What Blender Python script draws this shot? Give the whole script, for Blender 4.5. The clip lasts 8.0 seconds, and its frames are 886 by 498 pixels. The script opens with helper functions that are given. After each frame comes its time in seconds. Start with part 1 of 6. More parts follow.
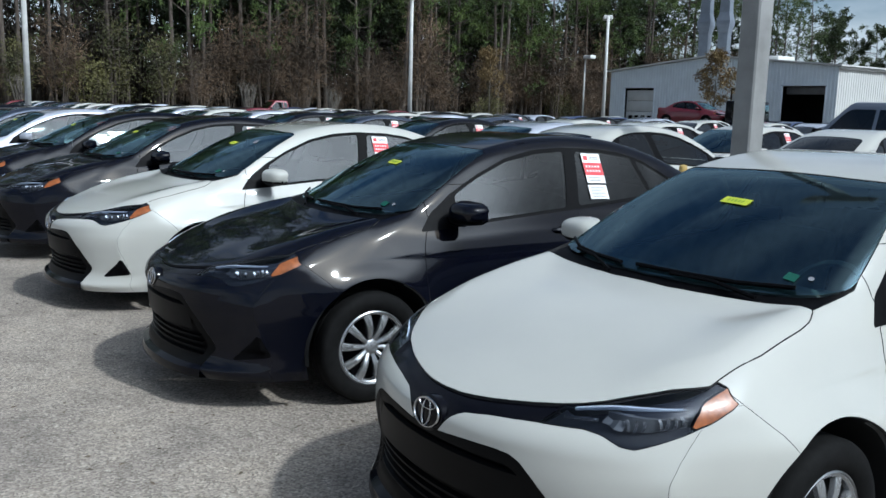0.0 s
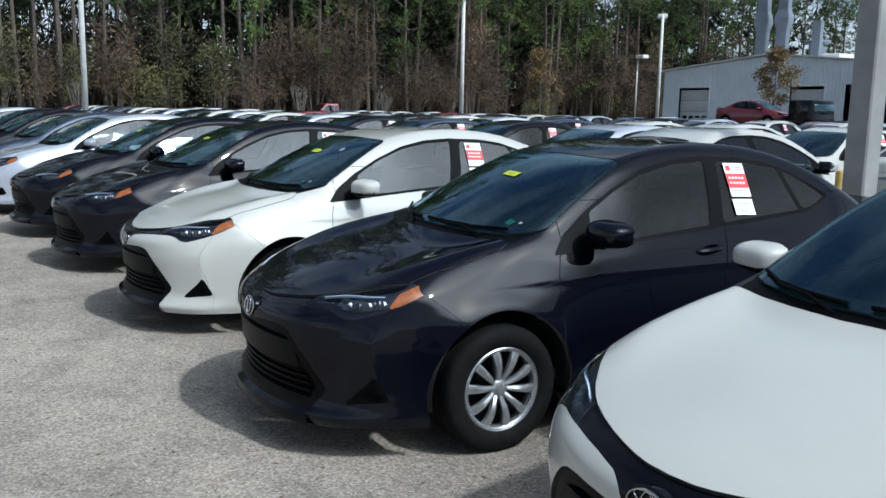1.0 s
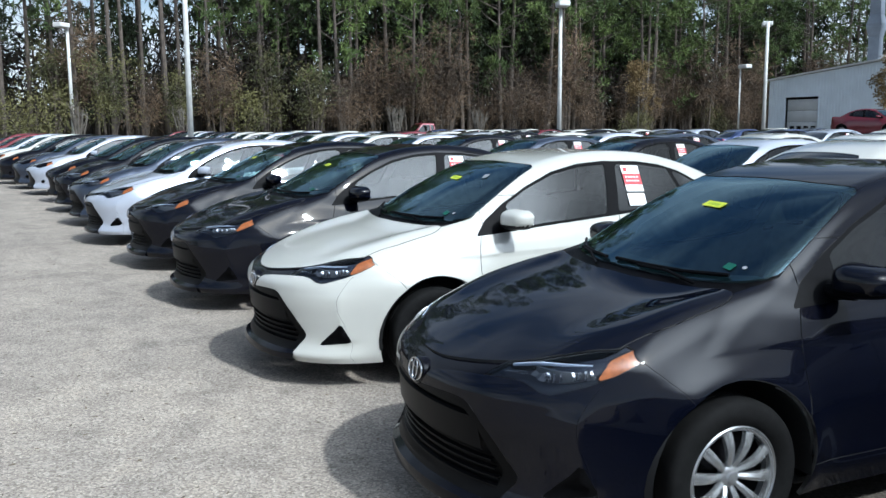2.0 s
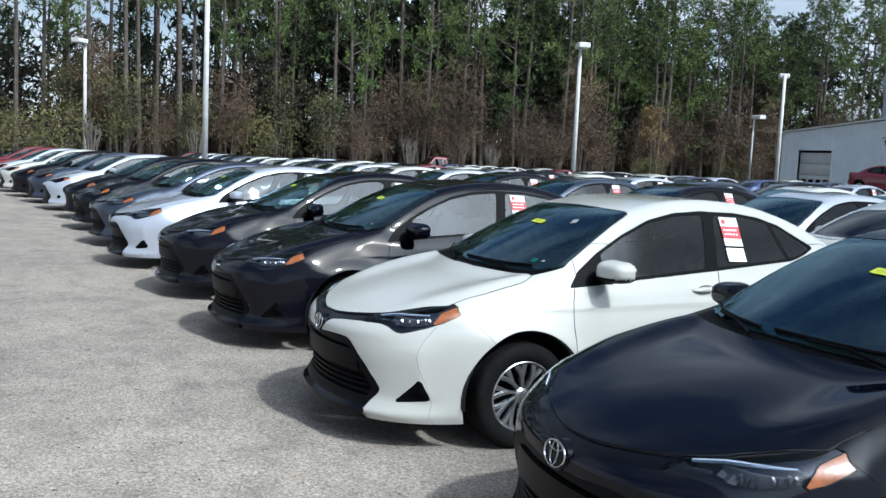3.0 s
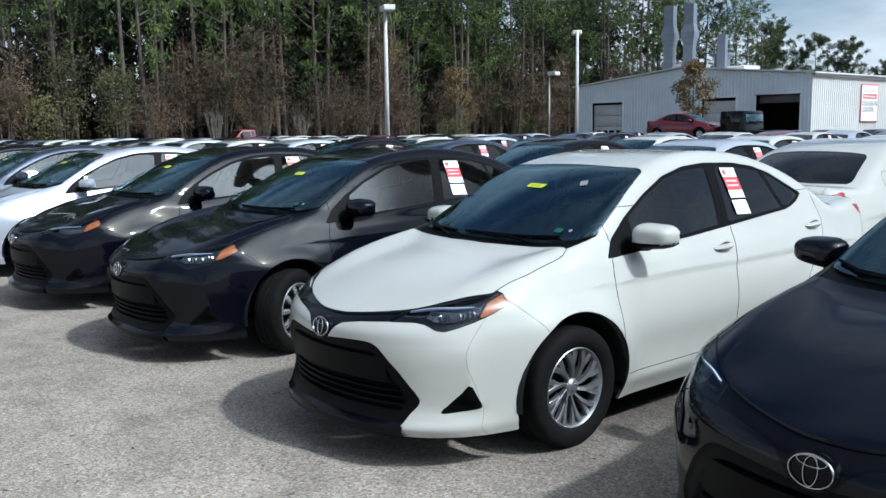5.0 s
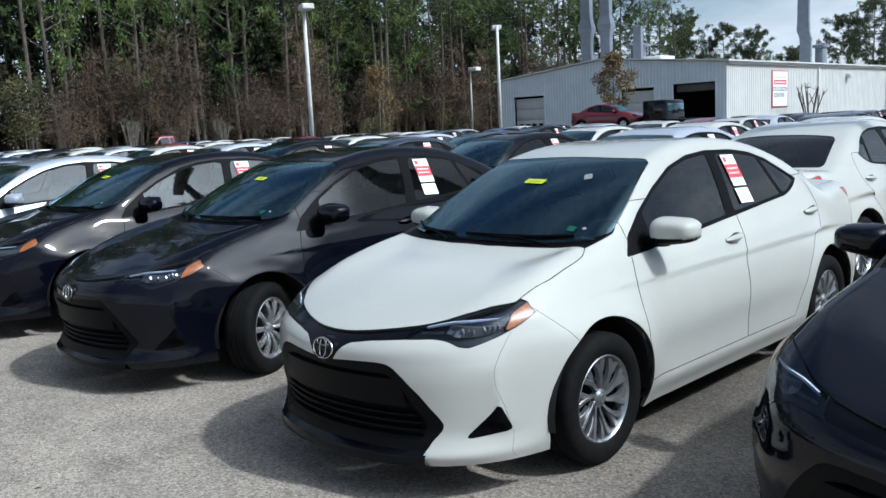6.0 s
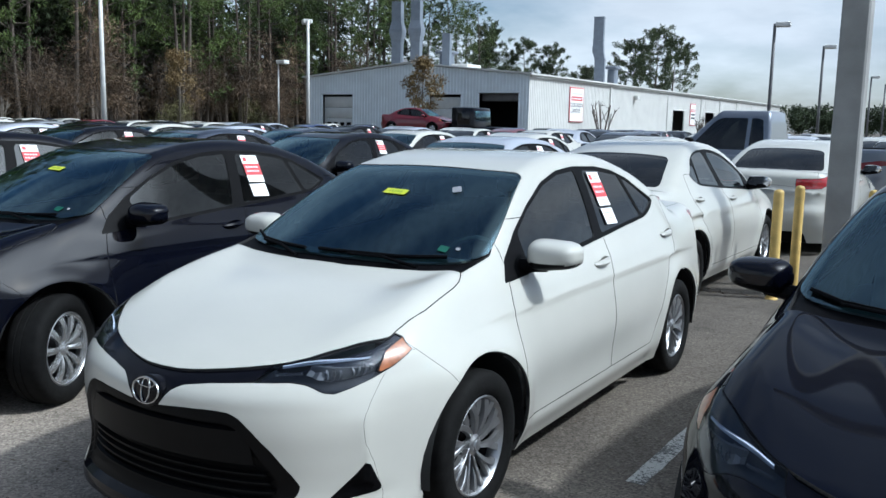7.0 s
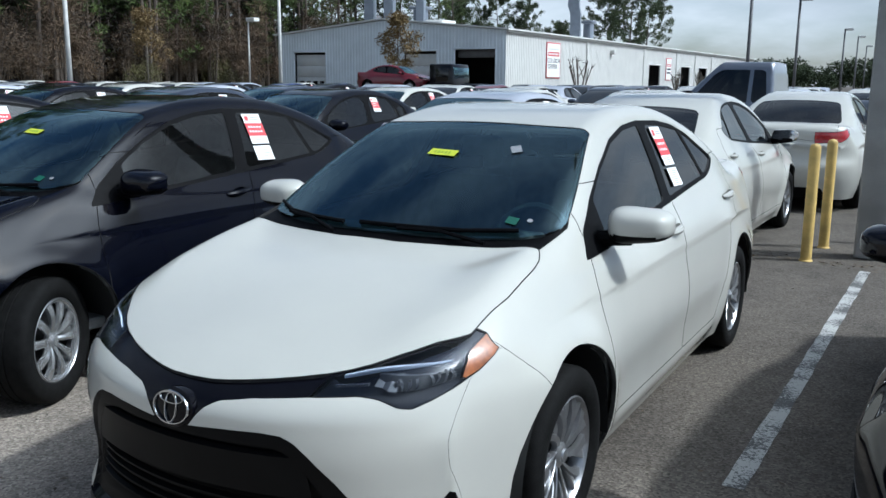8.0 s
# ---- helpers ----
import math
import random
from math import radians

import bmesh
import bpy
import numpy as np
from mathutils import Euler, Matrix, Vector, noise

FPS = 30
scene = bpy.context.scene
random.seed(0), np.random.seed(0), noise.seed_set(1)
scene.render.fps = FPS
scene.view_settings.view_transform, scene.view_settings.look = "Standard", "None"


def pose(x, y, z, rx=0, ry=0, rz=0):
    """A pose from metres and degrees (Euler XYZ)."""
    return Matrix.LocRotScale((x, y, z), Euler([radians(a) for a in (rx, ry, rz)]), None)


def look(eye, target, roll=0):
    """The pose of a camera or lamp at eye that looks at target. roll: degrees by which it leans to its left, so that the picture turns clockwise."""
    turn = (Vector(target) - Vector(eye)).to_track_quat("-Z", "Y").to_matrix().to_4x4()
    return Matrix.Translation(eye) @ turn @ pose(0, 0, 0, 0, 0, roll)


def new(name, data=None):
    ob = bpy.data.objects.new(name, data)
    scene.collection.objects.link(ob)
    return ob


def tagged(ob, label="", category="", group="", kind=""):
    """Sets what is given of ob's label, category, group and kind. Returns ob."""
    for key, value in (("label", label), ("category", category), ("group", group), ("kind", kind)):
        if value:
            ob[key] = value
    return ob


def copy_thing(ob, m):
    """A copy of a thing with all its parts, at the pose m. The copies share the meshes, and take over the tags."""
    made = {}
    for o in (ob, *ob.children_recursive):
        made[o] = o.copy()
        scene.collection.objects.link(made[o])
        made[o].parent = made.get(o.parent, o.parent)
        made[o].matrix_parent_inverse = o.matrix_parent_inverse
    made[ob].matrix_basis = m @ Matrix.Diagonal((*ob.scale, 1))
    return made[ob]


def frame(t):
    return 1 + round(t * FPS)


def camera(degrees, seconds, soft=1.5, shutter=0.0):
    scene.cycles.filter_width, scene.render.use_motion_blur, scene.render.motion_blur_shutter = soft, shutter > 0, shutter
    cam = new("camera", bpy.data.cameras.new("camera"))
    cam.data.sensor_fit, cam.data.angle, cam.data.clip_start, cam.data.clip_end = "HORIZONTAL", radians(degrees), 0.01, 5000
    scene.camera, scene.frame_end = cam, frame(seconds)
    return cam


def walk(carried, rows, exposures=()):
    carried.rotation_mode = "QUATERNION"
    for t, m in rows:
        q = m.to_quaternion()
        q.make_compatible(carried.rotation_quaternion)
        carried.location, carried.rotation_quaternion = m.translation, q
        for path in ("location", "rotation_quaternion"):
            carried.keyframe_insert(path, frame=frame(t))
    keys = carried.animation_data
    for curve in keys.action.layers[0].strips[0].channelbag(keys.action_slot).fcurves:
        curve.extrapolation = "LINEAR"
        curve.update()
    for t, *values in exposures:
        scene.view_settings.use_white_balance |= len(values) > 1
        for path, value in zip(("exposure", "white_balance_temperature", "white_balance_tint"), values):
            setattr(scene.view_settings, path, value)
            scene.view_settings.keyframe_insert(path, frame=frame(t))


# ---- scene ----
cam = camera(54.2, 8.0)
PATH = [
    (0, (0.355, 0.322, 1.645), (-1.267, 1.447, 1.326), 1.6),
    (0.5, (-0.076, 0.305, 1.63), (-1.765, 1.303, 1.243), 1.1),
    (1, (-0.431, 0.302, 1.654), (-2.11, 1.341, 1.336), 1.2),
    (1.5, (-0.893, 0.412, 1.647), (-2.607, 1.401, 1.358), -0.4),
    (2, (-1.313, 0.286, 1.676), (-3.098, 1.143, 1.396), -0.3),
    (2.2, (-1.491, 0.235, 1.668), (-3.286, 1.068, 1.381), 0.6),
    (3.3, (-2.282, -0.079, 1.68), (-4.07, 0.798, 1.497), 3.2),
    (3.5, (-2.444, -0.162, 1.656), (-4.217, 0.744, 1.468), 2.9),
    (4, (-2.768, -0.32, 1.672), (-4.429, 0.772, 1.449), 1.5),
    (4.5, (-3.059, -0.467, 1.641), (-4.637, 0.737, 1.399), 0.6),
    (4.7, (-3.202, -0.506, 1.635), (-4.777, 0.699, 1.375), -0.2),
    (5.8, (-3.877, -0.688, 1.621), (-5.31, 0.679, 1.346), -1.8),
    (6, (-3.994, -0.611, 1.625), (-5.425, 0.759, 1.347), -2.7),
    (6.5, (-4.321, -0.434, 1.628), (-5.674, 1.007, 1.325), -2.4),
    (7, (-4.617, -0.327, 1.639), (-5.694, 1.335, 1.352), 1.2),
    (7.5, (-4.894, -0.2, 1.607), (-5.844, 1.537, 1.32), 2.9),
    (8, (-5.263, 0.009, 1.593), (-6.279, 1.69, 1.214), 0.5),
]
walk(cam, [(t, look(eye, target, roll)) for t, eye, target, roll in PATH], [(0.0, -0.24, 5530, 5), (1.0, -0.10, 5530, 5), (1.5, -0.02, 5530, 5), (2.0, 0.25, 5530, 5), (3.5, 0.11, 5530, 5), (4.6, 0.07, 5530, 5), (6.0, 0.03, 5530, 5), (6.5, -0.04, 5530, 5), (7.0, 0.10, 5530, 5), (7.5, 0.10, 5530, 5), (8.0, 0.02, 5530, 5)])


# ---- world, sun ----
TO_SUN = Vector((0.83, 0.30, 1.0)).normalized()
world = bpy.data.worlds.new("sky")
scene.world = world
world.use_nodes = True
wn, wl = world.node_tree.nodes, world.node_tree.links
wn.clear()


def wnode(kind, **kw):
    n = wn.new(kind)
    for k, v in kw.items():
        n.inputs[k].default_value = v
    return n


sky = wn.new("ShaderNodeTexSky")
sky.sky_type = "NISHITA"
sky.sun_disc = False
sky.sun_elevation = math.asin(TO_SUN.z)
sky.sun_rotation = math.atan2(TO_SUN.x, TO_SUN.y)
sky.air_density, sky.dust_density = 1.0, 1.5
coord = wn.new("ShaderNodeTexCoord")
stretch = wn.new("ShaderNodeMapping")
stretch.inputs["Scale"].default_value = (1.0, 1.0, 3.2)
cloud = wnode("ShaderNodeTexNoise", Scale=2.1, Detail=7.0, Roughness=0.55)
shape = wn.new("ShaderNodeValToRGB")
shape.color_ramp.elements[0].position, shape.color_ramp.elements[1].position = 0.36, 0.60
body = wnode("ShaderNodeTexNoise", Scale=3.2, Detail=6.0)
tone = wn.new("ShaderNodeValToRGB")
tone.color_ramp.elements[0].position, tone.color_ramp.elements[1].position = 0.3, 0.7
tone.color_ramp.elements[0].color = (6.4, 6.6, 6.9, 1)
tone.color_ramp.elements[1].color = (10.6, 10.7, 10.8, 1)
mix = wn.new("ShaderNodeMix")
mix.data_type = "RGBA"
back = wnode("ShaderNodeBackground", Strength=0.082)
out = wn.new("ShaderNodeOutputWorld")
wl.new(coord.outputs["Generated"], stretch.inputs["Vector"])
wl.new(stretch.outputs["Vector"], cloud.inputs["Vector"])
wl.new(stretch.outputs["Vector"], body.inputs["Vector"])
wl.new(cloud.outputs["Fac"], shape.inputs["Fac"])
wl.new(body.outputs["Fac"], tone.inputs["Fac"])
# the cloud thins out overhead
split = wn.new("ShaderNodeSeparateXYZ")
wl.new(coord.outputs["Generated"], split.inputs["Vector"])
cover = wn.new("ShaderNodeMapRange")
for k, v in (("From Min", 0.2), ("From Max", 0.75), ("To Min", 1.0), ("To Max", 0.35)):
    cover.inputs[k].default_value = v
wl.new(split.outputs["Z"], cover.inputs["Value"])
amount = wn.new("ShaderNodeMath")
amount.operation = "MULTIPLY"
wl.new(shape.outputs["Color"], amount.inputs[0])
wl.new(cover.outputs["Result"], amount.inputs[1])
veil = wn.new("ShaderNodeMapRange")
veil.interpolation_type = "SMOOTHSTEP"
for k, v in (("From Min", 0.62), ("From Max", 0.92), ("To Min", 0.0), ("To Max", 1.0)):
    veil.inputs[k].default_value = v
thick = wn.new("ShaderNodeMath")
thick.operation = "MAXIMUM"
wl.new(amount.outputs["Value"], thick.inputs[0])
wl.new(veil.outputs["Result"], thick.inputs[1])
wl.new(thick.outputs["Value"], mix.inputs["Factor"])
wl.new(sky.outputs["Color"], mix.inputs["A"])
wl.new(tone.outputs["Color"], mix.inputs["B"])
# haze brightens the sky towards the sun
toward = wn.new("ShaderNodeVectorMath")
toward.operation = "DOT_PRODUCT"
toward.inputs[1].default_value = TO_SUN
wl.new(coord.outputs["Generated"], toward.inputs[0])
haze = wn.new("ShaderNodeMapRange")
haze.interpolation_type = "SMOOTHSTEP"
for k, v in (("From Min", 0.885), ("From Max", 0.995), ("To Min", 1.0), ("To Max", 8.0)):
    haze.inputs[k].default_value = v
wl.new(toward.outputs["Value"], haze.inputs["Value"])
wl.new(toward.outputs["Value"], veil.inputs["Value"])
glow = wn.new("ShaderNodeVectorMath")
glow.operation = "SCALE"
wl.new(mix.outputs["Result"], glow.inputs[0])
low = wn.new("ShaderNodeMapRange")
for k, v in (("From Min", 0.0), ("From Max", 0.4), ("To Min", 1.22), ("To Max", 1.0)):
    low.inputs[k].default_value = v
wl.new(split.outputs["Z"], low.inputs["Value"])
bright = wn.new("ShaderNodeMath")
bright.operation = "MULTIPLY"
wl.new(haze.outputs["Result"], bright.inputs[0])
wl.new(low.outputs["Result"], bright.inputs[1])
wl.new(bright.outputs["Value"], glow.inputs["Scale"])
wl.new(glow.outputs["Vector"], back.inputs["Color"])
wl.new(back.outputs["Background"], out.inputs["Surface"])

sun = new("sun", bpy.data.lights.new("sun", "SUN"))
sun.data.energy, sun.data.angle, sun.data.color = 3.75, radians(2.2), (1.0, 0.95, 0.87)
sun.matrix_world = look(TO_SUN * 60, (0, 0, 0))


# ---- materials ----
def material(name, color, rough=0.5, metal=0.0, coat=0.0, spread=0.0, scale=8.0, bump=0.0, bump_scale=60.0, tint=None, spec=0.5, vary=0.0, coat_rough=0.03):
    """A Principled material: colour broken up by noise at two scales, fine relief, optional piece-by-piece variation."""
    m = bpy.data.materials.new(name)
    m.use_nodes = True
    n, l = m.node_tree.nodes, m.node_tree.links
    p = n["Principled BSDF"]
    p.inputs["Roughness"].default_value = rough
    p.inputs["Metallic"].default_value = metal
    p.inputs["Coat Weight"].default_value = coat
    p.inputs["Coat Roughness"].default_value = coat_rough
    p.inputs["Specular IOR Level"].default_value = spec
    p.inputs["Base Color"].default_value = (*color, 1)
    geo = n.new("ShaderNodeTexCoord")
    last = None
    if spread > 0 or tint:
        big = n.new("ShaderNodeTexNoise")
        big.inputs["Scale"].default_value, big.inputs["Detail"].default_value = scale, 8.0
        l.new(geo.outputs["Object"], big.inputs["Vector"])
        ramp = n.new("ShaderNodeValToRGB")
        ramp.color_ramp.elements[0].position, ramp.color_ramp.elements[1].position = 0.32, 0.68
        dark = [max(0.0, c * (1 - spread)) for c in color]
        light = tint or [min(1.0, c * (1 + spread)) for c in color]
        ramp.color_ramp.elements[0].color, ramp.color_ramp.elements[1].color = (*dark, 1), (*light, 1)
        l.new(big.outputs["Fac"], ramp.inputs["Fac"])
        last = ramp.outputs["Color"]
    if vary > 0:
        info = n.new("ShaderNodeObjectInfo")
        span = n.new("ShaderNodeMapRange")
        span.inputs["To Min"].default_value, span.inputs["To Max"].default_value = 1 - vary, 1 + vary
        l.new(info.outputs["Random"], span.inputs["Value"])
        hsv = n.new("ShaderNodeHueSaturation")
        hsv.inputs["Color"].default_value = (*color, 1)
        l.new(span.outputs["Result"], hsv.inputs["Value"])
        if last:
            l.new(last, hsv.inputs["Color"])
        last = hsv.outputs["Color"]
    if last:
        l.new(last, p.inputs["Base Color"])
    if bump > 0:
        fine = n.new("ShaderNodeTexNoise")
        fine.inputs["Scale"].default_value, fine.inputs["Detail"].default_value = bump_scale, 4.0
        l.new(geo.outputs["Object"], fine.inputs["Vector"])
        b = n.new("ShaderNodeBump")
        b.inputs["Strength"].default_value, b.inputs["Distance"].default_value = bump, 0.02
        l.new(fine.outputs["Fac"], b.inputs["Height"])
        l.new(b.outputs["Normal"], p.inputs["Normal"])
    return m


def pane(name, color, gloss_rough=0.01, reach=1.45, tone=(0.9, 0.93, 0.95)):
    """Tinted glass: what lies behind shows through the tint, and the surface mirrors by Fresnel."""
    m = bpy.data.materials.new(name)
    m.use_nodes = True
    n, l = m.node_tree.nodes, m.node_tree.links
    n.remove(n["Principled BSDF"])
    through_glass, shine, fres, both = n.new("ShaderNodeBsdfTransparent"), n.new("ShaderNodeBsdfGlossy"), n.new("ShaderNodeFresnel"), n.new("ShaderNodeMixShader")
    through_glass.inputs["Color"].default_value = (*color, 1)
    shine.inputs["Roughness"].default_value = gloss_rough
    shine.inputs["Color"].default_value = (*tone, 1)
    fres.inputs["IOR"].default_value = reach
    l.new(fres.outputs["Fac"], both.inputs["Fac"])
    l.new(through_glass.outputs["BSDF"], both.inputs[1])
    l.new(shine.outputs["BSDF"], both.inputs[2])
    l.new(both.outputs["Shader"], n["Material Output"].inputs["Surface"])
    return m


def paint(name, color, metal=0.0, flake=0.0, rough=0.35, spec=0.5, coat_ior=1.5, coat=1.0, sheen=None):
    """Car paint: a base with fine flake under a clear coat, with a thin uneven film of dust; sheen is the colour of coarse bronze flake."""
    m = bpy.data.materials.new(name)
    m.use_nodes = True
    n, l = m.node_tree.nodes, m.node_tree.links
    p = n["Principled BSDF"]
    p.inputs["Metallic"].default_value = metal
    p.inputs["Roughness"].default_value = rough
    p.inputs["Coat Weight"].default_value = coat
    p.inputs["Specular IOR Level"].default_value = spec
    p.inputs["Coat IOR"].default_value = coat_ior
    geo, film, fl = n.new("ShaderNodeTexCoord"), n.new("ShaderNodeTexNoise"), n.new("ShaderNodeTexNoise")
    film.inputs["Scale"].default_value, film.inputs["Detail"].default_value = 2.4, 9.0
    fl.inputs["Scale"].default_value, fl.inputs["Detail"].default_value = 900.0, 1.0
    l.new(geo.outputs["Object"], film.inputs["Vector"])
    l.new(geo.outputs["Object"], fl.inputs["Vector"])
    ramp = n.new("ShaderNodeValToRGB")
    ramp.color_ramp.elements[0].position, ramp.color_ramp.elements[1].position = 0.35, 0.8
    ramp.color_ramp.elements[0].color = (*color, 1)
    ramp.color_ramp.elements[1].color = (*[c * 0.93 + 0.002 for c in color], 1)
    l.new(film.outputs["Fac"], ramp.inputs["Fac"])
    hsv = n.new("ShaderNodeHueSaturation")
    span = n.new("ShaderNodeMapRange")
    span.inputs["To Min"].default_value, span.inputs["To Max"].default_value = 1 - flake, 1 + flake
    l.new(fl.outputs["Fac"], span.inputs["Value"])
    l.new(span.outputs["Result"], hsv.inputs["Value"])
    l.new(ramp.outputs["Color"], hsv.inputs["Color"])
    l.new(hsv.outputs["Color"], p.inputs["Base Color"])
    gloss = n.new("ShaderNodeMapRange")
    gloss.inputs["To Min"].default_value, gloss.inputs["To Max"].default_value = 0.02, 0.07
    l.new(film.outputs["Fac"], gloss.inputs["Value"])
    l.new(gloss.outputs["Result"], p.inputs["Coat Roughness"])
    if sheen:
        flakes, both = n.new("ShaderNodeBsdfGlossy"), n.new("ShaderNodeAddShader")
        flakes.inputs["Color"].default_value, flakes.inputs["Roughness"].default_value = (*sheen, 1), 0.26
        l.new(p.outputs["BSDF"], both.inputs[0]), l.new(flakes.outputs["BSDF"], both.inputs[1])
        l.new(both.outputs["Shader"], n["Material Output"].inputs["Surface"])
    return m


PAINT = {
    "white": paint("white_paint", (0.468, 0.464, 0.424), flake=0.03, spec=0.1),
    "black": paint("black_paint", (0.0012, 0.0018, 0.0054), flake=0.3, rough=0.5, spec=0.0, coat_ior=1.40, coat=0.75, sheen=(0.0036, 0.0031, 0.0024)),
    "silver": paint("silver_paint", (0.44, 0.465, 0.53), metal=0.3, flake=0.12, rough=0.32),
    "slate": paint("slate_paint", (0.035, 0.045, 0.070), metal=0.5, flake=0.3, spec=0.2, coat_ior=1.4),
    "grey": paint("grey_paint", (0.16, 0.17, 0.18), metal=0.6, flake=0.25),
    "red": paint("red_paint", (0.14, 0.006, 0.014), metal=0.2, flake=0.2),
    "steel": paint("steel_paint", (0.15, 0.17, 0.21), metal=0.5, flake=0.2),
    "blue": paint("blue_paint", (0.02, 0.04, 0.12), metal=0.4, flake=0.3),
}
GLASS_FRONT = pane("windscreen_glass", (0.66, 0.93, 0.92), reach=2.05, tone=(0.62, 0.88, 1.0))
GLASS_SIDE = pane("tinted_glass", (0.10, 0.108, 0.105), 0.02, reach=1.67, tone=(0.84, 0.84, 0.83))
GLASS_DOOR = pane("door_glass", (0.24, 0.265, 0.26), 0.02, reach=1.67, tone=(0.84, 0.84, 0.83))
LENS = pane("lamp_lens", (0.95, 0.96, 0.98), reach=1.38)
BLACK_TRIM = material("black_plastic", (0.0028, 0.0028, 0.0034), 0.5, spec=0.06, spread=0.3, scale=30, bump=0.05, bump_scale=400)
GLOSS_TRIM = material("gloss_black", (0.003, 0.003, 0.005), 0.1, spec=0.16, spread=0.2)
PLATE_TRIM = material("satin_black", (0.0034, 0.0034, 0.0038), 0.42, spec=0.08, spread=0.2, scale=10)
RUBBER = material("tyre_rubber", (0.0062, 0.0062, 0.0062), 0.8, spec=0.12, spread=0.35, scale=25, bump=0.1, bump_scale=150)
GAP = material("panel_gap", (0.008, 0.008, 0.008), 0.8)
CHROME = material("chrome", (0.50, 0.51, 0.53), 0.14, metal=1.0, spread=0.08)
SILVER_WHEEL = material("wheel_silver", (0.45, 0.46, 0.47), 0.27, metal=0.75, spread=0.1, scale=20)
DARK_WHEEL = material("wheel_grey", (0.36, 0.365, 0.375), 0.33, metal=0.85, spread=0.12, scale=20)
CABIN = material("cabin_fabric", (0.16, 0.16, 0.15), 0.9, spread=0.25, scale=12, bump=0.2, bump_scale=300)
CABIN_LIGHT = material("headlining", (0.42, 0.40, 0.36), 0.95, spread=0.1, bump=0.1, bump_scale=300)
DASH = material("dash_plastic", (0.12, 0.125, 0.125), 0.7, spread=0.2, scale=9, bump=0.1, bump_scale=500)
RED_LENS = material("red_lens", (0.35, 0.012, 0.02), 0.12, coat=1.0, spread=0.2, scale=30)
LAMP_INSIDE = material("lamp_inside", (0.014, 0.018, 0.030), 0.3, spread=0.3)
BULB = material("reflector", (0.62, 0.65, 0.70), 0.2, metal=0.85, spread=0.1)
SMOKED = material("smoked_reflector", (0.12, 0.13, 0.145), 0.35, metal=0.3, spread=0.2)
PAPER = material("white_paper", (0.80, 0.80, 0.78), 0.6, spread=0.04, scale=40)
PAPER_RED = material("red_print", (0.62, 0.05, 0.06), 0.55, spread=0.06, scale=40)
# yellow dimmed to stand for the windscreen's tint; the sticker lies outside the glass
PAPER_YELLOW = material("yellow_sticker", (0.46, 0.53, 0.03), 0.55, spread=0.08, scale=40)
INK = material("print_ink", (0.06, 0.06, 0.07), 0.6)
GREEN_TAG = material("green_tag", (0.004, 0.07, 0.045), 0.5, spread=0.1, scale=50)


# ---- mesh helpers ----
def worn_paint(name, color, under):
    """Road paint flaked off in specks and larger bare patches, down to the asphalt."""
    m = material(name, color, 0.85, bump=0.25, bump_scale=150)
    n, l = m.node_tree.nodes, m.node_tree.links
    geo = n.new("ShaderNodeTexCoord")
    fine, broad, both, cut, mix_ = n.new("ShaderNodeTexNoise"), n.new("ShaderNodeTexNoise"), n.new("ShaderNodeMath"), n.new("ShaderNodeMapRange"), n.new("ShaderNodeMix")
    fine.inputs["Scale"].default_value, fine.inputs["Detail"].default_value, fine.inputs["Roughness"].default_value = 70.0, 6.0, 0.7
    broad.inputs["Scale"].default_value, broad.inputs["Detail"].default_value = 3.2, 4.0
    for t in (fine, broad):
        l.new(geo.outputs["Object"], t.inputs["Vector"])
    both.operation = "ADD"
    l.new(fine.outputs["Fac"], both.inputs[0]), l.new(broad.outputs["Fac"], both.inputs[1])
    cut.inputs["From Min"].default_value, cut.inputs["From Max"].default_value = 0.93, 1.03
    l.new(both.outputs["Value"], cut.inputs["Value"])
    mix_.data_type = "RGBA"
    mix_.inputs["A"].default_value, mix_.inputs["B"].default_value = (*under, 1), (*color, 1)
    l.new(cut.outputs["Result"], mix_.inputs["Factor"])
    l.new(mix_.outputs["Result"], n["Principled BSDF"].inputs["Base Color"])
    return m


def part(name, bm, mat, parent=None, label="", smooth=True):
    """Links a bmesh as one mesh object, under parent if given."""
    me = bpy.data.meshes.new(name)
    bm.to_mesh(me)
    bm.free()
    for m in mat if isinstance(mat, (list, tuple)) else [mat]:
        me.materials.append(m)
    if smooth:
        me.shade_smooth()
    ob = new(name, me)
    if parent:
        ob.parent = parent
    if label:
        tagged(ob, label)
    return ob


def sharp(ob, degrees=35):
    """Keeps edges steeper than that crisp under smooth shading."""
    ob.data.set_sharp_from_angle(angle=radians(degrees))
    return ob


def mesh_part(name, verts, faces, mat, parent=None, label="", smooth=True):
    me = bpy.data.meshes.new(name)
    me.from_pydata([tuple(v) for v in verts], [], faces)
    for m in mat if isinstance(mat, (list, tuple)) else [mat]:
        me.materials.append(m)
    if smooth:
        me.shade_smooth()
    ob = new(name, me)
    if parent:
        ob.parent = parent
    if label:
        tagged(ob, label)
    return ob


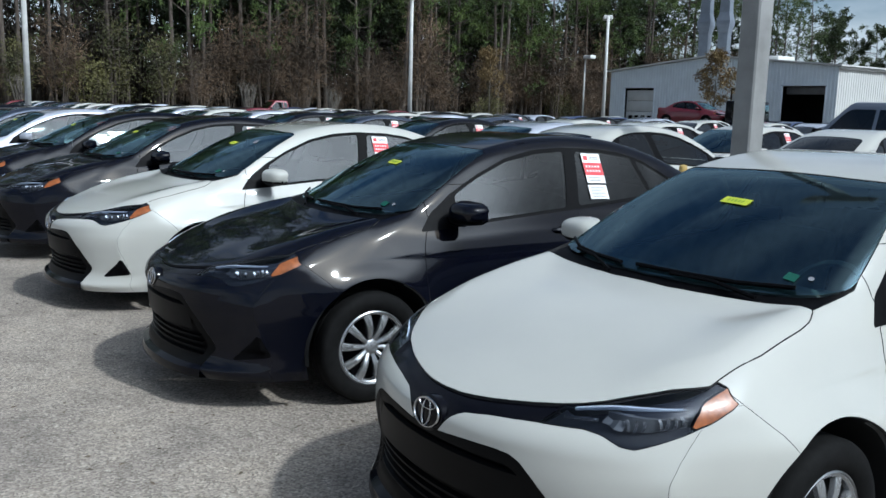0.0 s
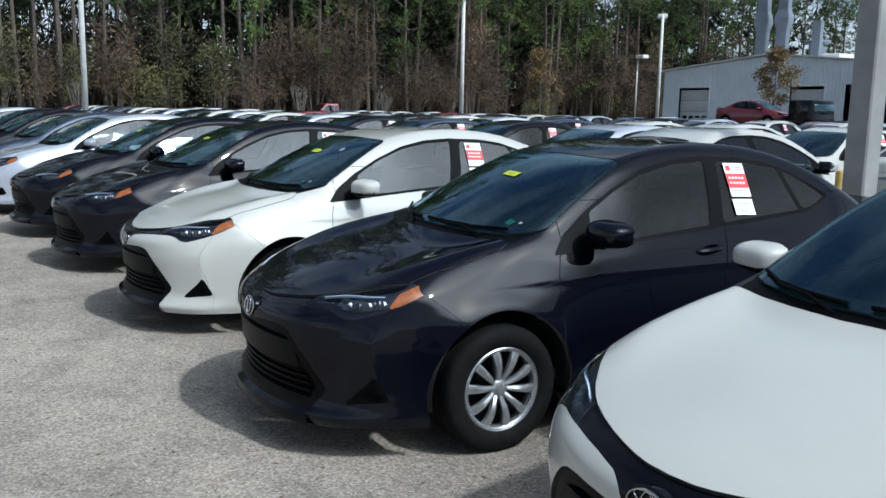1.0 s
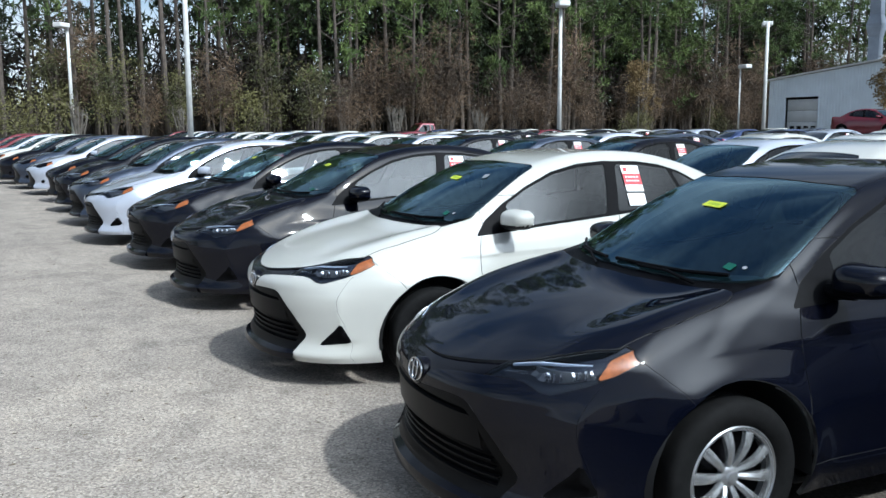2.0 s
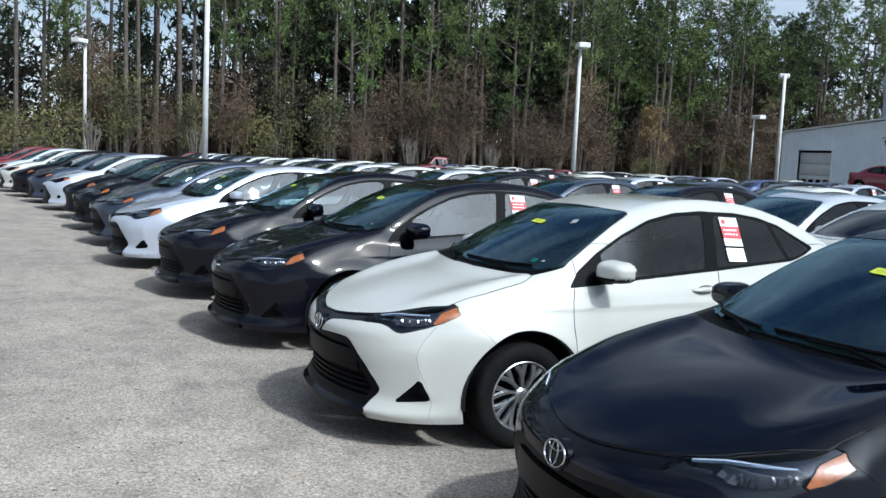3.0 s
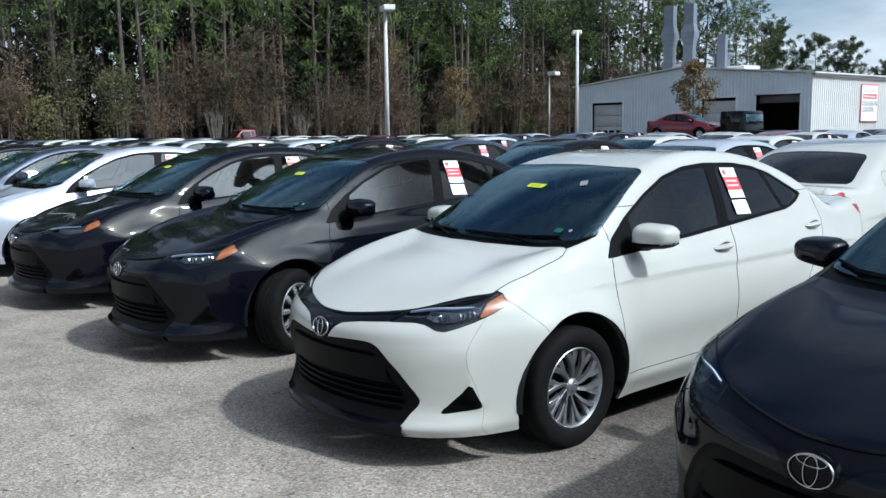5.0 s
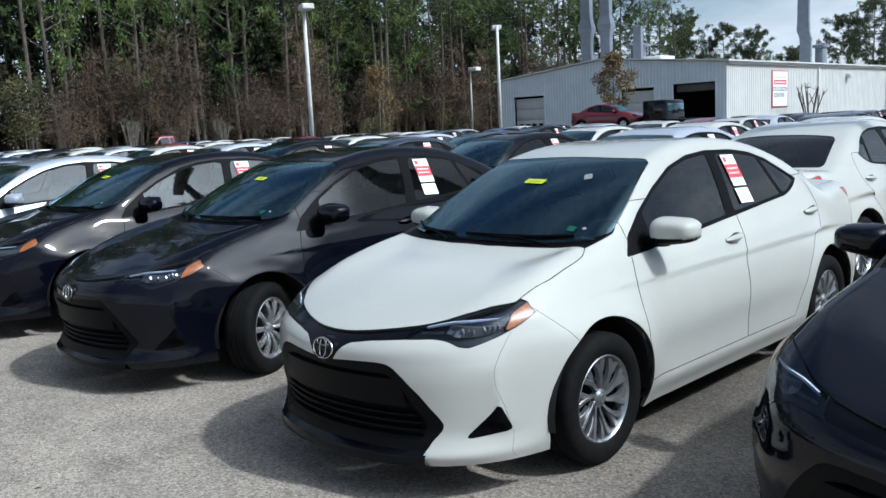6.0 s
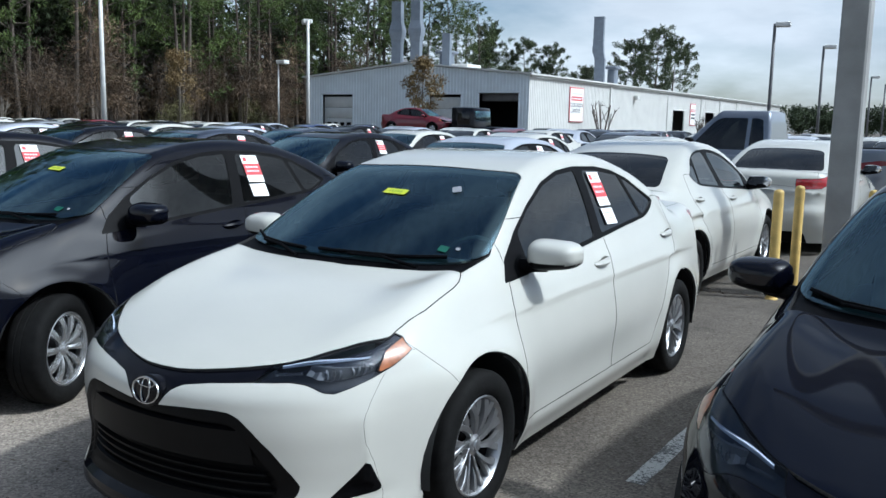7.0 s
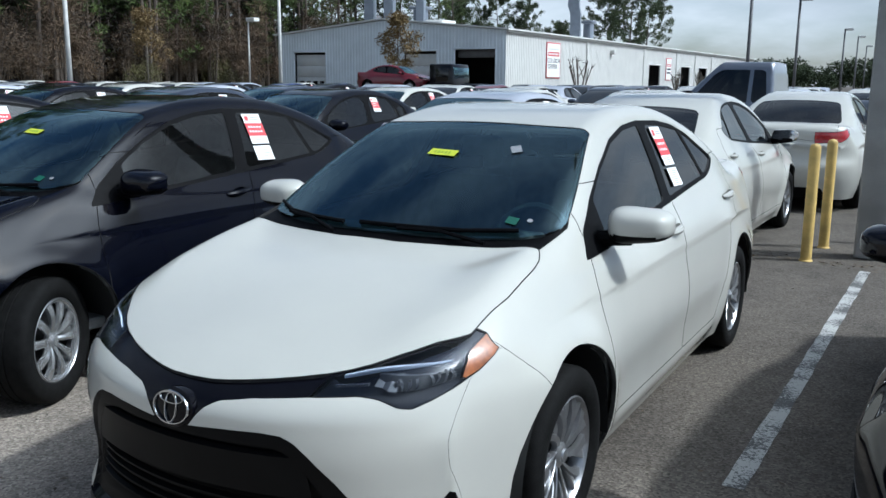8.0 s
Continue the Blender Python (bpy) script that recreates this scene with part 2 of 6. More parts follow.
def box(bm, lo, hi, bevel=0.0, m=None, seg=1):
    """Adds a box from corner to corner, bevelled."""
    lo, hi = Vector(lo), Vector(hi)
    made = bmesh.ops.create_cube(bm, size=1.0)["verts"]
    size, mid = hi - lo, (lo + hi) / 2
    for v in made:
        v.co = Vector((v.co.x * size.x, v.co.y * size.y, v.co.z * size.z)) + mid
    if bevel > 0:
        edges = list({e for v in made for e in v.link_edges})
        got = bmesh.ops.bevel(bm, geom=edges, offset=bevel, segments=seg, profile=0.5, affect="EDGES")
        made = list({v for f in got["faces"] for v in f.verts} | {v for v in made if v.is_valid})
    if m:
        bmesh.ops.transform(bm, matrix=m, verts=made)
    return made


def lathe(bm, profile, seg=32, axis="z", start=0.0, turn=math.tau):
    """Spins a profile of (radius, height) pairs round an axis."""
    rings = []
    closed = abs(turn - math.tau) < 1e-6
    count = seg if closed else seg + 1
    for i in range(count):
        a = start + turn * i / seg
        c, s = math.cos(a), math.sin(a)
        ring = []
        for r, h in profile:
            p = {"z": (r * c, r * s, h), "x": (h, r * c, r * s), "y": (r * c, h, r * s)}[axis]
            ring.append(bm.verts.new(p))
        rings.append(ring)
    for i in range(seg):
        a, b = rings[i], rings[(i + 1) % count]
        for j in range(len(profile) - 1):
            bm.faces.new((a[j], a[j + 1], b[j + 1], b[j]))
    return rings


def tube(bm, points, radius, seg=8, taper=None):
    """A round tube along points; taper gives the radius at its end."""
    points = [Vector(p) for p in points]
    rings = []
    for i, p in enumerate(points):
        d = (points[min(i + 1, len(points) - 1)] - points[max(i - 1, 0)]).normalized()
        side = d.cross(Vector((0, 0, 1)) if abs(d.z) < 0.95 else Vector((1, 0, 0))).normalized()
        up = side.cross(d)
        r = radius if taper is None else radius + (taper - radius) * i / max(1, len(points) - 1)
        rings.append([bm.verts.new(p + (side * math.cos(math.tau * k / seg) + up * math.sin(math.tau * k / seg)) * r) for k in range(seg)])
    for a, b in zip(rings, rings[1:]):
        for k in range(seg):
            bm.faces.new((a[k], a[(k + 1) % seg], b[(k + 1) % seg], b[k]))
    bm.faces.new(rings[0][::-1])
    bm.faces.new(rings[-1])
    return rings


def curve(*pairs):
    """A smooth curve through (place, value) pairs, as a function of arrays."""
    px, py = np.array([p[0] for p in pairs], float), np.array([p[1] for p in pairs], float)
    h = np.diff(px)
    s = np.diff(py) / h
    m = np.empty_like(px)
    m[1:-1] = (s[:-1] * h[1:] + s[1:] * h[:-1]) / (h[:-1] + h[1:])
    m[0], m[-1] = s[0], s[-1]

    def at(v):
        v = np.clip(v, px[0], px[-1])
        i = np.clip(np.searchsorted(px, v) - 1, 0, len(px) - 2)
        t = (v - px[i]) / h[i]
        return ((2 * t**3 - 3 * t**2 + 1) * py[i] + (t**3 - 2 * t**2 + t) * h[i] * m[i]
                + (3 * t**2 - 2 * t**3) * py[i + 1] + (t**3 - t**2) * h[i] * m[i + 1])
    return at


def step(a, b, v):
    t = np.clip((v - a) / (b - a), 0, 1)
    return t * t * (3 - 2 * t)


def smax(a, b, k):
    h = np.clip(0.5 + 0.5 * (a - b) / k, 0, 1)
    return b + (a - b) * h + k * h * (1 - h)


def smin(a, b, k):
    return -smax(-a, -b, k)


def bell(v, mid, wide):
    return np.exp(-((v - mid) / wide) ** 2)


# ---- the compact sedan's shape: x across, y from the nose back, z up ----
HUB_F, HUB_R, HUB_Z = 0.985, 3.685, 0.315
hood_line = curve((-0.1, 0.66), (0.0, 0.70), (0.08, 0.735), (0.2, 0.782), (0.4, 0.850), (0.7, 0.928), (1.0, 0.978), (1.3, 1.0), (3.6, 1.05), (4.0, 1.075), (4.3, 1.094), (4.5, 1.096), (4.62, 1.06), (4.8, 0.92))
roof_line = curve((0.6, 0.76), (1.0, 1.005), (1.3, 1.162), (1.58, 1.292), (1.85, 1.396), (2.1, 1.450), (2.45, 1.485), (2.8, 1.486), (3.2, 1.440), (3.5, 1.362), (3.8, 1.240), (4.12, 1.075), (4.5, 0.86))
plan_wide = curve((0.0, 0.80), (0.4, 0.845), (0.9, 0.882), (1.5, 0.884), (2.5, 0.8875), (3.5, 0.886), (4.1, 0.865), (4.5, 0.83), (4.8, 0.79))
side_shape = curve((0.10, -0.10), (0.2, -0.062), (0.3, -0.028), (0.45, -0.005), (0.54, 0.0), (0.62, -0.004), (0.70, -0.015), (0.78, -0.033), (0.86, -0.057), (0.92, -0.079), (0.98, -0.106), (1.1, -0.15), (1.3, -0.3))
nose_line = curve((0.10, 0.05), (0.17, 0.015), (0.21, -0.012), (0.26, 0.0), (0.32, 0.012), (0.45, 0.0), (0.56, -0.012), (0.62, -0.008), (0.68, 0.005), (0.72, 0.035), (0.78, 0.12), (0.85, 0.28), (1.0, 0.6), (1.5, 1.2))
tail_line = curve((0.10, 4.50), (0.25, 4.56), (0.45, 4.64), (0.6, 4.65), (0.68, 4.61), (0.9, 4.60), (1.05, 4.575), (1.2, 4.4), (1.5, 3.9))
cabin_plan = curve((0.6, -0.09), (1.2, -0.050), (1.5, -0.014), (1.8, 0.002), (2.6, 0.006), (3.2, 0.028), (3.5, 0.042), (3.7, 0.026), (4.2, -0.07), (4.6, -0.15))


def sedan(x, y, z):
    """Signed size of the sedan's solid: below zero inside."""
    x = np.abs(x)
    w = plan_wide(y) + side_shape(z) - 0.072 * step(0.60, 0.96, z) * step(0.15, 0.5, y) * (1 - step(1.0, 1.6, y))
    for hub in (HUB_F, HUB_R):
        r = np.hypot(y - hub, z - HUB_Z)
        w = w + 0.016 * bell(r, 0.398, 0.075)
    between = step(1.30, 1.6, y) * (1 - step(3.0, 3.35, y))
    w = w - 0.011 * bell(z, 0.42, 0.12) * between + 0.010 * bell(z, 0.27, 0.05) * between
    top = hood_line(y) - (0.085 - 0.06 * step(2.6, 3.8, y)) * x**2 + (0.030 + 0.042 * step(0.45, 1.30, y)) * bell(x, 0.68 - 0.10 * (1 - np.clip(y, 0, 1)), 0.17) * step(0.22, 0.55, y) * (1 - step(1.10, 1.7, y))
    front = nose_line(z) + (0.40 - 0.13 * step(0.72, 0.84, z)) * x**2 + 0.95 * x**6 - 0.015 * bell(z, 0.22, 0.05) * bell(x, 0.55, 0.2)
    # the sharp fold running from the headlamp down to the fog lamp
    front = front - 0.044 * np.where(x < 0.748, np.exp((x - 0.748) / 0.060), np.exp((0.748 - x) / 0.030)) * step(0.28, 0.36, z) * (1 - step(0.58, 0.70, z))
    rear = tail_line(z) - 0.16 * x**2 - 0.75 * x**6
    low = smax(smax(x - w, z - top, 0.09), smax(front - y, y - rear, 0.02), 0.055)
    back = step(1.9, 2.9, y)
    yy = y - (0.22 * (1 - back) - 0.26 * back) * x**2
    roof = roof_line(yy) - (0.085 - 0.072 * step(1.2, 1.9, y) * (1 - step(2.9, 3.6, y))) * x**2
    side = 0.765 + cabin_plan(y) - 0.50 * (z - 0.98) - 0.10 * (z - 1.1) ** 2
    cabin = np.maximum(smax(x - side, z - roof, 0.07), 0.84 - z)
    return smin(low, cabin, 0.05)


def shell(solid, inner, outer, counts, steps=70):
    """The skin of a solid (its x >= 0 half), found along rays from an inner box to an outer one: points, quads."""
    (ix, iy0, iy1, iz0, iz1), (ox, oy0, oy1, oz0, oz1) = inner, outer
    nx, ny, nz = counts
    index, place, quads = {}, [], []

    def vert(i, j, k):
        if (i, j, k) not in index:
            index[i, j, k] = len(place)
            place.append((i / nx, j / ny, k / nz))
        return index[i, j, k]

    for i in range(nx):
        for j in range(ny):
            quads.append((vert(i, j, nz), vert(i + 1, j, nz), vert(i + 1, j + 1, nz), vert(i, j + 1, nz)))
        for k in range(nz):
            quads.append((vert(i, 0, k), vert(i + 1, 0, k), vert(i + 1, 0, k + 1), vert(i, 0, k + 1)))
            quads.append((vert(i + 1, ny, k), vert(i, ny, k), vert(i, ny, k + 1), vert(i + 1, ny, k + 1)))
    for j in range(ny):
        for k in range(nz):
            quads.append((vert(nx, j, k), vert(nx, j + 1, k), vert(nx, j + 1, k + 1), vert(nx, j, k + 1)))
    a = np.array(place)
    q = np.stack([ix * a[:, 0], iy0 + (iy1 - iy0) * a[:, 1], iz0 + (iz1 - iz0) * a[:, 2]], 1)
    p = np.stack([ox * a[:, 0], oy0 + (oy1 - oy0) * a[:, 1], oz0 + (oz1 - oz0) * a[:, 2]], 1)
    d = p - q
    lo, hi, done = np.zeros(len(a)), np.ones(len(a)) * 1.3, np.zeros(len(a), bool)
    for s in range(1, steps + 1):
        t = 1.3 * s / steps
        outside = solid(*(q + d * t).T) > 0
        fresh = outside & ~done
        hi[fresh] = t
        lo[~done & ~outside] = t
        done |= outside
    for _ in range(26):
        t = (lo + hi) / 2
        outside = solid(*(q + d * t[:, None]).T) > 0
        hi, lo = np.where(outside, t, hi), np.where(outside, lo, t)
    return q + d * lo[:, None], quads


def slope(solid, pts, e=0.004):
    """Outward directions of the solid's skin at points."""
    g = np.stack([solid(*(pts + np.eye(3)[k] * e).T) - solid(*(pts - np.eye(3)[k] * e).T) for k in range(3)], 1)
    return g / np.linalg.norm(g, axis=1)[:, None]


# ---- cutting a skin into panels ----
def poly(*pts):
    """Signed distance to a polygon in a plane, below zero inside."""
    a = np.array(pts, float)
    b = np.roll(a, -1, axis=0)

    def at(u, v):
        p = np.stack([u, v], 1)
        best, inside = np.full(len(p), 1e9), np.zeros(len(p), bool)
        for (x0, y0), (x1, y1) in zip(a, b):
            e, w = np.array([x1 - x0, y1 - y0]), p - (x0, y0)
            t = np.clip((w @ e) / (e @ e), 0, 1)
            best = np.minimum(best, np.hypot(*(w - t[:, None] * e).T))
            up = (y0 <= p[:, 1]) != (y1 <= p[:, 1])
            if y1 != y0:
                inside ^= up & (p[:, 0] < (x1 - x0) * (p[:, 1] - y0) / (y1 - y0) + x0)
        return np.where(inside, -best, best)
    return at


class Skin:
    """A skin of polygons, each with a label, that can be cut along curves."""

    def __init__(self, solid, pts, quads):
        self.solid, self.pts, self.faces = solid, [tuple(p) for p in pts], [tuple(q) for q in quads]
        self.tags = ["body"] * len(self.faces)

    def cut(self, field, tag, within=("body",)):
        pts = np.array(self.pts)
        f = field(pts)
        f = np.where(np.abs(f) < 2e-4, 2e-4, f)
        f = list(f)
        split, faces, tags = {}, [], []
        for face, old in zip(self.faces, self.tags):
            signs = [f[i] < 0 for i in face]
            if old not in within or not any(signs):
                faces.append(face), tags.append(old)
                continue
            if all(signs):
                faces.append(face), tags.append(tag)
                continue
            ring, marks = [], []
            for i, j in zip(face, face[1:] + face[:1]):
                ring.append(i)
                if (f[i] < 0) != (f[j] < 0):
                    key = (min(i, j), max(i, j))
                    if key not in split:
                        t = f[i] / (f[i] - f[j])
                        a, b = np.array(self.pts[i]), np.array(self.pts[j])
                        split[key] = len(self.pts)
                        self.pts.append(tuple(a + (b - a) * t))
                        f.append(0.0)
                    marks.append(len(ring))
                    ring.append(split[key])
            if len(marks) != 2:
                faces.append(face), tags.append(tag if sum(signs) * 2 > len(signs) else old)
                continue
            a, b = marks
            for piece in (ring[a:b + 1], ring[b:] + ring[:a + 1]):
                inner = [f[i] for i in piece if f[i] != 0.0]
                faces.append(tuple(piece))
                tags.append(tag if inner and inner[0] < 0 else old)
        self.faces, self.tags = faces, tags
        fresh = list(split.values())
        if fresh:
            p = np.array([self.pts[i] for i in fresh])
            p = p - slope(self.solid, p) * self.solid(*p.T)[:, None]
            for i, q in zip(fresh, p):
                self.pts[i] = (0.0 if abs(q[0]) < 1e-4 else q[0], q[1], q[2])

    def finish(self):
        self.pts = np.array(self.pts)
        self.normals = slope(self.solid, np.maximum(self.pts, (1e-3, -9, -9)))
        self.normals[self.pts[:, 0] < 1e-4, 0] = 0
        self.normals /= np.linalg.norm(self.normals, axis=1)[:, None]
        # pieces at a polygon's crossings can leave a void behind: they go
        return self

    def take(self, tags, side=0, gap=0.0, flange=0.0, push=None):
        """Points, faces and normals of the panels with those tags. side 0: both halves; gap: the border draws back by that;
        flange: the border folds inward by that; push: how far each point moves along its normal."""
        chosen = [fc for fc, t in zip(self.faces, self.tags) if t in tags]
        used = sorted({i for fc in chosen for i in fc})
        where = {i: n for n, i in enumerate(used)}
        pts, nor = self.pts[used].copy(), self.normals[used].copy()
        faces = [tuple(where[i] for i in fc) for fc in chosen]
        plain = len(faces)
        count, owner = {}, {}
        for fc in faces:
            for e in zip(fc, fc[1:] + fc[:1]):
                k = (min(e), max(e))
                count[k] = count.get(k, 0) + 1
                owner[k] = (e, fc)
        rim = [k for k, c in count.items() if c == 1 and not (pts[k[0], 0] < 1e-5 and pts[k[1], 0] < 1e-5)]
        if push is not None:
            pts = pts + nor * push(pts)[:, None]
        if gap > 0 and rim:
            inward = np.zeros_like(pts)
            for k in rim:
                e, fc = owner[k]
                along = pts[e[1]] - pts[e[0]]
                w = np.cross(nor[e[0]], along)
                w /= np.linalg.norm(w) + 1e-9
                if w @ (pts[list(fc)].mean(0) - pts[e[0]]) < 0:
                    w = -w
                inward[k[0]] += w
                inward[k[1]] += w
            size = np.linalg.norm(inward, axis=1)
            hit = size > 1e-6
            inward[hit] /= size[hit][:, None]
            inward[pts[:, 0] < 1e-5, 0] = 0
            pts = pts + inward * gap
        if flange > 0:
            fold, extra_p, extra_n = {}, [], []
            base = len(pts)
            for k in rim:
                e, fc = owner[k]
                ids = []
                for v in e:
                    if v not in fold:
                        fold[v] = base + len(extra_p)
                        extra_p += [pts[v], pts[v] - nor[v] * flange]
                        extra_n += [nor[v], nor[v]]
                    ids.append(fold[v])
                faces.append((ids[1], ids[0], ids[0] + 1, ids[1] + 1))
            if extra_p:
                pts, nor = np.vstack([pts, extra_p]), np.vstack([nor, extra_n])
        if side >= 0:
            out_p, out_n, out_f = list(pts), list(nor), list(faces)
        else:
            out_p, out_n, out_f = [], [], []
        if side <= 0:
            mirror = {}
            for i, p in enumerate(pts):
                if side == 0 and p[0] < 1e-5:
                    mirror[i] = i
                else:
                    mirror[i] = len(out_p)
                    out_p.append(p * (-1, 1, 1))
                    out_n.append(nor[i] * (-1, 1, 1))
            out_f += [tuple(mirror[i] for i in fc[::-1]) for fc in faces]
        return out_p, out_f, out_n, [i % len(faces) >= plain for i in range(len(out_f))]


def skin_mesh(name, data, mats):
    pts, faces, nor, folds = data
    me = bpy.data.meshes.new(name)
    me.from_pydata([tuple(p) for p in pts], [], faces)
    for m in mats if isinstance(mats, (list, tuple)) else [mats]:
        me.materials.append(m)
    if any(folds):
        # folded edges are coloured black, the gap's shade put into the colour
        me.materials.append(GAP)
        me.polygons.foreach_set("material_index", [int(f) * (len(me.materials) - 1) for f in folds])
    me.shade_smooth()
    if len(me.vertices) == len(nor):
        me.normals_split_custom_set_from_vertices([tuple(n) for n in nor])
    return me


# ---- the compact sedan's panels ----
GRILLE = poly((-0.2, 0.612), (0.067, 0.612), (0.186, 0.621), (0.306, 0.626), (0.365, 0.622), (0.40, 0.606), (0.44, 0.568), (0.50, 0.495), (0.56, 0.395), (0.577, 0.36), (0.574, 0.335), (0.54, 0.285), (0.515, 0.22), (0.505, 0.15), (0.50, 0.0), (-0.2, 0.0))
GRILLE_IN = poly((-0.2, 0.585), (0.33, 0.59), (0.385, 0.57), (0.535, 0.355), (0.50, 0.28), (-0.2, 0.255))
STRIP = poly((-0.2, 0.58), (0.05, 0.58), (0.068, 0.612), (0.095, 0.648), (0.123, 0.677), (0.159, 0.693), (0.255, 0.708), (0.409, 0.722), (0.428, 0.767), (0.43, 0.82), (-0.2, 0.82))
HEADLAMP = poly((0.396, 0.721), (0.536, 0.728), (0.583, 0.72), (0.61, 0.708), (0.633, 0.695), (0.662, 0.689), (0.696, 0.705), (0.728, 0.726), (0.762, 0.76), (0.779, 0.799), (0.732, 0.845), (0.709, 0.856), (0.645, 0.878), (0.44, 0.838))
AMBER_ZONE = poly((0.738, 0.87), (0.788, 0.799), (0.798, 0.769), (0.76, 0.758), (0.735, 0.737), (0.73, 0.795), (0.722, 0.808))
FOG = poly((0.749, 0.440), (0.722, 0.395), (0.648, 0.300), (0.656, 0.290), (0.760, 0.308), (0.762, 0.335))
HOOD = poly((-0.2, 0.072), (0, 0.072), (0.08, 0.076), (0.14, 0.088), (0.201, 0.106), (0.272, 0.132), (0.345, 0.165), (0.417, 0.205), (0.468, 0.241), (0.52, 0.288), (0.604, 0.384), (0.68, 0.492), (0.704, 0.536), (0.707, 0.64), (0.713, 0.768), (0.701, 0.996), (0.692, 1.06), (0.67, 1.112), (0.56, 1.094), (0.45, 1.066), (0.352, 1.039), (0.258, 1.019), (0.133, 0.999), (0, 0.998), (-0.2, 0.998))
COWL = poly((-0.2, 0.985), (0, 0.985), (0.259, 1.005), (0.451, 1.054), (0.554, 1.078), (0.667, 1.108), (0.672, 1.175), (0.678, 1.25), (0.685, 1.333), (0.672, 1.376), (0.501, 1.299), (0, 1.2), (-0.2, 1.2))
SCREEN = poly((-0.2, 1.045), (0, 1.045), (0.2, 1.06), (0.35, 1.088), (0.47, 1.13), (0.573, 1.175), (0.633, 1.219), (0.666, 1.284), (0.678, 1.342), (0.659, 1.443), (0.627, 1.587), (0.54, 1.915), (0.511, 1.928), (0.312, 1.911), (0, 1.915), (-0.2, 1.915))
BACKLIGHT = poly((-0.2, 3.46), (0.0, 3.46), (0.45, 3.43), (0.50, 3.46), (0.585, 3.90), (0.56, 3.96), (0.3, 4.06), (0.0, 4.09), (-0.2, 4.09))
DLO = poly((1.329, 0.941), (1.373, 0.945), (1.94, 0.988), (2.54, 1.027), (3.233, 1.085), (3.308, 1.102), (3.405, 1.137), (3.482, 1.177), (3.378, 1.232), (3.215, 1.325), (3.043, 1.377), (2.844, 1.404), (2.532, 1.413), (2.292, 1.397), (2.048, 1.348), (1.8, 1.252), (1.58, 1.142), (1.42, 1.035))
WIN_FRONT = poly((1.599, 0.982), (1.94, 1.006), (2.447, 1.041), (2.501, 1.2), (2.546, 1.394), (2.3, 1.378), (2.052, 1.33), (1.8, 1.234), (1.61, 1.137))
WIN_REAR = poly((2.554, 1.048), (3.206, 1.1), (3.118, 1.349), (2.86, 1.386), (2.64, 1.394), (2.597, 1.2))
WIN_QUARTER = poly((3.229, 1.103), (3.308, 1.118), (3.39, 1.149), (3.455, 1.176), (3.369, 1.228), (3.237, 1.306), (3.144, 1.34))
FRONT_DOOR = poly((1.40, 0.97), (1.36, 0.94), (1.333, 0.85), (1.317, 0.72), (1.322, 0.52), (1.36, 0.315), (2.465, 0.315), (2.447, 0.5), (2.457, 0.75), (2.49, 0.88), (2.545, 1.01), (2.56, 1.2), (1.4, 1.2))
REAR_DOOR = poly((2.56, 1.2), (2.545, 1.01), (2.49, 0.88), (2.457, 0.75), (2.447, 0.5), (2.465, 0.315), (3.13, 0.315), (3.20, 0.45), (3.31, 0.62), (3.44, 0.76), (3.58, 0.91), (3.63, 1.0), (3.62, 1.2))
BUMPER = poly((-1, 0), (0.8, 0), (0.8, 0.6), (0.752, 0.661), (0.718, 0.701), (0.668, 0.743), (0.603, 0.798), (0.48, 0.93), (-1, 0.93))
CHEEK = poly((0.752, 0.80), (0.746, 0.66), (0.743, 0.58), (0.747, 0.50), (0.756, 0.43), (0.762, 0.33), (0.765, 0.10), (1.2, 0.10), (1.2, 0.80))
TRUNK = poly((-0.2, 4.11), (0.5, 4.06), (0.60, 4.10), (0.62, 4.5), (0.55, 4.8), (-0.2, 4.8))
TAIL_LAMP = poly((4.27, 1.052), (4.33, 0.99), (4.39, 0.94), (4.46, 0.885), (4.9, 0.84), (4.9, 0.985), (4.5, 1.01), (4.36, 1.045))
REAR_LOW = poly((-0.2, 0.15), (0.55, 0.15), (0.5, 0.32), (-0.2, 0.32))


def on_front(field, reach=0.95):
    return lambda p: np.where(p[:, 1] < reach, field(p[:, 0], p[:, 2]), 0.5)


def on_top(field, low=0.69, lo_y=-1.0):
    return lambda p: np.where((p[:, 2] > low) & (p[:, 1] > lo_y), field(p[:, 0], p[:, 1]), 0.5)


def on_side(field, near=0.42):
    return lambda p: np.where(p[:, 0] > near, field(p[:, 1], p[:, 2]), 0.5)


def arch(hub, radius):
    return lambda p: np.where(p[:, 0] > 0.5, np.hypot(p[:, 1] - hub, p[:, 2] - HUB_Z) - radius, 0.5)


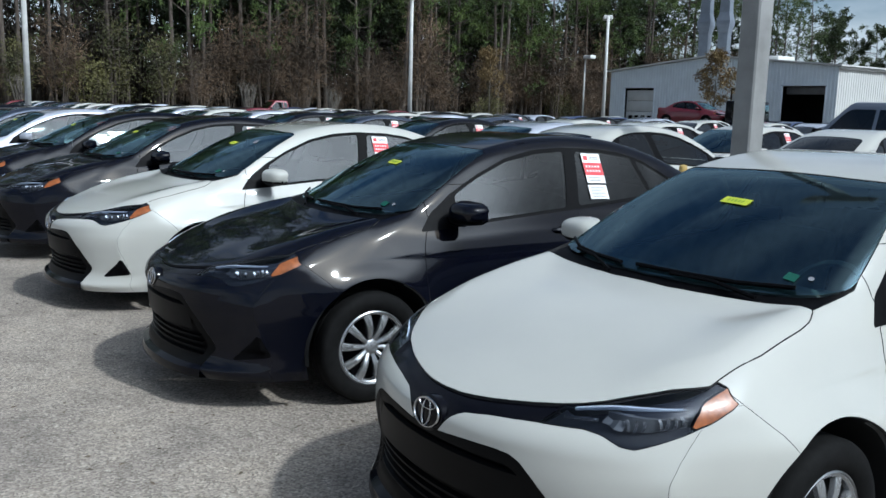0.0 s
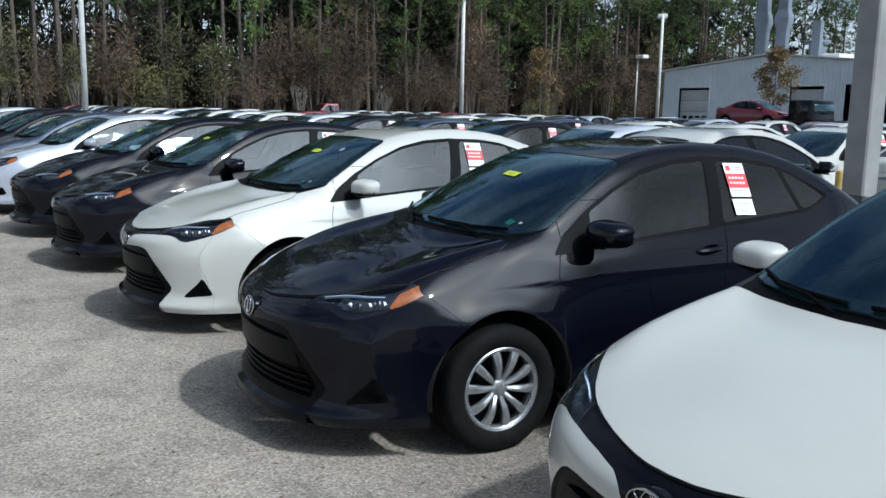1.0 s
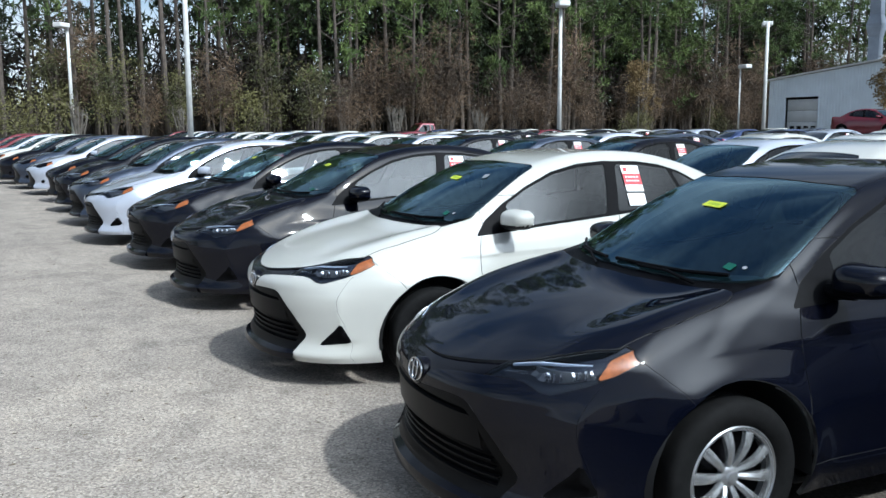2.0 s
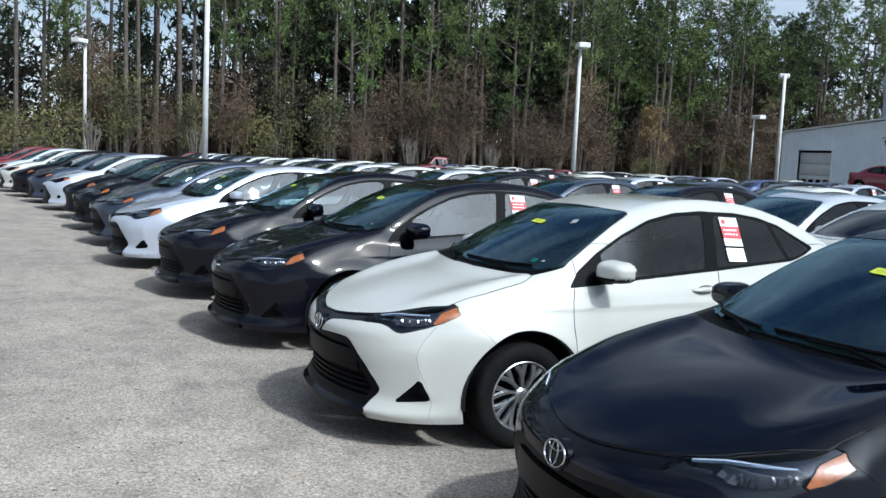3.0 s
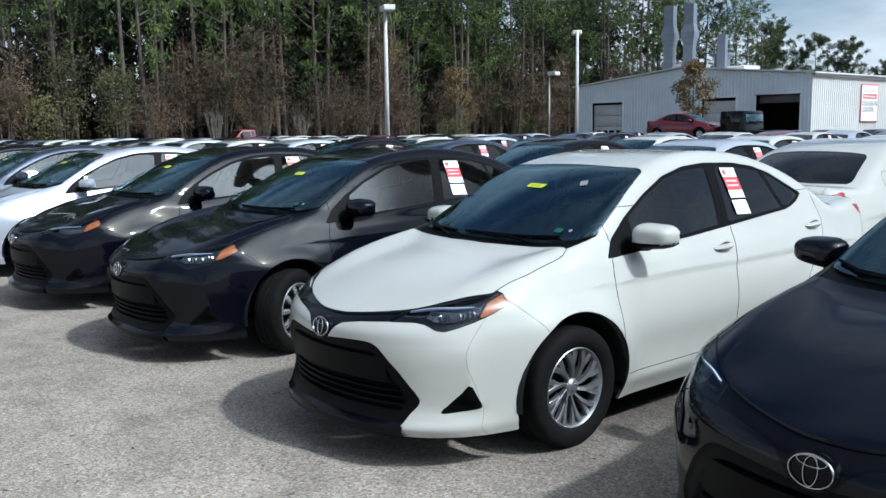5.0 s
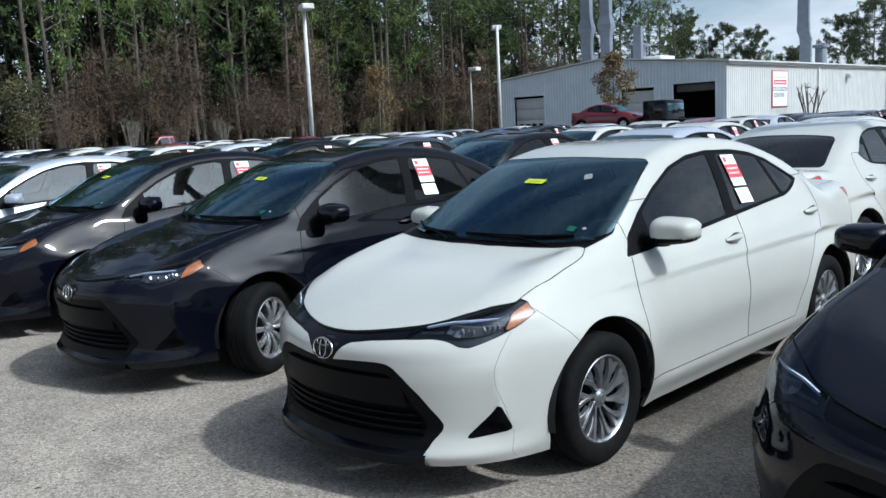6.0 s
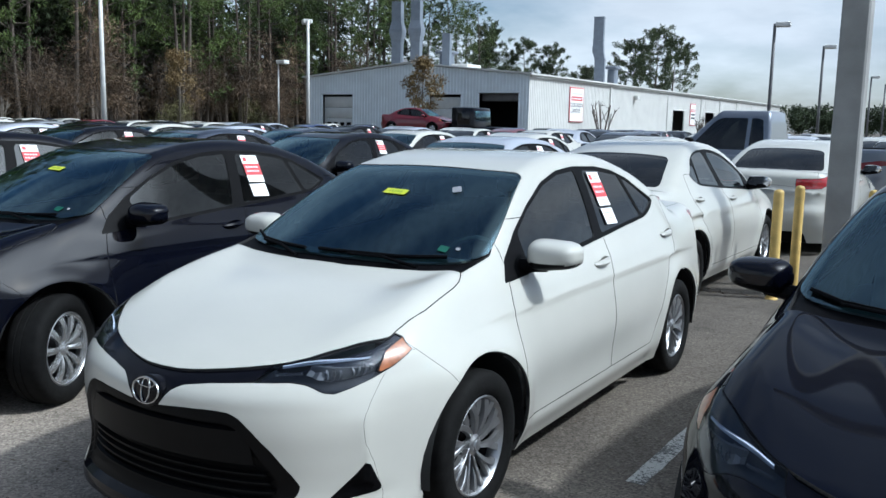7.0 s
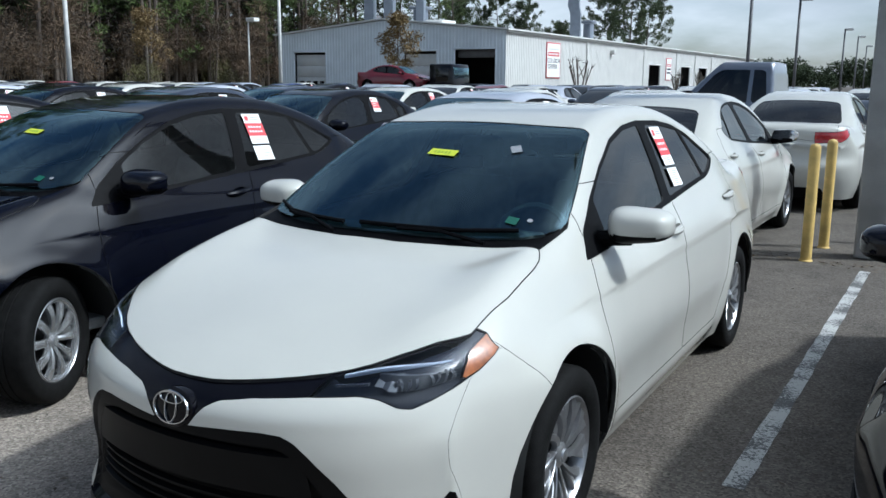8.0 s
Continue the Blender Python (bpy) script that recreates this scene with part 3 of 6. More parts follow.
def cut_sedan(counts, fine):
    pts, quads = shell(sedan, (0.40, 0.60, 4.1, 0.17, 0.6), (0.95, -0.06, 4.72, 0.17, 1.5), counts)
    s = Skin(sedan, pts, quads)
    for hub in (HUB_F, HUB_R):
        s.cut(arch(hub, 0.397), "void")
    s.cut(on_top(HOOD), "hood")
    s.cut(on_top(SCREEN, 0.85), "screen", ("body", "hood"))
    s.cut(on_top(COWL, 0.85), "cowl")
    s.cut(on_top(BACKLIGHT, 0.9), "backlight")
    s.cut(on_side(DLO, 0.44), "trim")
    s.cut(on_side(WIN_FRONT), "win_front", ("trim",))
    s.cut(on_side(WIN_REAR), "win_rear", ("trim",))
    s.cut(on_side(WIN_QUARTER), "win_quarter", ("trim",))
    s.cut(on_front(GRILLE), "grille")
    s.cut(on_front(STRIP), "strip")
    s.cut(on_front(HEADLAMP), "headlamp", ("body",))
    s.cut(on_front(AMBER_ZONE), "amber", ("headlamp",))
    s.cut(on_front(FOG), "fog")
    s.cut(lambda p: np.where(p[:, 1] > 4.0, on_side(TAIL_LAMP, 0.34)(p), 0.5), "tail_lamp")
    s.cut(lambda p: np.where(p[:, 1] > 4.3, REAR_LOW(p[:, 0], p[:, 2]), 0.5), "rear_low")
    if fine:
        s.cut(on_front(GRILLE_IN), "grille_in", ("grille",))
        s.cut(lambda p: np.where(p[:, 1] < 1.0, BUMPER(p[:, 1], p[:, 2]), 0.5), "bumper")
        # made-up cut through the bumper, to draw the fold's shading line
        s.cut(on_front(CHEEK), "cheek", ("bumper",))
        s.cut(on_side(FRONT_DOOR, 0.6), "front_door")
        s.cut(on_side(REAR_DOOR, 0.6), "rear_door")
        s.cut(on_top(TRUNK, 0.9, 4.0), "trunk")
    return s.finish()


SKINS = {"fine": cut_sedan((38, 140, 64), True), "mid": cut_sedan((15, 70, 32), True), "far": cut_sedan((7, 32, 15), False), "dot": cut_sedan((4, 20, 10), False)}


def at_front(x, z):
    """How far back the sedan's skin lies at x across and z up, seen from ahead."""
    lo, hi = -0.1, 0.9
    for _ in range(30):
        y = (lo + hi) / 2
        inside = sedan(np.array([x]), np.array([y]), np.array([z]))[0] < 0
        lo, hi = (lo, y) if inside else (y, hi)
    return lo


def at_top(x, y):
    lo, hi = 0.6, 1.6
    for _ in range(30):
        z = (lo + hi) / 2
        inside = sedan(np.array([x]), np.array([y]), np.array([z]))[0] < 0
        lo, hi = (z, hi) if inside else (lo, z)
    return lo


def at_side(y, z):
    lo, hi = 0.3, 1.1
    for _ in range(30):
        x = (lo + hi) / 2
        inside = sedan(np.array([x]), np.array([y]), np.array([z]))[0] < 0
        lo, hi = (x, hi) if inside else (lo, x)
    return lo


MESHES = {}


def cached(key, make):
    if key not in MESHES:
        MESHES[key] = make()
    return MESHES[key]


def attach(name, me, parent, label="", m=None):
    ob = new(name, me)
    ob.parent = parent
    if m is not None:
        ob.matrix_local = m
    if label:
        tagged(ob, label)
    return ob


def from_bm(name, bm, mats, smooth=True, angle=35):
    me = bpy.data.meshes.new(name)
    bm.to_mesh(me)
    bm.free()
    for m in mats if isinstance(mats, (list, tuple)) else [mats]:
        me.materials.append(m)
    if smooth:
        me.shade_smooth()
        me.set_sharp_from_angle(angle=radians(angle))
    return me


# ---- wheels ----
def tyre_mesh(seg):
    bm = bmesh.new()
    lathe(bm, [(0.212, -0.085), (0.225, -0.098), (0.262, -0.106), (0.295, -0.100), (0.309, -0.088), (0.316, -0.070), (0.3165, -0.045), (0.311, -0.043), (0.311, -0.035), (0.3168, -0.033), (0.3168, -0.004),
               (0.311, -0.002), (0.311, 0.004), (0.3168, 0.006), (0.3165, 0.045), (0.316, 0.070), (0.309, 0.088), (0.295, 0.100), (0.262, 0.106), (0.225, 0.098), (0.212, 0.085)], seg, "x")
    return from_bm("tyre", bm, RUBBER)


def rim_mesh(seg):
    bm = bmesh.new()
    lathe(bm, [(0.213, 0.086), (0.207, 0.090), (0.200, 0.082), (0.192, 0.060), (0.188, 0.0), (0.190, -0.08)], seg, "x")
    return from_bm("rim", bm, DARK_WHEEL)


def backing_mesh():
    bm = bmesh.new()
    lathe(bm, [(0.195, 0.030), (0.12, 0.026), (0.0005, 0.026)], 28, "x")
    return from_bm("backing", bm, BLACK_TRIM)


def spoke(bm, angle, r0, r1, w0, w1, lean=0.0, rise=0.012, flat=False):
    """One spoke of a wheel cover, from the hub outward, dished and domed, or flat with a bevelled edge."""
    across = ((-0.5, -0.024), (-0.5, -0.002), (-0.40, 0.002), (0.40, -0.004), (0.5, -0.024)) if flat else ((-0.5, -0.022), (-0.46, -0.003), (0.0, 0.004), (0.46, -0.003), (0.5, -0.022))
    steps = 6
    rows = []
    for i in range(steps + 1):
        t = i / steps
        r = r0 + (r1 - r0) * t
        a = angle + lean * t
        w = w0 + (w1 - w0) * t
        h = 0.078 - 0.020 * (1 - t) ** 2 + rise * math.sin(t * math.pi)
        c, s = math.cos(a), math.sin(a)
        row = []
        for off, dh in across:
            row.append(bm.verts.new((h + dh, r * c - off * w * s, r * s + off * w * c)))
        rows.append(row)
    for a, b in zip(rows, rows[1:]):
        for k in range(4):
            bm.faces.new((a[k], a[k + 1], b[k + 1], b[k]))
    bm.faces.new(rows[0][::-1])
    bm.faces.new(rows[-1])


def spokes_of(kind):
    """How many forks a wheel cover has, and the shape of each one's two blades."""
    if kind == "broad":
        return 5, (dict(angle=0.28, r0=0.030, r1=0.197, w0=0.022, w1=0.048, lean=0.03, rise=0.018), dict(angle=-0.28, r0=0.030, r1=0.197, w0=0.022, w1=0.048, lean=-0.03, rise=0.018))
    return 10, (dict(angle=0.0, r0=0.028, r1=0.204, w0=0.015, w1=0.034, lean=0.42, rise=0.006, flat=True), dict(angle=0.13, r0=0.085, r1=0.204, w0=0.016, w1=0.036, lean=-0.03, rise=0.003, flat=True))


def spoke_mesh(kind, second):
    bm = bmesh.new()
    spoke(bm, **spokes_of(kind)[1][second])
    return from_bm("spoke", bm, SILVER_WHEEL if kind == "broad" else DARK_WHEEL, angle=40 if kind == "broad" else 18)


def outer_ring(bm, kind):
    """The cover's rim: a broad sloping band on one kind, a thin lip on the other."""
    lathe(bm, [(0.209, 0.076), (0.206, 0.085), (0.199, 0.086), (0.190, 0.080), (0.186, 0.060)] if kind == "broad" else [(0.209, 0.076), (0.206, 0.083), (0.201, 0.080), (0.199, 0.066)], 40, "x")


def cover_mesh(kind, bare=False):
    bm = bmesh.new()
    big = 0.62
    lathe(bm, [(0.080 * big, 0.040), (0.074 * big, 0.062), (0.050 * big, 0.072), (0.040 * big, 0.073), (0.036 * big, 0.080), (0.0005, 0.082)], 28, "x")
    outer_ring(bm, kind)
    if not bare:
        n, pair = spokes_of(kind)
        for i in range(n):
            for one in pair:
                spoke(bm, **dict(one, angle=one["angle"] + math.tau * i / n + 0.2))
    return from_bm("wheel_cover", bm, SILVER_WHEEL if kind == "broad" else DARK_WHEEL, angle=40 if kind == "broad" else 18)


def plain_cover():
    bm = bmesh.new()
    lathe(bm, [(0.210, 0.070), (0.195, 0.084), (0.12, 0.074), (0.05, 0.078), (0.0005, 0.078)], 12, "x")
    return from_bm("wheel_cover", bm, SILVER_WHEEL)


def badge_ring(bm, rx, rz, thick, cx=0.0, cz=0.0, y=0.0, seg=28, deep=0.004):
    loops = []
    for i in range(seg):
        a = math.tau * i / seg
        c, s = math.cos(a), math.sin(a)
        loops.append([bm.verts.new((cx + (rx + o) * c, y + d, cz + (rz + o) * s)) for o, d in ((-thick, 0.0), (-thick * 0.5, -deep), (thick * 0.5, -deep), (thick, 0.0))])
    for i in range(seg):
        a, b = loops[i], loops[(i + 1) % seg]
        for k in range(3):
            bm.faces.new((a[k], a[k + 1], b[k + 1], b[k]))


def add_wheels(car, level, kind, steer=0.0):
    for name, side, hub in (("front", 1, HUB_F), ("front", -1, HUB_F), ("rear", 1, HUB_R), ("rear", -1, HUB_R)):
        m = pose(side * 0.765, hub, HUB_Z, 0, 0, (0 if side > 0 else 180) + (steer if name == "front" else 0))
        seg = 48 if level == "fine" else 28 if level == "mid" else 12
        w = new("wheel")
        w.parent, w.matrix_local = car, m
        attach("tyre", cached(("tyre", seg), lambda: tyre_mesh(seg)), w)
        if level not in ("far", "dot"):
            attach("rim", cached(("rim", seg), lambda: rim_mesh(seg)), w)
            attach("backing", cached("backing", backing_mesh), w)
        if level == "fine":
            attach("hub_cap", cached(("hub_cap", kind), lambda: cover_mesh(kind, True)), w, "silver wheel cover")
            n = spokes_of(kind)[0]
            for i in range(n):
                for second in (False, True):
                    attach("spoke", cached(("spoke", kind, second), lambda: spoke_mesh(kind, second)), w, "", pose(0, 0, 0, 360 * i / n + 11, 0, 0))
            continue
        if level in ("far", "dot"):
            attach("wheel_cover", cached("plain_cover", plain_cover), w, "silver wheel cover")
            continue
        attach("wheel_cover", cached(("cover", kind), lambda: cover_mesh(kind)), w, "silver multi-spoke wheel cover" if kind == "swirl" else "silver ten-spoke wheel cover")


def recess(field, deep, wide):
    return lambda p: -deep * step(0.0, wide, -field(p[:, 0], p[:, 2]))


def cabin_parts(car, level):
    """Lining, dash, wheel and seats, seen through the glass."""
    s = SKINS["mid" if level == "fine" else "far"]

    def lining():
        keep = [t for t in set(s.tags) if t not in ("screen", "backlight", "win_front", "win_rear", "win_quarter", "void", "hood", "bumper", "cheek", "headlamp", "amber", "grille", "grille_in", "strip", "fog")]
        pts, faces, nor, folds = s.take(keep, 0, push=lambda p: np.full(len(p), -0.035))
        ok = [all(1.15 < pts[i][1] < 4.05 and pts[i][2] > 0.35 for i in fc) for fc in faces]
        faces = [fc[::-1] for fc, good in zip(faces, ok) if good]
        me = skin_mesh("lining", (pts, faces, [], []), [CABIN, CABIN_LIGHT])
        for p in me.polygons:
            p.material_index = 1 if p.center.z > 1.10 else 0
        return me
    attach("lining", cached(("lining", level), lining), car, "dark cabin lining with a pale headlining")

    def dash():
        bm = bmesh.new()
        lathe_pts = [(1.12, 0.86), (1.17, 0.965), (1.30, 0.985), (1.52, 0.965), (1.62, 0.90), (1.60, 0.72), (1.52, 0.5)]
        rows = []
        for i in range(13):
            x = -0.68 + 1.36 * i / 12
            hump = 0.03 * math.exp(-((x - 0.36) / 0.16) ** 2)
            rows.append([bm.verts.new((x, y + 0.10 * x * x, z + (hump if 1.35 < y < 1.6 else 0))) for y, z in lathe_pts])
        for a, b in zip(rows, rows[1:]):
            for k in range(len(lathe_pts) - 1):
                bm.faces.new((a[k], a[k + 1], b[k + 1], b[k]))
        box(bm, (-0.13, 1.55, 0.42), (0.13, 2.5, 0.62), 0.03)
        box(bm, (-0.74, 1.1, 0.28), (0.74, 4.0, 0.34), 0.01)
        box(bm, (-0.62, 3.62, 0.62), (0.62, 4.02, 0.985), 0.05)
        return from_bm("dashboard", bm, DASH)
    attach("dashboard", cached(("dash", level), dash), car)

    def steering():
        bm = bmesh.new()
        tilt = pose(0.36, 1.72, 0.90, 65, 0, 0)
        pts = [tilt @ Vector((0.18 * math.cos(math.tau * i / 20), 0.18 * math.sin(math.tau * i / 20), 0)) for i in range(21)]
        tube(bm, pts, 0.015, 6)
        box(bm, (-0.07, -0.06, -0.02), (0.07, 0.06, 0.02), 0.02, tilt)
        box(bm, (-0.17, -0.015, -0.01), (0.17, 0.015, 0.005), 0.005, tilt)
        return from_bm("steering_wheel", bm, DASH)
    attach("steering_wheel", cached("steering", steering), car)

    def seat(wide):
        bm = bmesh.new()
        box(bm, (-wide, 0.0, 0.40), (wide, 0.52, 0.58), 0.06, seg=2)
        back = pose(0, 0.46, 0.52, -16, 0, 0)
        box(bm, (-wide + 0.01, -0.05, 0.0), (wide - 0.01, 0.09, 0.60), 0.05, back, seg=2)
        for hx in ((0,) if wide < 0.4 else (-0.38, 0.0, 0.38)):
            box(bm, (hx - 0.13, -0.03, 0.64), (hx + 0.13, 0.08, 0.82 if wide < 0.4 else 0.74), 0.04, back, seg=2)
            box(bm, (hx - 0.05, 0.01, 0.58), (hx + 0.05, 0.03, 0.68), 0.005, back)
        return from_bm("seat", bm, CABIN)
    for sx in (0.36, -0.36):
        attach("seat", cached("seat", lambda: seat(0.25)), car, "", pose(sx, 1.95, 0))
    attach("rear_bench", cached("bench", lambda: seat(0.62)), car, "", pose(0, 2.95, 0.02))

    def mirror_inside():
        bm = bmesh.new()
        box(bm, (-0.12, 1.72, 1.215), (0.12, 1.745, 1.275), 0.010)
        box(bm, (-0.015, 1.70, 1.26), (0.015, 1.73, 1.325), 0.005)
        return from_bm("rear_view_mirror", bm, BLACK_TRIM)
    attach("rear_view_mirror", cached("mirror_in", mirror_inside), car)


def card(bm, m, w, h, x0=0.0, y0=0.0, lift=0.0, mat=0, thick=0.0006):
    """A thin sheet in the plane of m, its lower left corner at x0, y0."""
    made = box(bm, (x0, y0, lift), (x0 + w, y0 + h, lift + thick), 0.0, m)
    for f in {f for v in made for f in v.link_faces}:
        f.material_index = mat


def window_sticker(car, second=True, lower=0.0, slide=0.0):
    """Sale sheets laid outside the rear door's glass: red-banded price sheet and a white list below it."""
    y, z = 2.685 + slide, 1.377 - lower
    x_top, x_low = at_side(y, z) + 0.001, at_side(y, z - 0.28) + 0.001
    up = Vector((x_top - x_low, 0, 0.28)).normalized()
    right = Vector((0, 1, 0))
    turn = Matrix((right, up, right.cross(up))).transposed().to_4x4()
    m = Matrix.Translation((x_top, y, z)) @ turn @ pose(0, 0, 0, 0, 0, -2)
    bm = bmesh.new()
    card(bm, m, 0.162, 0.215, 0, -0.215)
    card(bm, m, 0.162, 0.092, 0, -0.160, 0.0008, 1)
    card(bm, m, 0.036, 0.032, 0.014, -0.050, 0.0008, 1)
    for i in range(2):
        card(bm, m, 0.075, 0.006, 0.066, -0.030 - 0.013 * i, 0.0008, 3)
    for row in range(2):
        for i in range(5):
            card(bm, m, 0.015, 0.013, 0.018 + 0.026 * i, -0.102 - 0.032 * row, 0.0016, 0)
    for i in range(3):
        card(bm, m, 0.10, 0.003, 0.020, -0.178 - 0.011 * i, 0.0008, 2)
    bm2 = bmesh.new()
    if second:
        card(bm2, m, 0.160, 0.100, -0.004, -0.330)
        lines = [bmesh.new() for _ in range(7)]
        for i, one in enumerate(lines):
            card(one, m, 0.12 - 0.03 * (i % 3 == 2), 0.0026, 0.016, -0.250 - 0.011 * i, 0.0008, 2)
    mats = [PAPER, PAPER_RED, INK, INK_PALE]
    sheet = attach("price_sheet", from_bm("price_sheet", bm, mats, False), car, "white price sheet with a red band")
    if second:
        sheet = attach("paper_list", from_bm("paper_list", bm2, mats, False), car, "white printed sheet")
        for one in lines:
            attach("print_line", from_bm("print_line", one, mats, False), sheet)


def screen_stickers(car, yellow=(0.0, 1.58), tag=True, extra=False):
    def onto(x, y):
        z = at_top(x, y)
        n = Vector(slope(sedan, np.array([[x, y, z]]))[0])
        right = Vector((1, 0, 0)) - n * n.x
        right.normalize()
        up = n.cross(right)
        return Matrix.Translation(Vector((x, y, z)) + n * 0.002) @ Matrix((right, up, n)).transposed().to_4x4()
    bm = bmesh.new()
    m = onto(*yellow) @ pose(0, 0, 0, 0, 0, -4)
    card(bm, m, 0.138, 0.052, -0.069, -0.026)
    for i in range(5):
        card(bm, m, 0.007, 0.020, -0.042 + 0.018 * i, -0.010, 0.0008, 1)
    attach("yellow_sticker", from_bm("yellow_sticker", bm, [PAPER_YELLOW, INK_GREEN], False), car, "yellow stock sticker on the windscreen")
    if tag:
        bm = bmesh.new()
        m = onto(0.50, 1.235)
        card(bm, m, 0.045, 0.042, -0.022, -0.02)
        bm2 = bmesh.new()
        lathe(bm2, [(0.0005, 0.001), (0.011, 0.001), (0.011, 0.0)], 14)
        bmesh.ops.transform(bm2, matrix=onto(0.562, 1.262), verts=bm2.verts)
        attach("green_tag", from_bm("green_tag", bm, GREEN_TAG, False), car)
        attach("round_tag", from_bm("round_tag", bm2, INK_PALE, False), car)
    if extra:
        bm = bmesh.new()
        card(bm, onto(0.31, 1.66) @ pose(0, 0, 0, 0, 0, 30), 0.045, 0.06, -0.02, -0.03)
        attach("paper_tag", from_bm("paper_tag", bm, INK_PALE, False), car)


INK_PALE = material("pale_ink", (0.22, 0.23, 0.25), 0.6)
INK_GREEN = material("green_ink", (0.10, 0.22, 0.02), 0.6)


def headlamp_parts(lamp, side, level):
    """Dark bowl, light guide, reflector vanes and a ribbed inner end behind the lens."""
    s = SKINS[level]

    def bowl():
        def sink(p):
            return -0.006 - 0.045 * step(0.0, 0.03, -HEADLAMP(p[:, 0], p[:, 2]))
        return skin_mesh("lamp_bowl", s.take(("headlamp", "amber"), side, push=sink), LAMP_INSIDE)
    attach("lamp_bowl", cached(("bowl", side, level), bowl), lamp)

    def band(name, mat, pts, half, deep, thick=0.010):
        """A bar across the lamp that follows its lens at a depth."""
        bm = bmesh.new()
        rows = []
        line = curve(*pts)
        n = 14
        for i in range(n + 1):
            x = pts[0][0] + (pts[-1][0] - pts[0][0]) * i / n
            z = float(line(np.array([x]))[0])
            y = at_front(x, z) + deep
            h = half * (0.35 + 0.65 * math.sin(math.pi * min(1.0, 0.25 + i / n * 0.75)))
            rows.append([bm.verts.new((side * x, y + dy, z + dz * h)) for dy, dz in ((thick, -1), (0.0, -0.9), (-0.002, 0), (0.0, 0.9), (thick, 1))])
        for a, b in zip(rows, rows[1:]):
            for k in range(4):
                bm.faces.new((a[k], a[k + 1], b[k + 1], b[k]) if side > 0 else (a[k], b[k], b[k + 1], a[k + 1]))
        return from_bm(name, bm, mat)
    attach("light_guide", cached(("guide", side, level), lambda: band("light_guide", GUIDE, ((0.465, 0.764), (0.554, 0.781), (0.63, 0.788), (0.700, 0.793)), 0.0075, 0.008)), lamp, "pale light guide")
    attach("reflector", cached(("chrome", side, level), lambda: band("reflector", SMOKED, ((0.55, 0.752), (0.62, 0.743), (0.712, 0.752)), 0.026, 0.044)), lamp, "silver reflector")
    if level != "fine":
        return

    def fin(high, lean):
        """A thin curved vane of the reflector."""
        bm = bmesh.new()
        rows = []
        for i in range(6):
            t = i / 5 * 2 - 1
            rows.append([bm.verts.new((side * (lean * t + 0.006 * (1 - t * t) + dx), dy, high * t)) for dx, dy in ((-0.0030, 0.010), (-0.0012, 0.0), (0.0012, 0.0), (0.0030, 0.010))])
        for a, b in zip(rows, rows[1:]):
            for k in range(3):
                bm.faces.new((a[k], a[k + 1], b[k + 1], b[k]))
        return from_bm("reflector_vane", bm, BULB, False)
    for x, z, high, lean in ((0.596, 0.744, 0.013, 0.004), (0.607, 0.742, 0.019, -0.003), (0.624, 0.739, 0.022, 0.006), (0.640, 0.742, 0.018, 0.003), (0.668, 0.750, 0.016, -0.004), (0.679, 0.752, 0.020, 0.005), (0.692, 0.755, 0.021, 0.002), (0.703, 0.760, 0.014, -0.003)):
        attach("reflector_vane", cached(("vane", side, high), lambda: fin(high, lean)), lamp, "silver reflector vane", pose(side * x, at_front(x, z) + 0.030, z))

    def facet():
        bm = bmesh.new()
        rows = []
        for i in range(4):
            x = 0.548 + 0.018 * i
            rows.append([bm.verts.new((side * x, at_front(x, z) + 0.034 + (0.010 if i % 2 else 0.0), z)) for z in (0.742 - 0.006 * i, 0.755, 0.768)])
        for a, b in zip(rows, rows[1:]):
            for k in range(2):
                bm.faces.new((a[k], a[k + 1], b[k + 1], b[k]))
        return from_bm("facet", bm, SMOKED, False)
    attach("facet", cached(("facet", side), facet), lamp, "faceted silver reflector")

    def rib():
        bm = bmesh.new()
        box(bm, (-0.0014, -0.003, -0.0055), (0.0014, 0.008, 0.0055), 0.0006)
        return from_bm("rib", bm, BULB, False)
    for i in range(13):
        x, z = 0.455 + 0.0068 * i, 0.742 + 0.0005 * i
        attach("rib", cached("lamp_rib", rib), lamp, "", pose(side * x, at_front(x, z) + 0.020, z))


GUIDE = material("light_guide", (0.50, 0.57, 0.70), 0.25, spread=0.1)


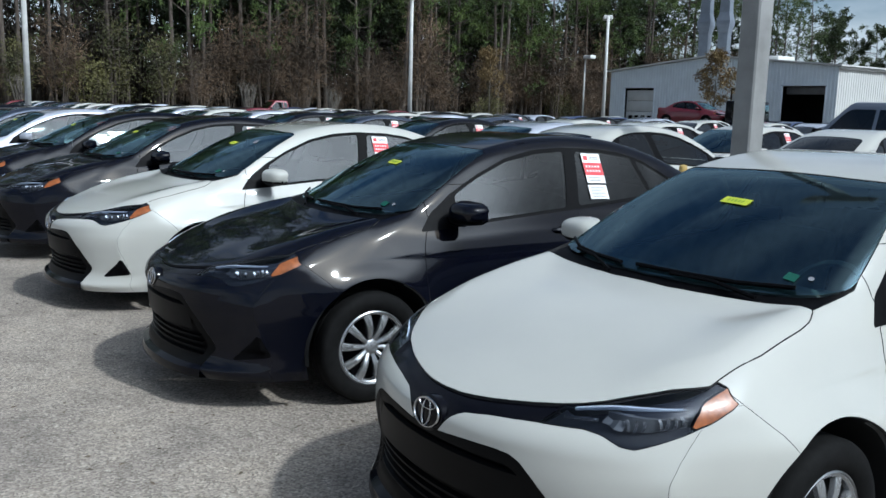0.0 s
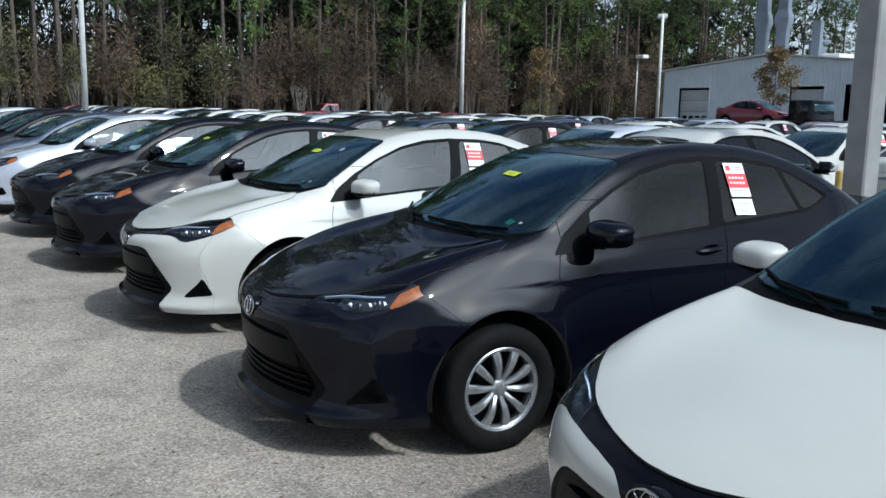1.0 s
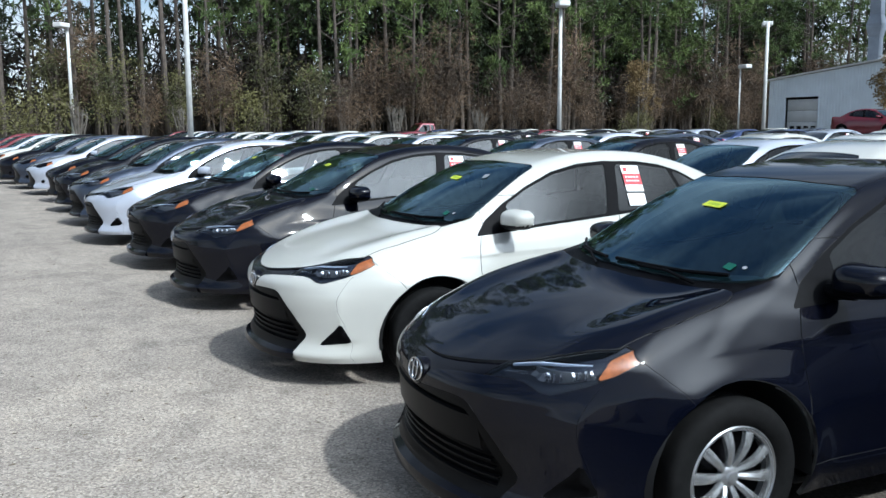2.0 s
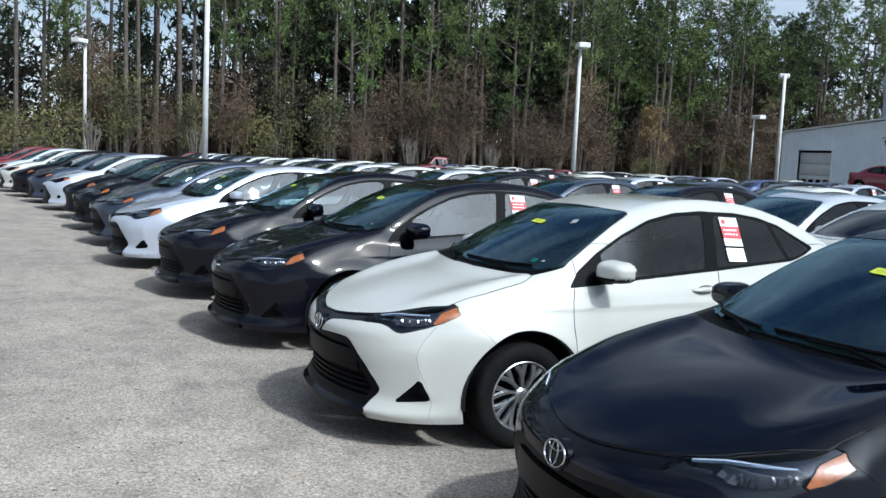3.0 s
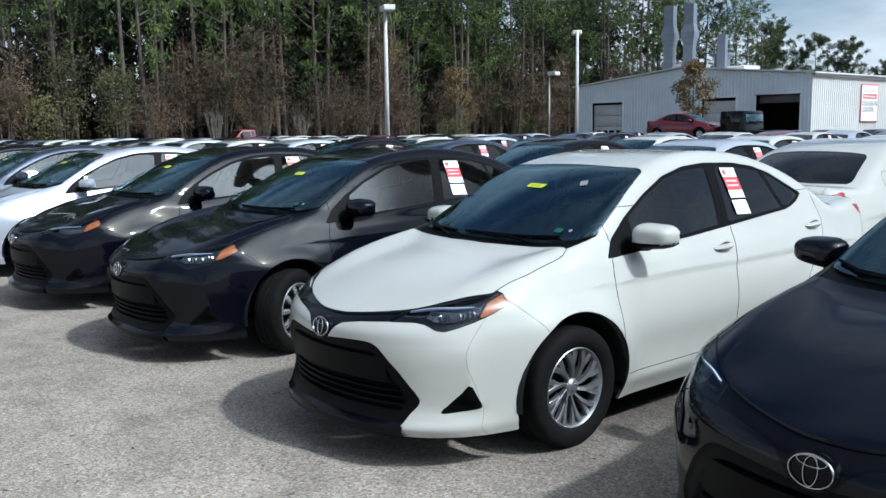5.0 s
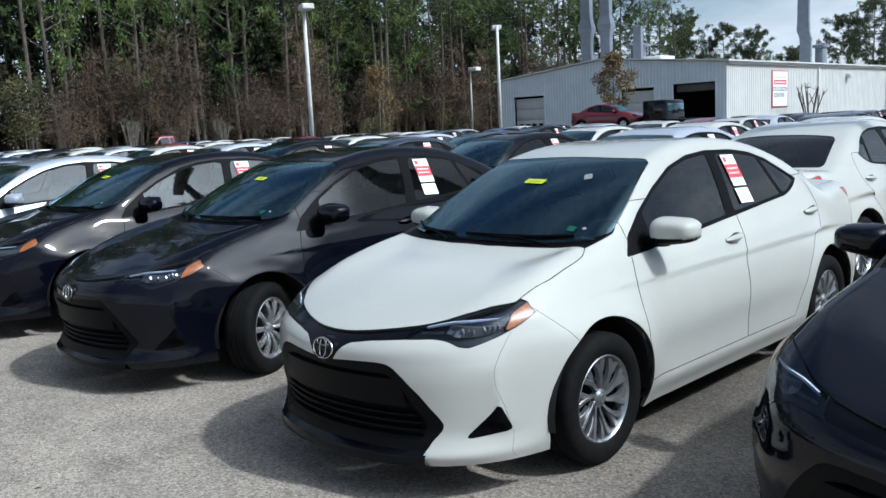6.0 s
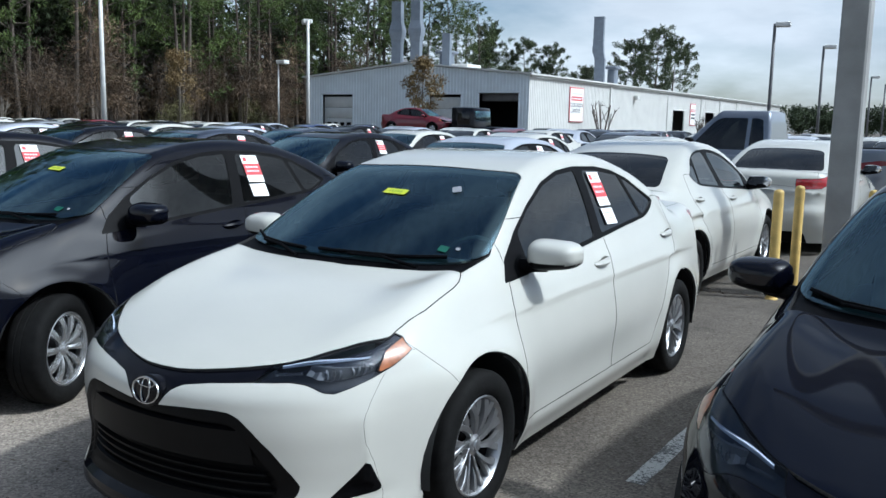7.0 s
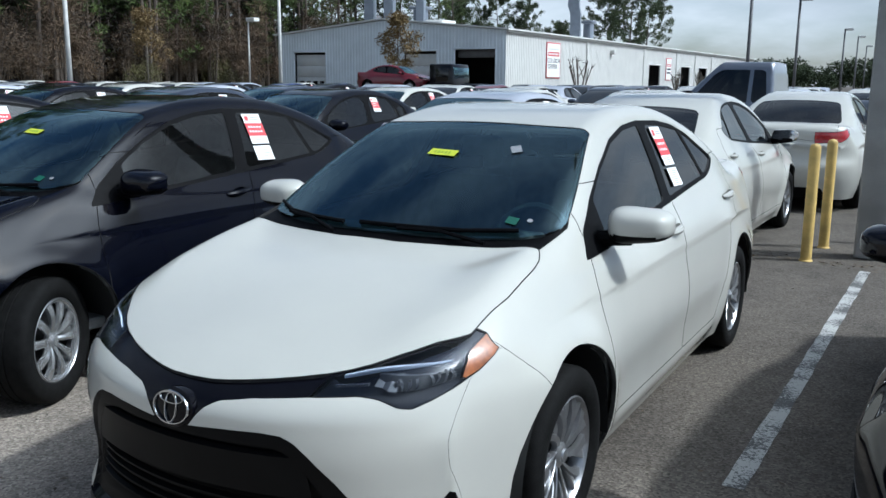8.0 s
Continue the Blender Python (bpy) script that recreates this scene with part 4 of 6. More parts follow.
def sedan_car(colour, level="fine", kind="broad", label="", steer=0.0, stickers=True, yellow=(0.0, 1.58), extra=False, lower=0.0, second=True):
    """A compact four-door sedan with all its parts, its nose at the origin, facing -y."""
    s, coat = SKINS[level], PAINT[colour]
    car = tagged(new("sedan"), label or colour + " compact sedan parked in the row", "car", "parked cars")

    def panel(name, tags, side=0, mat=None, gap=0.0, flange=0.0, push=None, label=""):
        key = (name, side, level, mat.name if mat else coat.name)
        me = cached(key, lambda: skin_mesh(name, s.take(tags, side, gap, flange, push), mat or coat))
        return attach(name, me, car, label)

    fine = level in ("fine", "mid")
    dark = PANE_DARK if level == "dot" else None
    g, fl = (0.0030, 0.018) if fine else (0.0, 0.0)
    panel("body_shell", ("body",), gap=g * 0.6, flange=fl)
    panel("hood", ("hood",), gap=g, flange=fl)
    if fine:
        panel("front_bumper", ("bumper",), gap=g * 0.25, flange=fl)
        panel("trunk_lid", ("trunk",), gap=g, flange=fl)
        attach("front_lip", cached("lip", lip_mesh), car)
        for side in (1, -1):
            # added seam: its hairline gap stands for the shade along the fold
            panel("bumper_cheek", ("cheek",), side, gap=0.0006, flange=fl)
            panel("front_door", ("front_door",), side, gap=g, flange=fl)
            panel("rear_door", ("rear_door",), side, gap=g, flange=fl)
    panel("windscreen", ("screen",), mat=dark or GLASS_FRONT, push=lambda p: np.full(len(p), -0.003))
    panel("rear_window", ("backlight",), mat=dark or GLASS_SIDE, push=lambda p: np.full(len(p), -0.003))
    panel("cowl_panel", ("cowl",), mat=BLACK_TRIM, push=lambda p: np.full(len(p), -0.014))
    panel("grille", ("grille", "grille_in"), mat=PLATE_TRIM, push=lambda p: -0.040 * step(0.0, 0.035, -GRILLE_IN(p[:, 0], p[:, 2])) - 0.012 * step(0.0, 0.012, -GRILLE(p[:, 0], p[:, 2])))
    panel("grille_bar", ("strip",), mat=GLOSS_TRIM, push=recess(STRIP, 0.012, 0.014))
    panel("rear_valance", ("rear_low",), mat=BLACK_TRIM)
    for side in (1, -1):
        panel("window_trim", ("trim",), side, BLACK_TRIM, flange=fl * 0.5, push=lambda p: np.full(len(p), -0.003))
        panel("front_door_glass", ("win_front",), side, dark or GLASS_DOOR, push=lambda p: np.full(len(p), -0.008))
        panel("rear_door_glass", ("win_rear",), side, dark or GLASS_SIDE, push=lambda p: np.full(len(p), -0.008))
        panel("quarter_glass", ("win_quarter",), side, dark or GLASS_SIDE, push=lambda p: np.full(len(p), -0.008))
        panel("fog_pocket", ("fog",), side, BLACK_TRIM, push=recess(FOG, 0.035, 0.02))
        lamp = panel("headlamp", ("headlamp",), side, LENS if fine else GLOSS_TRIM, gap=g, flange=fl * 0.4, label="clear headlamp with a dark bowl")
        attach("turn_lens", cached(("amber", side, level), lambda: skin_mesh("turn_lens", s.take(("amber",), side, g, fl * 0.4), AMBER_FLAT)), lamp, "amber turn signal lens")
        if fine:
            headlamp_parts(lamp, side, level)
        panel("tail_lamp", ("tail_lamp",), side, RED_LENS, gap=g)
    # under the body: floor, wheel wells, lower lip
    attach("underbody", cached(("under", level), lambda: under_mesh(level)), car)
    add_wheels(car, level, kind, steer)
    for side in (1, -1):
        mirror_parts(car, side, colour, level)
    if fine:
        for side in (1, -1):
            for hy, hz in ((2.365, 0.915), (3.47, 0.967)):
                handle_parts(car, side, hy, hz, colour)
        attach("lower_grille_slats", cached("slats", slat_mesh), car)
        badge = attach("badge_plate", cached("plate", lambda: badge_mesh("plate")), car)
        attach("badge", cached("badge", lambda: badge_mesh("rings")), badge, "chrome oval badge")
        for side in (1, 0):
            attach("wiper", cached(("wiper", side), lambda: wiper_mesh(side)), car)
    if level != "dot":
        cabin_parts(car, "fine" if fine else "far")
    if stickers:
        window_sticker(car, second and fine, lower)
    if stickers and fine:
        screen_stickers(car, yellow, True, extra)
    return car


def under_mesh(level):
    bm = bmesh.new()
    box(bm, (-0.50, 0.45, 0.18), (0.50, 4.35, 0.24), 0.01)
    box(bm, (-0.76, 1.40, 0.18), (0.76, 3.27, 0.22), 0.01)
    seg = 20 if level in ("fine", "mid") else 8
    for hub in (HUB_F, HUB_R):
        for side in (1, -1):
            got = lathe(bm, [(0.396, side * 0.86), (0.410, side * 0.80), (0.410, side * 0.52), (0.05, side * 0.52)], seg, "x", math.radians(-8), math.radians(196))
            bmesh.ops.transform(bm, matrix=pose(0, hub, HUB_Z), verts=[v for ring in got for v in ring])
    return from_bm("underbody", bm, GAP)


def lip_mesh():
    """The gloss lip along the foot of the front bumper."""
    bm = bmesh.new()
    rows, n = [], 26
    for i in range(n + 1):
        x = -0.53 + 1.06 * i / n
        y = at_front(abs(x), 0.20)
        out = 0.030 * (1 - 0.5 * abs(x / 0.53) ** 3)
        rows.append([bm.verts.new((x, y + dy, z)) for dy, z in ((0.02, 0.245), (-out * 0.7, 0.225), (-out, 0.200), (-out * 0.9, 0.182), (0.05, 0.172))])
    for a, b in zip(rows, rows[1:]):
        for k in range(4):
            bm.faces.new((a[k], b[k], b[k + 1], a[k + 1]))
    return from_bm("front_lip", bm, GLOSS_TRIM)


def slat_mesh():
    bm = bmesh.new()
    for k, z in enumerate((0.292, 0.325, 0.358, 0.391)):
        wide = 0.50 - 0.012 * k
        rows = []
        n = 24
        for i in range(n + 1):
            x = -wide + 2 * wide * i / n
            y = at_front(abs(x), z) + 0.026
            rows.append([bm.verts.new((x, y + dy, z + dz)) for dy, dz in ((0.012, 0.009), (-0.006, 0.003), (-0.006, -0.004), (0.012, -0.006))])
        for a, b in zip(rows, rows[1:]):
            for j in range(3):
                bm.faces.new((a[j], a[j + 1], b[j + 1], b[j]))
    # the flat number-plate panel across the middle
    n, rows = 24, []
    for i in range(n + 1):
        x = -0.44 + 0.88 * i / n
        row = []
        for z, dy in ((0.425, 0.030), (0.432, 0.012), (0.555, 0.014), (0.562, 0.032)):
            row.append(bm.verts.new((x * (1 - 0.35 * (z - 0.42)), at_front(abs(x) * 0.97, z) + dy, z)))
        rows.append(row)
    for a, b in zip(rows, rows[1:]):
        for j in range(3):
            bm.faces.new((a[j], b[j], b[j + 1], a[j + 1]))
    return from_bm("lower_grille_slats", bm, PLATE_TRIM)


def badge_mesh(what):
    bm = bmesh.new()
    y = at_front(0.0, 0.652) + 0.006
    tip = pose(0, y, 0.652, -10, 0, 0)
    if what == "plate":
        lathe(bm, [(0.0005, -0.006), (0.062, -0.005), (0.080, 0.0), (0.083, 0.03)], 28, "y")
        bmesh.ops.transform(bm, matrix=tip @ Matrix.Diagonal((1.0, 1.0, 0.74, 1)), verts=bm.verts)
        return from_bm("badge_plate", bm, GLOSS_TRIM)
    badge_ring(bm, 0.069, 0.0475, 0.0030, y=-0.007)
    badge_ring(bm, 0.0225, 0.0435, 0.0025, y=-0.0075)
    badge_ring(bm, 0.046, 0.0155, 0.0025, cz=0.0285, y=-0.0072)
    bmesh.ops.transform(bm, matrix=tip, verts=bm.verts)
    return from_bm("badge", bm, CHROME)


def wiper_mesh(side):
    """Arm and blade lying along the foot of the windscreen."""
    bm = bmesh.new()

    def on(x, y, lift):
        return Vector((x, y, at_top(x, y) + lift))
    if side:
        root, tip, blade = (0.46, 1.085), (0.10, 1.055), [(0.55, 1.190), (0.35, 1.110), (0.15, 1.075), (-0.08, 1.068)]
    else:
        root, tip, blade = (-0.18, 1.02), (-0.50, 1.15), [(-0.16, 1.068), (-0.34, 1.105), (-0.50, 1.165), (-0.62, 1.25)]
    tube(bm, [on(*root, 0.004), on((root[0] + tip[0]) / 2, (root[1] + tip[1]) / 2 + 0.01, 0.010), on(*tip, 0.012)], 0.008, 6, 0.006)
    tube(bm, [on(x, y, 0.010) for x, y in blade], 0.008, 6)
    tube(bm, [on(x, y, 0.004) for x, y in blade], 0.004, 4)
    return from_bm("wiper", bm, BLACK_TRIM)


def mirror_solid(x, y, z):
    """The wing mirror's housing, round in front and flat behind, narrower at its outer end."""
    t = np.clip((x + 0.125) / 0.25, 0, 1)
    half = 0.076 - 0.020 * t**2
    mid = 0.010 * t
    e = ((y - 0.065) / 0.125) ** 2 + (np.abs((z - mid) / half)) ** 3.4 + (np.abs(x / 0.13)) ** 4.2
    return np.maximum(e - 1.0, (y - 0.070 - 0.05 * x) * 8)


def mirror_parts(car, side, colour, level):
    counts = (10, 10, 10) if level == "fine" else (5, 5, 5)

    def skin():
        pts, quads, ring = [], [], {}
        n = counts[0] * 2
        for i in range(n + 1):
            th = math.pi * i / n
            for j in range(n * 2):
                ph = math.tau * j / (n * 2)
                d = np.array([math.cos(th), math.sin(th) * math.cos(ph), math.sin(th) * math.sin(ph)])
                lo, hi = 0.0, 0.3
                for _ in range(24):
                    t = (lo + hi) / 2
                    p = d * t + (0, 0.02, 0)
                    inside = mirror_solid(p[0], p[1], p[2]) < 0
                    lo, hi = (t, hi) if inside else (lo, t)
                ring[i, j] = len(pts)
                pts.append(tuple(d * lo + (0, 0.02, 0)))
        for i in range(n):
            for j in range(n * 2):
                quads.append((ring[i, j], ring[i + 1, j], ring[i + 1, (j + 1) % (n * 2)], ring[i, (j + 1) % (n * 2)]))
        me = bpy.data.meshes.new("mirror_housing")
        me.from_pydata([(side * p[0], p[1], p[2]) for p in pts], [], quads if side < 0 else [q[::-1] for q in quads])
        bm = bmesh.new()
        bm.from_mesh(me)
        bmesh.ops.remove_doubles(bm, verts=bm.verts, dist=0.0008)
        bmesh.ops.recalc_face_normals(bm, faces=bm.faces)
        bpy.data.meshes.remove(me)
        out = from_bm("mirror_housing", bm, [PAINT[colour], BLACK_TRIM, CHROME])
        for p in out.polygons:
            p.material_index = 1 if p.center.z < -0.026 else 2 if p.normal.y > 0.8 else 0
        return out

    def arm():
        bm = bmesh.new()
        tube(bm, [(side * -0.16, 0.03, -0.055), (side * -0.10, 0.03, -0.05), (side * -0.03, 0.03, -0.045)], 0.034, 10, 0.030)
        return from_bm("mirror_arm", bm, BLACK_TRIM)
    m = pose(side * 0.895, 1.545, 1.045, 0, 0, side * 8)
    h = attach("side_mirror", cached(("mirror", side, colour, level), skin), car, "", m)
    attach("mirror_arm", cached(("mirror_arm", side), arm), h)


def handle_parts(car, side, y, z, colour):
    def grip():
        bm = bmesh.new()
        rows = []
        for i in range(11):
            t = i / 10
            yy = -0.10 + 0.20 * t
            out = 0.028 * math.sin(math.pi * t) ** 0.6 + 0.002
            h = 0.010 + 0.009 * math.sin(math.pi * t)
            rows.append([bm.verts.new((side * (out + dx), yy, 0.03 * (t - 0.5) * 0.4 + dz * h)) for dx, dz in ((-0.012, -1), (0.004, -0.8), (0.010, 0), (0.004, 0.8), (-0.012, 1))])
        for a, b in zip(rows, rows[1:]):
            for k in range(4):
                bm.faces.new((a[k], a[k + 1], b[k + 1], b[k]) if side < 0 else (a[k], b[k], b[k + 1], a[k + 1]))
        return from_bm("door_handle", bm, PAINT[colour])

    def cup():
        bm = bmesh.new()
        got = lathe(bm, [(0.0005, -0.006), (0.020, -0.005), (0.030, -0.002), (0.034, 0.0005)], 20, "x")
        bmesh.ops.transform(bm, matrix=Matrix.Diagonal((side, 2.1, 1.0, 1)), verts=bm.verts)
        return from_bm("handle_cup", bm, PAINT[colour])
    x = at_side(y, z)
    h = attach("door_handle", cached(("grip", side, colour), grip), car, "", pose(side * x, y, z))
    attach("handle_cup", cached(("cup", side, colour), cup), h, "", pose(side * 0.003, 0.01, -0.002, 0, side * 14, 0))


PANE_DARK = material("dark_glass", (0.010, 0.012, 0.013), 0.03, spec=0.9, spread=0.2)
AMBER_FLAT = material("amber_plastic", (0.25, 0.074, 0.016), 0.3, coat=0.3, spread=0.25, scale=40, bump=0.04, bump_scale=90)


# ---- ground ----
def ground_material():
    m = bpy.data.materials.new("worn_asphalt")
    m.use_nodes = True
    n, l = m.node_tree.nodes, m.node_tree.links
    p = n["Principled BSDF"]
    p.inputs["Roughness"].default_value = 0.92
    p.inputs["Specular IOR Level"].default_value = 0.25
    geo = n.new("ShaderNodeTexCoord")

    def tex(scale, detail=6.0, rough=0.6):
        t = n.new("ShaderNodeTexNoise")
        t.inputs["Scale"].default_value, t.inputs["Detail"].default_value, t.inputs["Roughness"].default_value = scale, detail, rough
        l.new(geo.outputs["Object"], t.inputs["Vector"])
        return t

    def ramp(source, stops):
        r = n.new("ShaderNodeValToRGB")
        while len(r.color_ramp.elements) < len(stops):
            r.color_ramp.elements.new(0.5)
        for e, (pos, col) in zip(r.color_ramp.elements, stops):
            e.position, e.color = pos, (*col, 1)
        l.new(source, r.inputs["Fac"])
        return r.outputs["Color"]

    def blend(a, b, fac, mode="MIX"):
        x = n.new("ShaderNodeMix")
        x.data_type, x.blend_type = "RGBA", mode
        l.new(a, x.inputs["A"]), l.new(b, x.inputs["B"])
        if isinstance(fac, float):
            x.inputs["Factor"].default_value = fac
        else:
            l.new(fac, x.inputs["Factor"])
        return x.outputs["Result"]

    stone = n.new("ShaderNodeTexVoronoi")
    stone.inputs["Scale"].default_value = 95.0
    l.new(geo.outputs["Object"], stone.inputs["Vector"])
    chips = ramp(stone.outputs["Color"], [(0.0, (0.150, 0.133, 0.118)), (0.35, (0.285, 0.256, 0.228)), (0.75, (0.432, 0.388, 0.345)), (1.0, (0.61, 0.55, 0.488))])
    broad = ramp(tex(0.35, 7.0).outputs["Fac"], [(0.3, (0.63, 0.62, 0.60)), (0.7, (0.97, 0.94, 0.88))])
    blot = ramp(tex(2.6, 8.0, 0.65).outputs["Fac"], [(0.28, (0.66, 0.66, 0.67)), (0.52, (1.0, 1.0, 1.0)), (0.8, (1.18, 1.16, 1.12))])
    col = blend(chips, broad, 1.0, "MULTIPLY")
    col = blend(col, blot, 1.0, "MULTIPLY")
    # bays are darker than the drive lane in front of the row
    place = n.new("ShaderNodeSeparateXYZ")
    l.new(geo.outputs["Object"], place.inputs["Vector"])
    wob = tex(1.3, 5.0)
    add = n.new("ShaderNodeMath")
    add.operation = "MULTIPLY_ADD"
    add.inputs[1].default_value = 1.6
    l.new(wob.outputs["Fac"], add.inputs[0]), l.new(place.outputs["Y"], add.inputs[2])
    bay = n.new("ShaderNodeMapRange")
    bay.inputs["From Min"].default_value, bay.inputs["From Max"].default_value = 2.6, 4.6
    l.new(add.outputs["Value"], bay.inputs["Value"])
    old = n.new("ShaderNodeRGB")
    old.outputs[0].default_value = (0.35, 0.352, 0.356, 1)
    bay_tone = blend(col, old.outputs[0], 1.0, "MULTIPLY")
    col = blend(col, bay_tone, bay.outputs["Result"])
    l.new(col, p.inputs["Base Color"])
    b1 = n.new("ShaderNodeBump")
    b1.inputs["Strength"].default_value, b1.inputs["Distance"].default_value = 0.45, 0.006
    l.new(stone.outputs["Distance"], b1.inputs["Height"])
    b2 = n.new("ShaderNodeBump")
    b2.inputs["Strength"].default_value, b2.inputs["Distance"].default_value = 0.4, 0.02
    l.new(tex(14.0).outputs["Fac"], b2.inputs["Height"])
    l.new(b1.outputs["Normal"], b2.inputs["Normal"])
    l.new(b2.outputs["Normal"], p.inputs["Normal"])
    return m


def build_ground():
    bm = bmesh.new()
    n, m = 40, 40
    for i in range(n + 1):
        for j in range(m + 1):
            u, v = 2 * i / n - 1, 2 * j / m - 1
            x, y = -20 + 1400 * u * abs(u) ** 1.6, 20 + 1400 * v * abs(v) ** 1.6
            bm.verts.new((x, y, 0))
    bm.verts.ensure_lookup_table()
    for i in range(n):
        for j in range(m):
            a = i * (m + 1) + j
            bm.faces.new((bm.verts[a], bm.verts[a + m + 1], bm.verts[a + m + 2], bm.verts[a + 1]))
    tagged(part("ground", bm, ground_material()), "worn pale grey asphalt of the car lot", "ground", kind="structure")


build_ground()

# ---- the row of sedans along the walk ----
ROW = [  # colour, x, nose y, turn, level, wheel kind, turn of the front wheels
    ("white", -1.926, 1.86, 1.15, "fine", "broad"),
    ("black", -4.60, 1.735, -2.0, "fine", "broad"),
    ("white", -7.18, 1.655, 1.3, "fine", "swirl"),
    ("black", -9.86, 1.52, 1.5, "fine", "broad", 24),
    ("black", -12.45, 1.38, 1.5, "mid", "broad"),
    ("silver", -15.1, 1.05, 1.5, "mid", "swirl"),
    ("slate", -17.8, 0.95, 2.0, "mid", "broad"),
    ("black", -20.6, 0.80, 2.0, "mid", "broad"),
    ("black", -23.3, 0.70, 2.0, "far", "broad"),
    ("silver", -26.0, 0.30, 2.0, "far", "broad"),
    ("slate", -28.7, -0.05, 2.0, "far", "broad"),
    ("black", -31.4, -0.5, 2.0, "far", "broad"),
    ("white", -34.1, -0.9, 2.0, "far", "broad"),
    ("silver", -36.8, -1.3, 2.0, "far", "broad"),
    ("red", -39.5, -1.7, 2.0, "far", "broad"),
    ("red", -42.2, -2.1, 2.0, "far", "broad"),
]
LABELS = {
    "white": "pearl white compact sedan with a black lower grille",
    "black": "glossy black compact sedan with dark tinted windows",
    "silver": "silver compact sedan parked in a long row",
    "slate": "dark slate blue compact sedan parked in a long row",
    "red": "red compact sedan at the end of the row",
    "grey": "grey sedan parked in a packed row",
    "blue": "dark blue sedan parked in a packed row",
}
MODELS = {}


def park(colour, level, kind, m, steer=0):
    key = (colour, level, kind, steer)
    if key in MODELS:
        return copy_thing(MODELS[key], m)
    MODELS[key] = car = sedan_car(colour, level, kind, LABELS[colour], steer, extra=(level, kind) == ("fine", "swirl"))
    car.matrix_world = m
    return car


for colour, x, y, turn, level, kind, *rest in ROW:
    park(colour, level, kind, pose(x, y, 0, 0, 0, turn), *rest)

# ---- the packed rows behind: colours by place, larger saloons tail to tail with the first row ----
BIGGER = Matrix.Diagonal((1.027, 1.043, 1.012, 1))


def saloon(colour, x, rear, turn=180.0):
    car = park(colour, "far", "broad", pose(x, rear + 4.85, 0, 0, 0, turn) @ BIGGER)
    return tagged(car, colour + " mid-size saloon parked nose out, red tail lamps")


def big_saloon(colour, x, rear, label):
    car = sedan_car(colour, "mid", "swirl", label, stickers=False)
    car.matrix_world = pose(x, rear + 4.85, 0, 0, 0, 180) @ BIGGER
    return car


big_saloon("white", -7.86, 6.58, "white mid-size saloon parked tail to tail behind the row")
big_saloon("white", -7.32, 11.62, "white mid-size saloon with wide red tail lamps")
mixing = random.Random(11)
COLOURS = ["white"] * 8 + ["silver"] * 6 + ["black"] * 6 + ["slate"] * 3 + ["grey"] * 3 + ["blue"] * 2 + ["red"]
SECOND = ["silver", "black", "slate", "black", "silver", "white", "silver", "white", "black", "silver", "white", "white", "slate", "black", "silver", "white", "black", "red"]
for i, colour in enumerate(SECOND):
    park(colour, "far", "broad", pose(-10.25 - 2.68 * i, 7.0 - 0.03 * i + mixing.uniform(-0.15, 0.15), 0, 0, 0, mixing.uniform(-1, 2)))
for x in (-4.5, -1.8):
    saloon(mixing.choice(["slate", "white"]), x, 11.5)
for nose, start, count in ((12.3, -10.0, 17), (23.5, -7.0, 19), (28.9, -8.2, 18), (40.0, -9.0, 13), (45.3, -9.5, 9), (52.5, -12.0, 7)):
    for i in range(count):
        if mixing.random() < 0.06:
            continue
        flip = 180 if nose in (28.9, 45.3) else 0
        colour = mixing.choice(COLOURS)
        m = pose(start - 2.7 * i + mixing.uniform(-0.12, 0.12), nose + (4.65 if flip else 0) + mixing.uniform(-0.25, 0.25), 0, 0, 0, flip + mixing.uniform(-2, 2))
        park(colour, "far" if nose < 20 else "dot", "broad", m)


# ---- poles, bollards, lines ----
CONCRETE = material("concrete_pole", (0.27, 0.27, 0.262), 0.85, spread=0.18, scale=3.0, bump=0.15, bump_scale=90)
GALV = material("galvanised_steel", (0.18, 0.205, 0.245), 0.5, metal=0.2, spread=0.10, scale=2.0)
LAMP_GREY = material("painted_pole", (0.55, 0.55, 0.53), 0.5, spread=0.12, scale=2.5)
LAMP_DARK = material("dark_pole", (0.13, 0.13, 0.135), 0.6, spread=0.15, scale=2.5)
LAMP_HEAD = material("lamp_head", (0.66, 0.66, 0.64), 0.5, spread=0.1, scale=4.0)
YELLOW = material("yellow_bollard_paint", (0.60, 0.42, 0.13), 0.6, spread=0.22, scale=7.0, bump=0.1, bump_scale=60)
LINE = worn_paint("worn_line_paint", (0.40, 0.40, 0.385), (0.085, 0.085, 0.086))


def square_pole(x, y, side, high):
    thing = tagged(new("light_pole"), "tall square concrete light pole between parked cars", "light pole")
    thing.location = (x, y, 0)
    bm = bmesh.new()
    h = side / 2
    made = box(bm, (-h, -h, 0), (h, h, high), 0.018)
    for v in made:
        k = 1.05 - 0.10 * v.co.z / high
        v.co.x, v.co.y = v.co.x * k, v.co.y * k
    sharp(part("shaft", bm, CONCRETE, thing))
    bm = bmesh.new()
    box(bm, (h, -0.05, 0.55), (h + 0.05, 0.05, 0.72), 0.006)
    sharp(part("junction_box", bm, LAMP_GREY, thing))
    bm = bmesh.new()
    box(bm, (-0.9, -0.25, high - 0.05), (0.9, 0.25, high + 0.22), 0.03)
    sharp(part("lamp_head", bm, LAMP_HEAD, thing))
    return thing


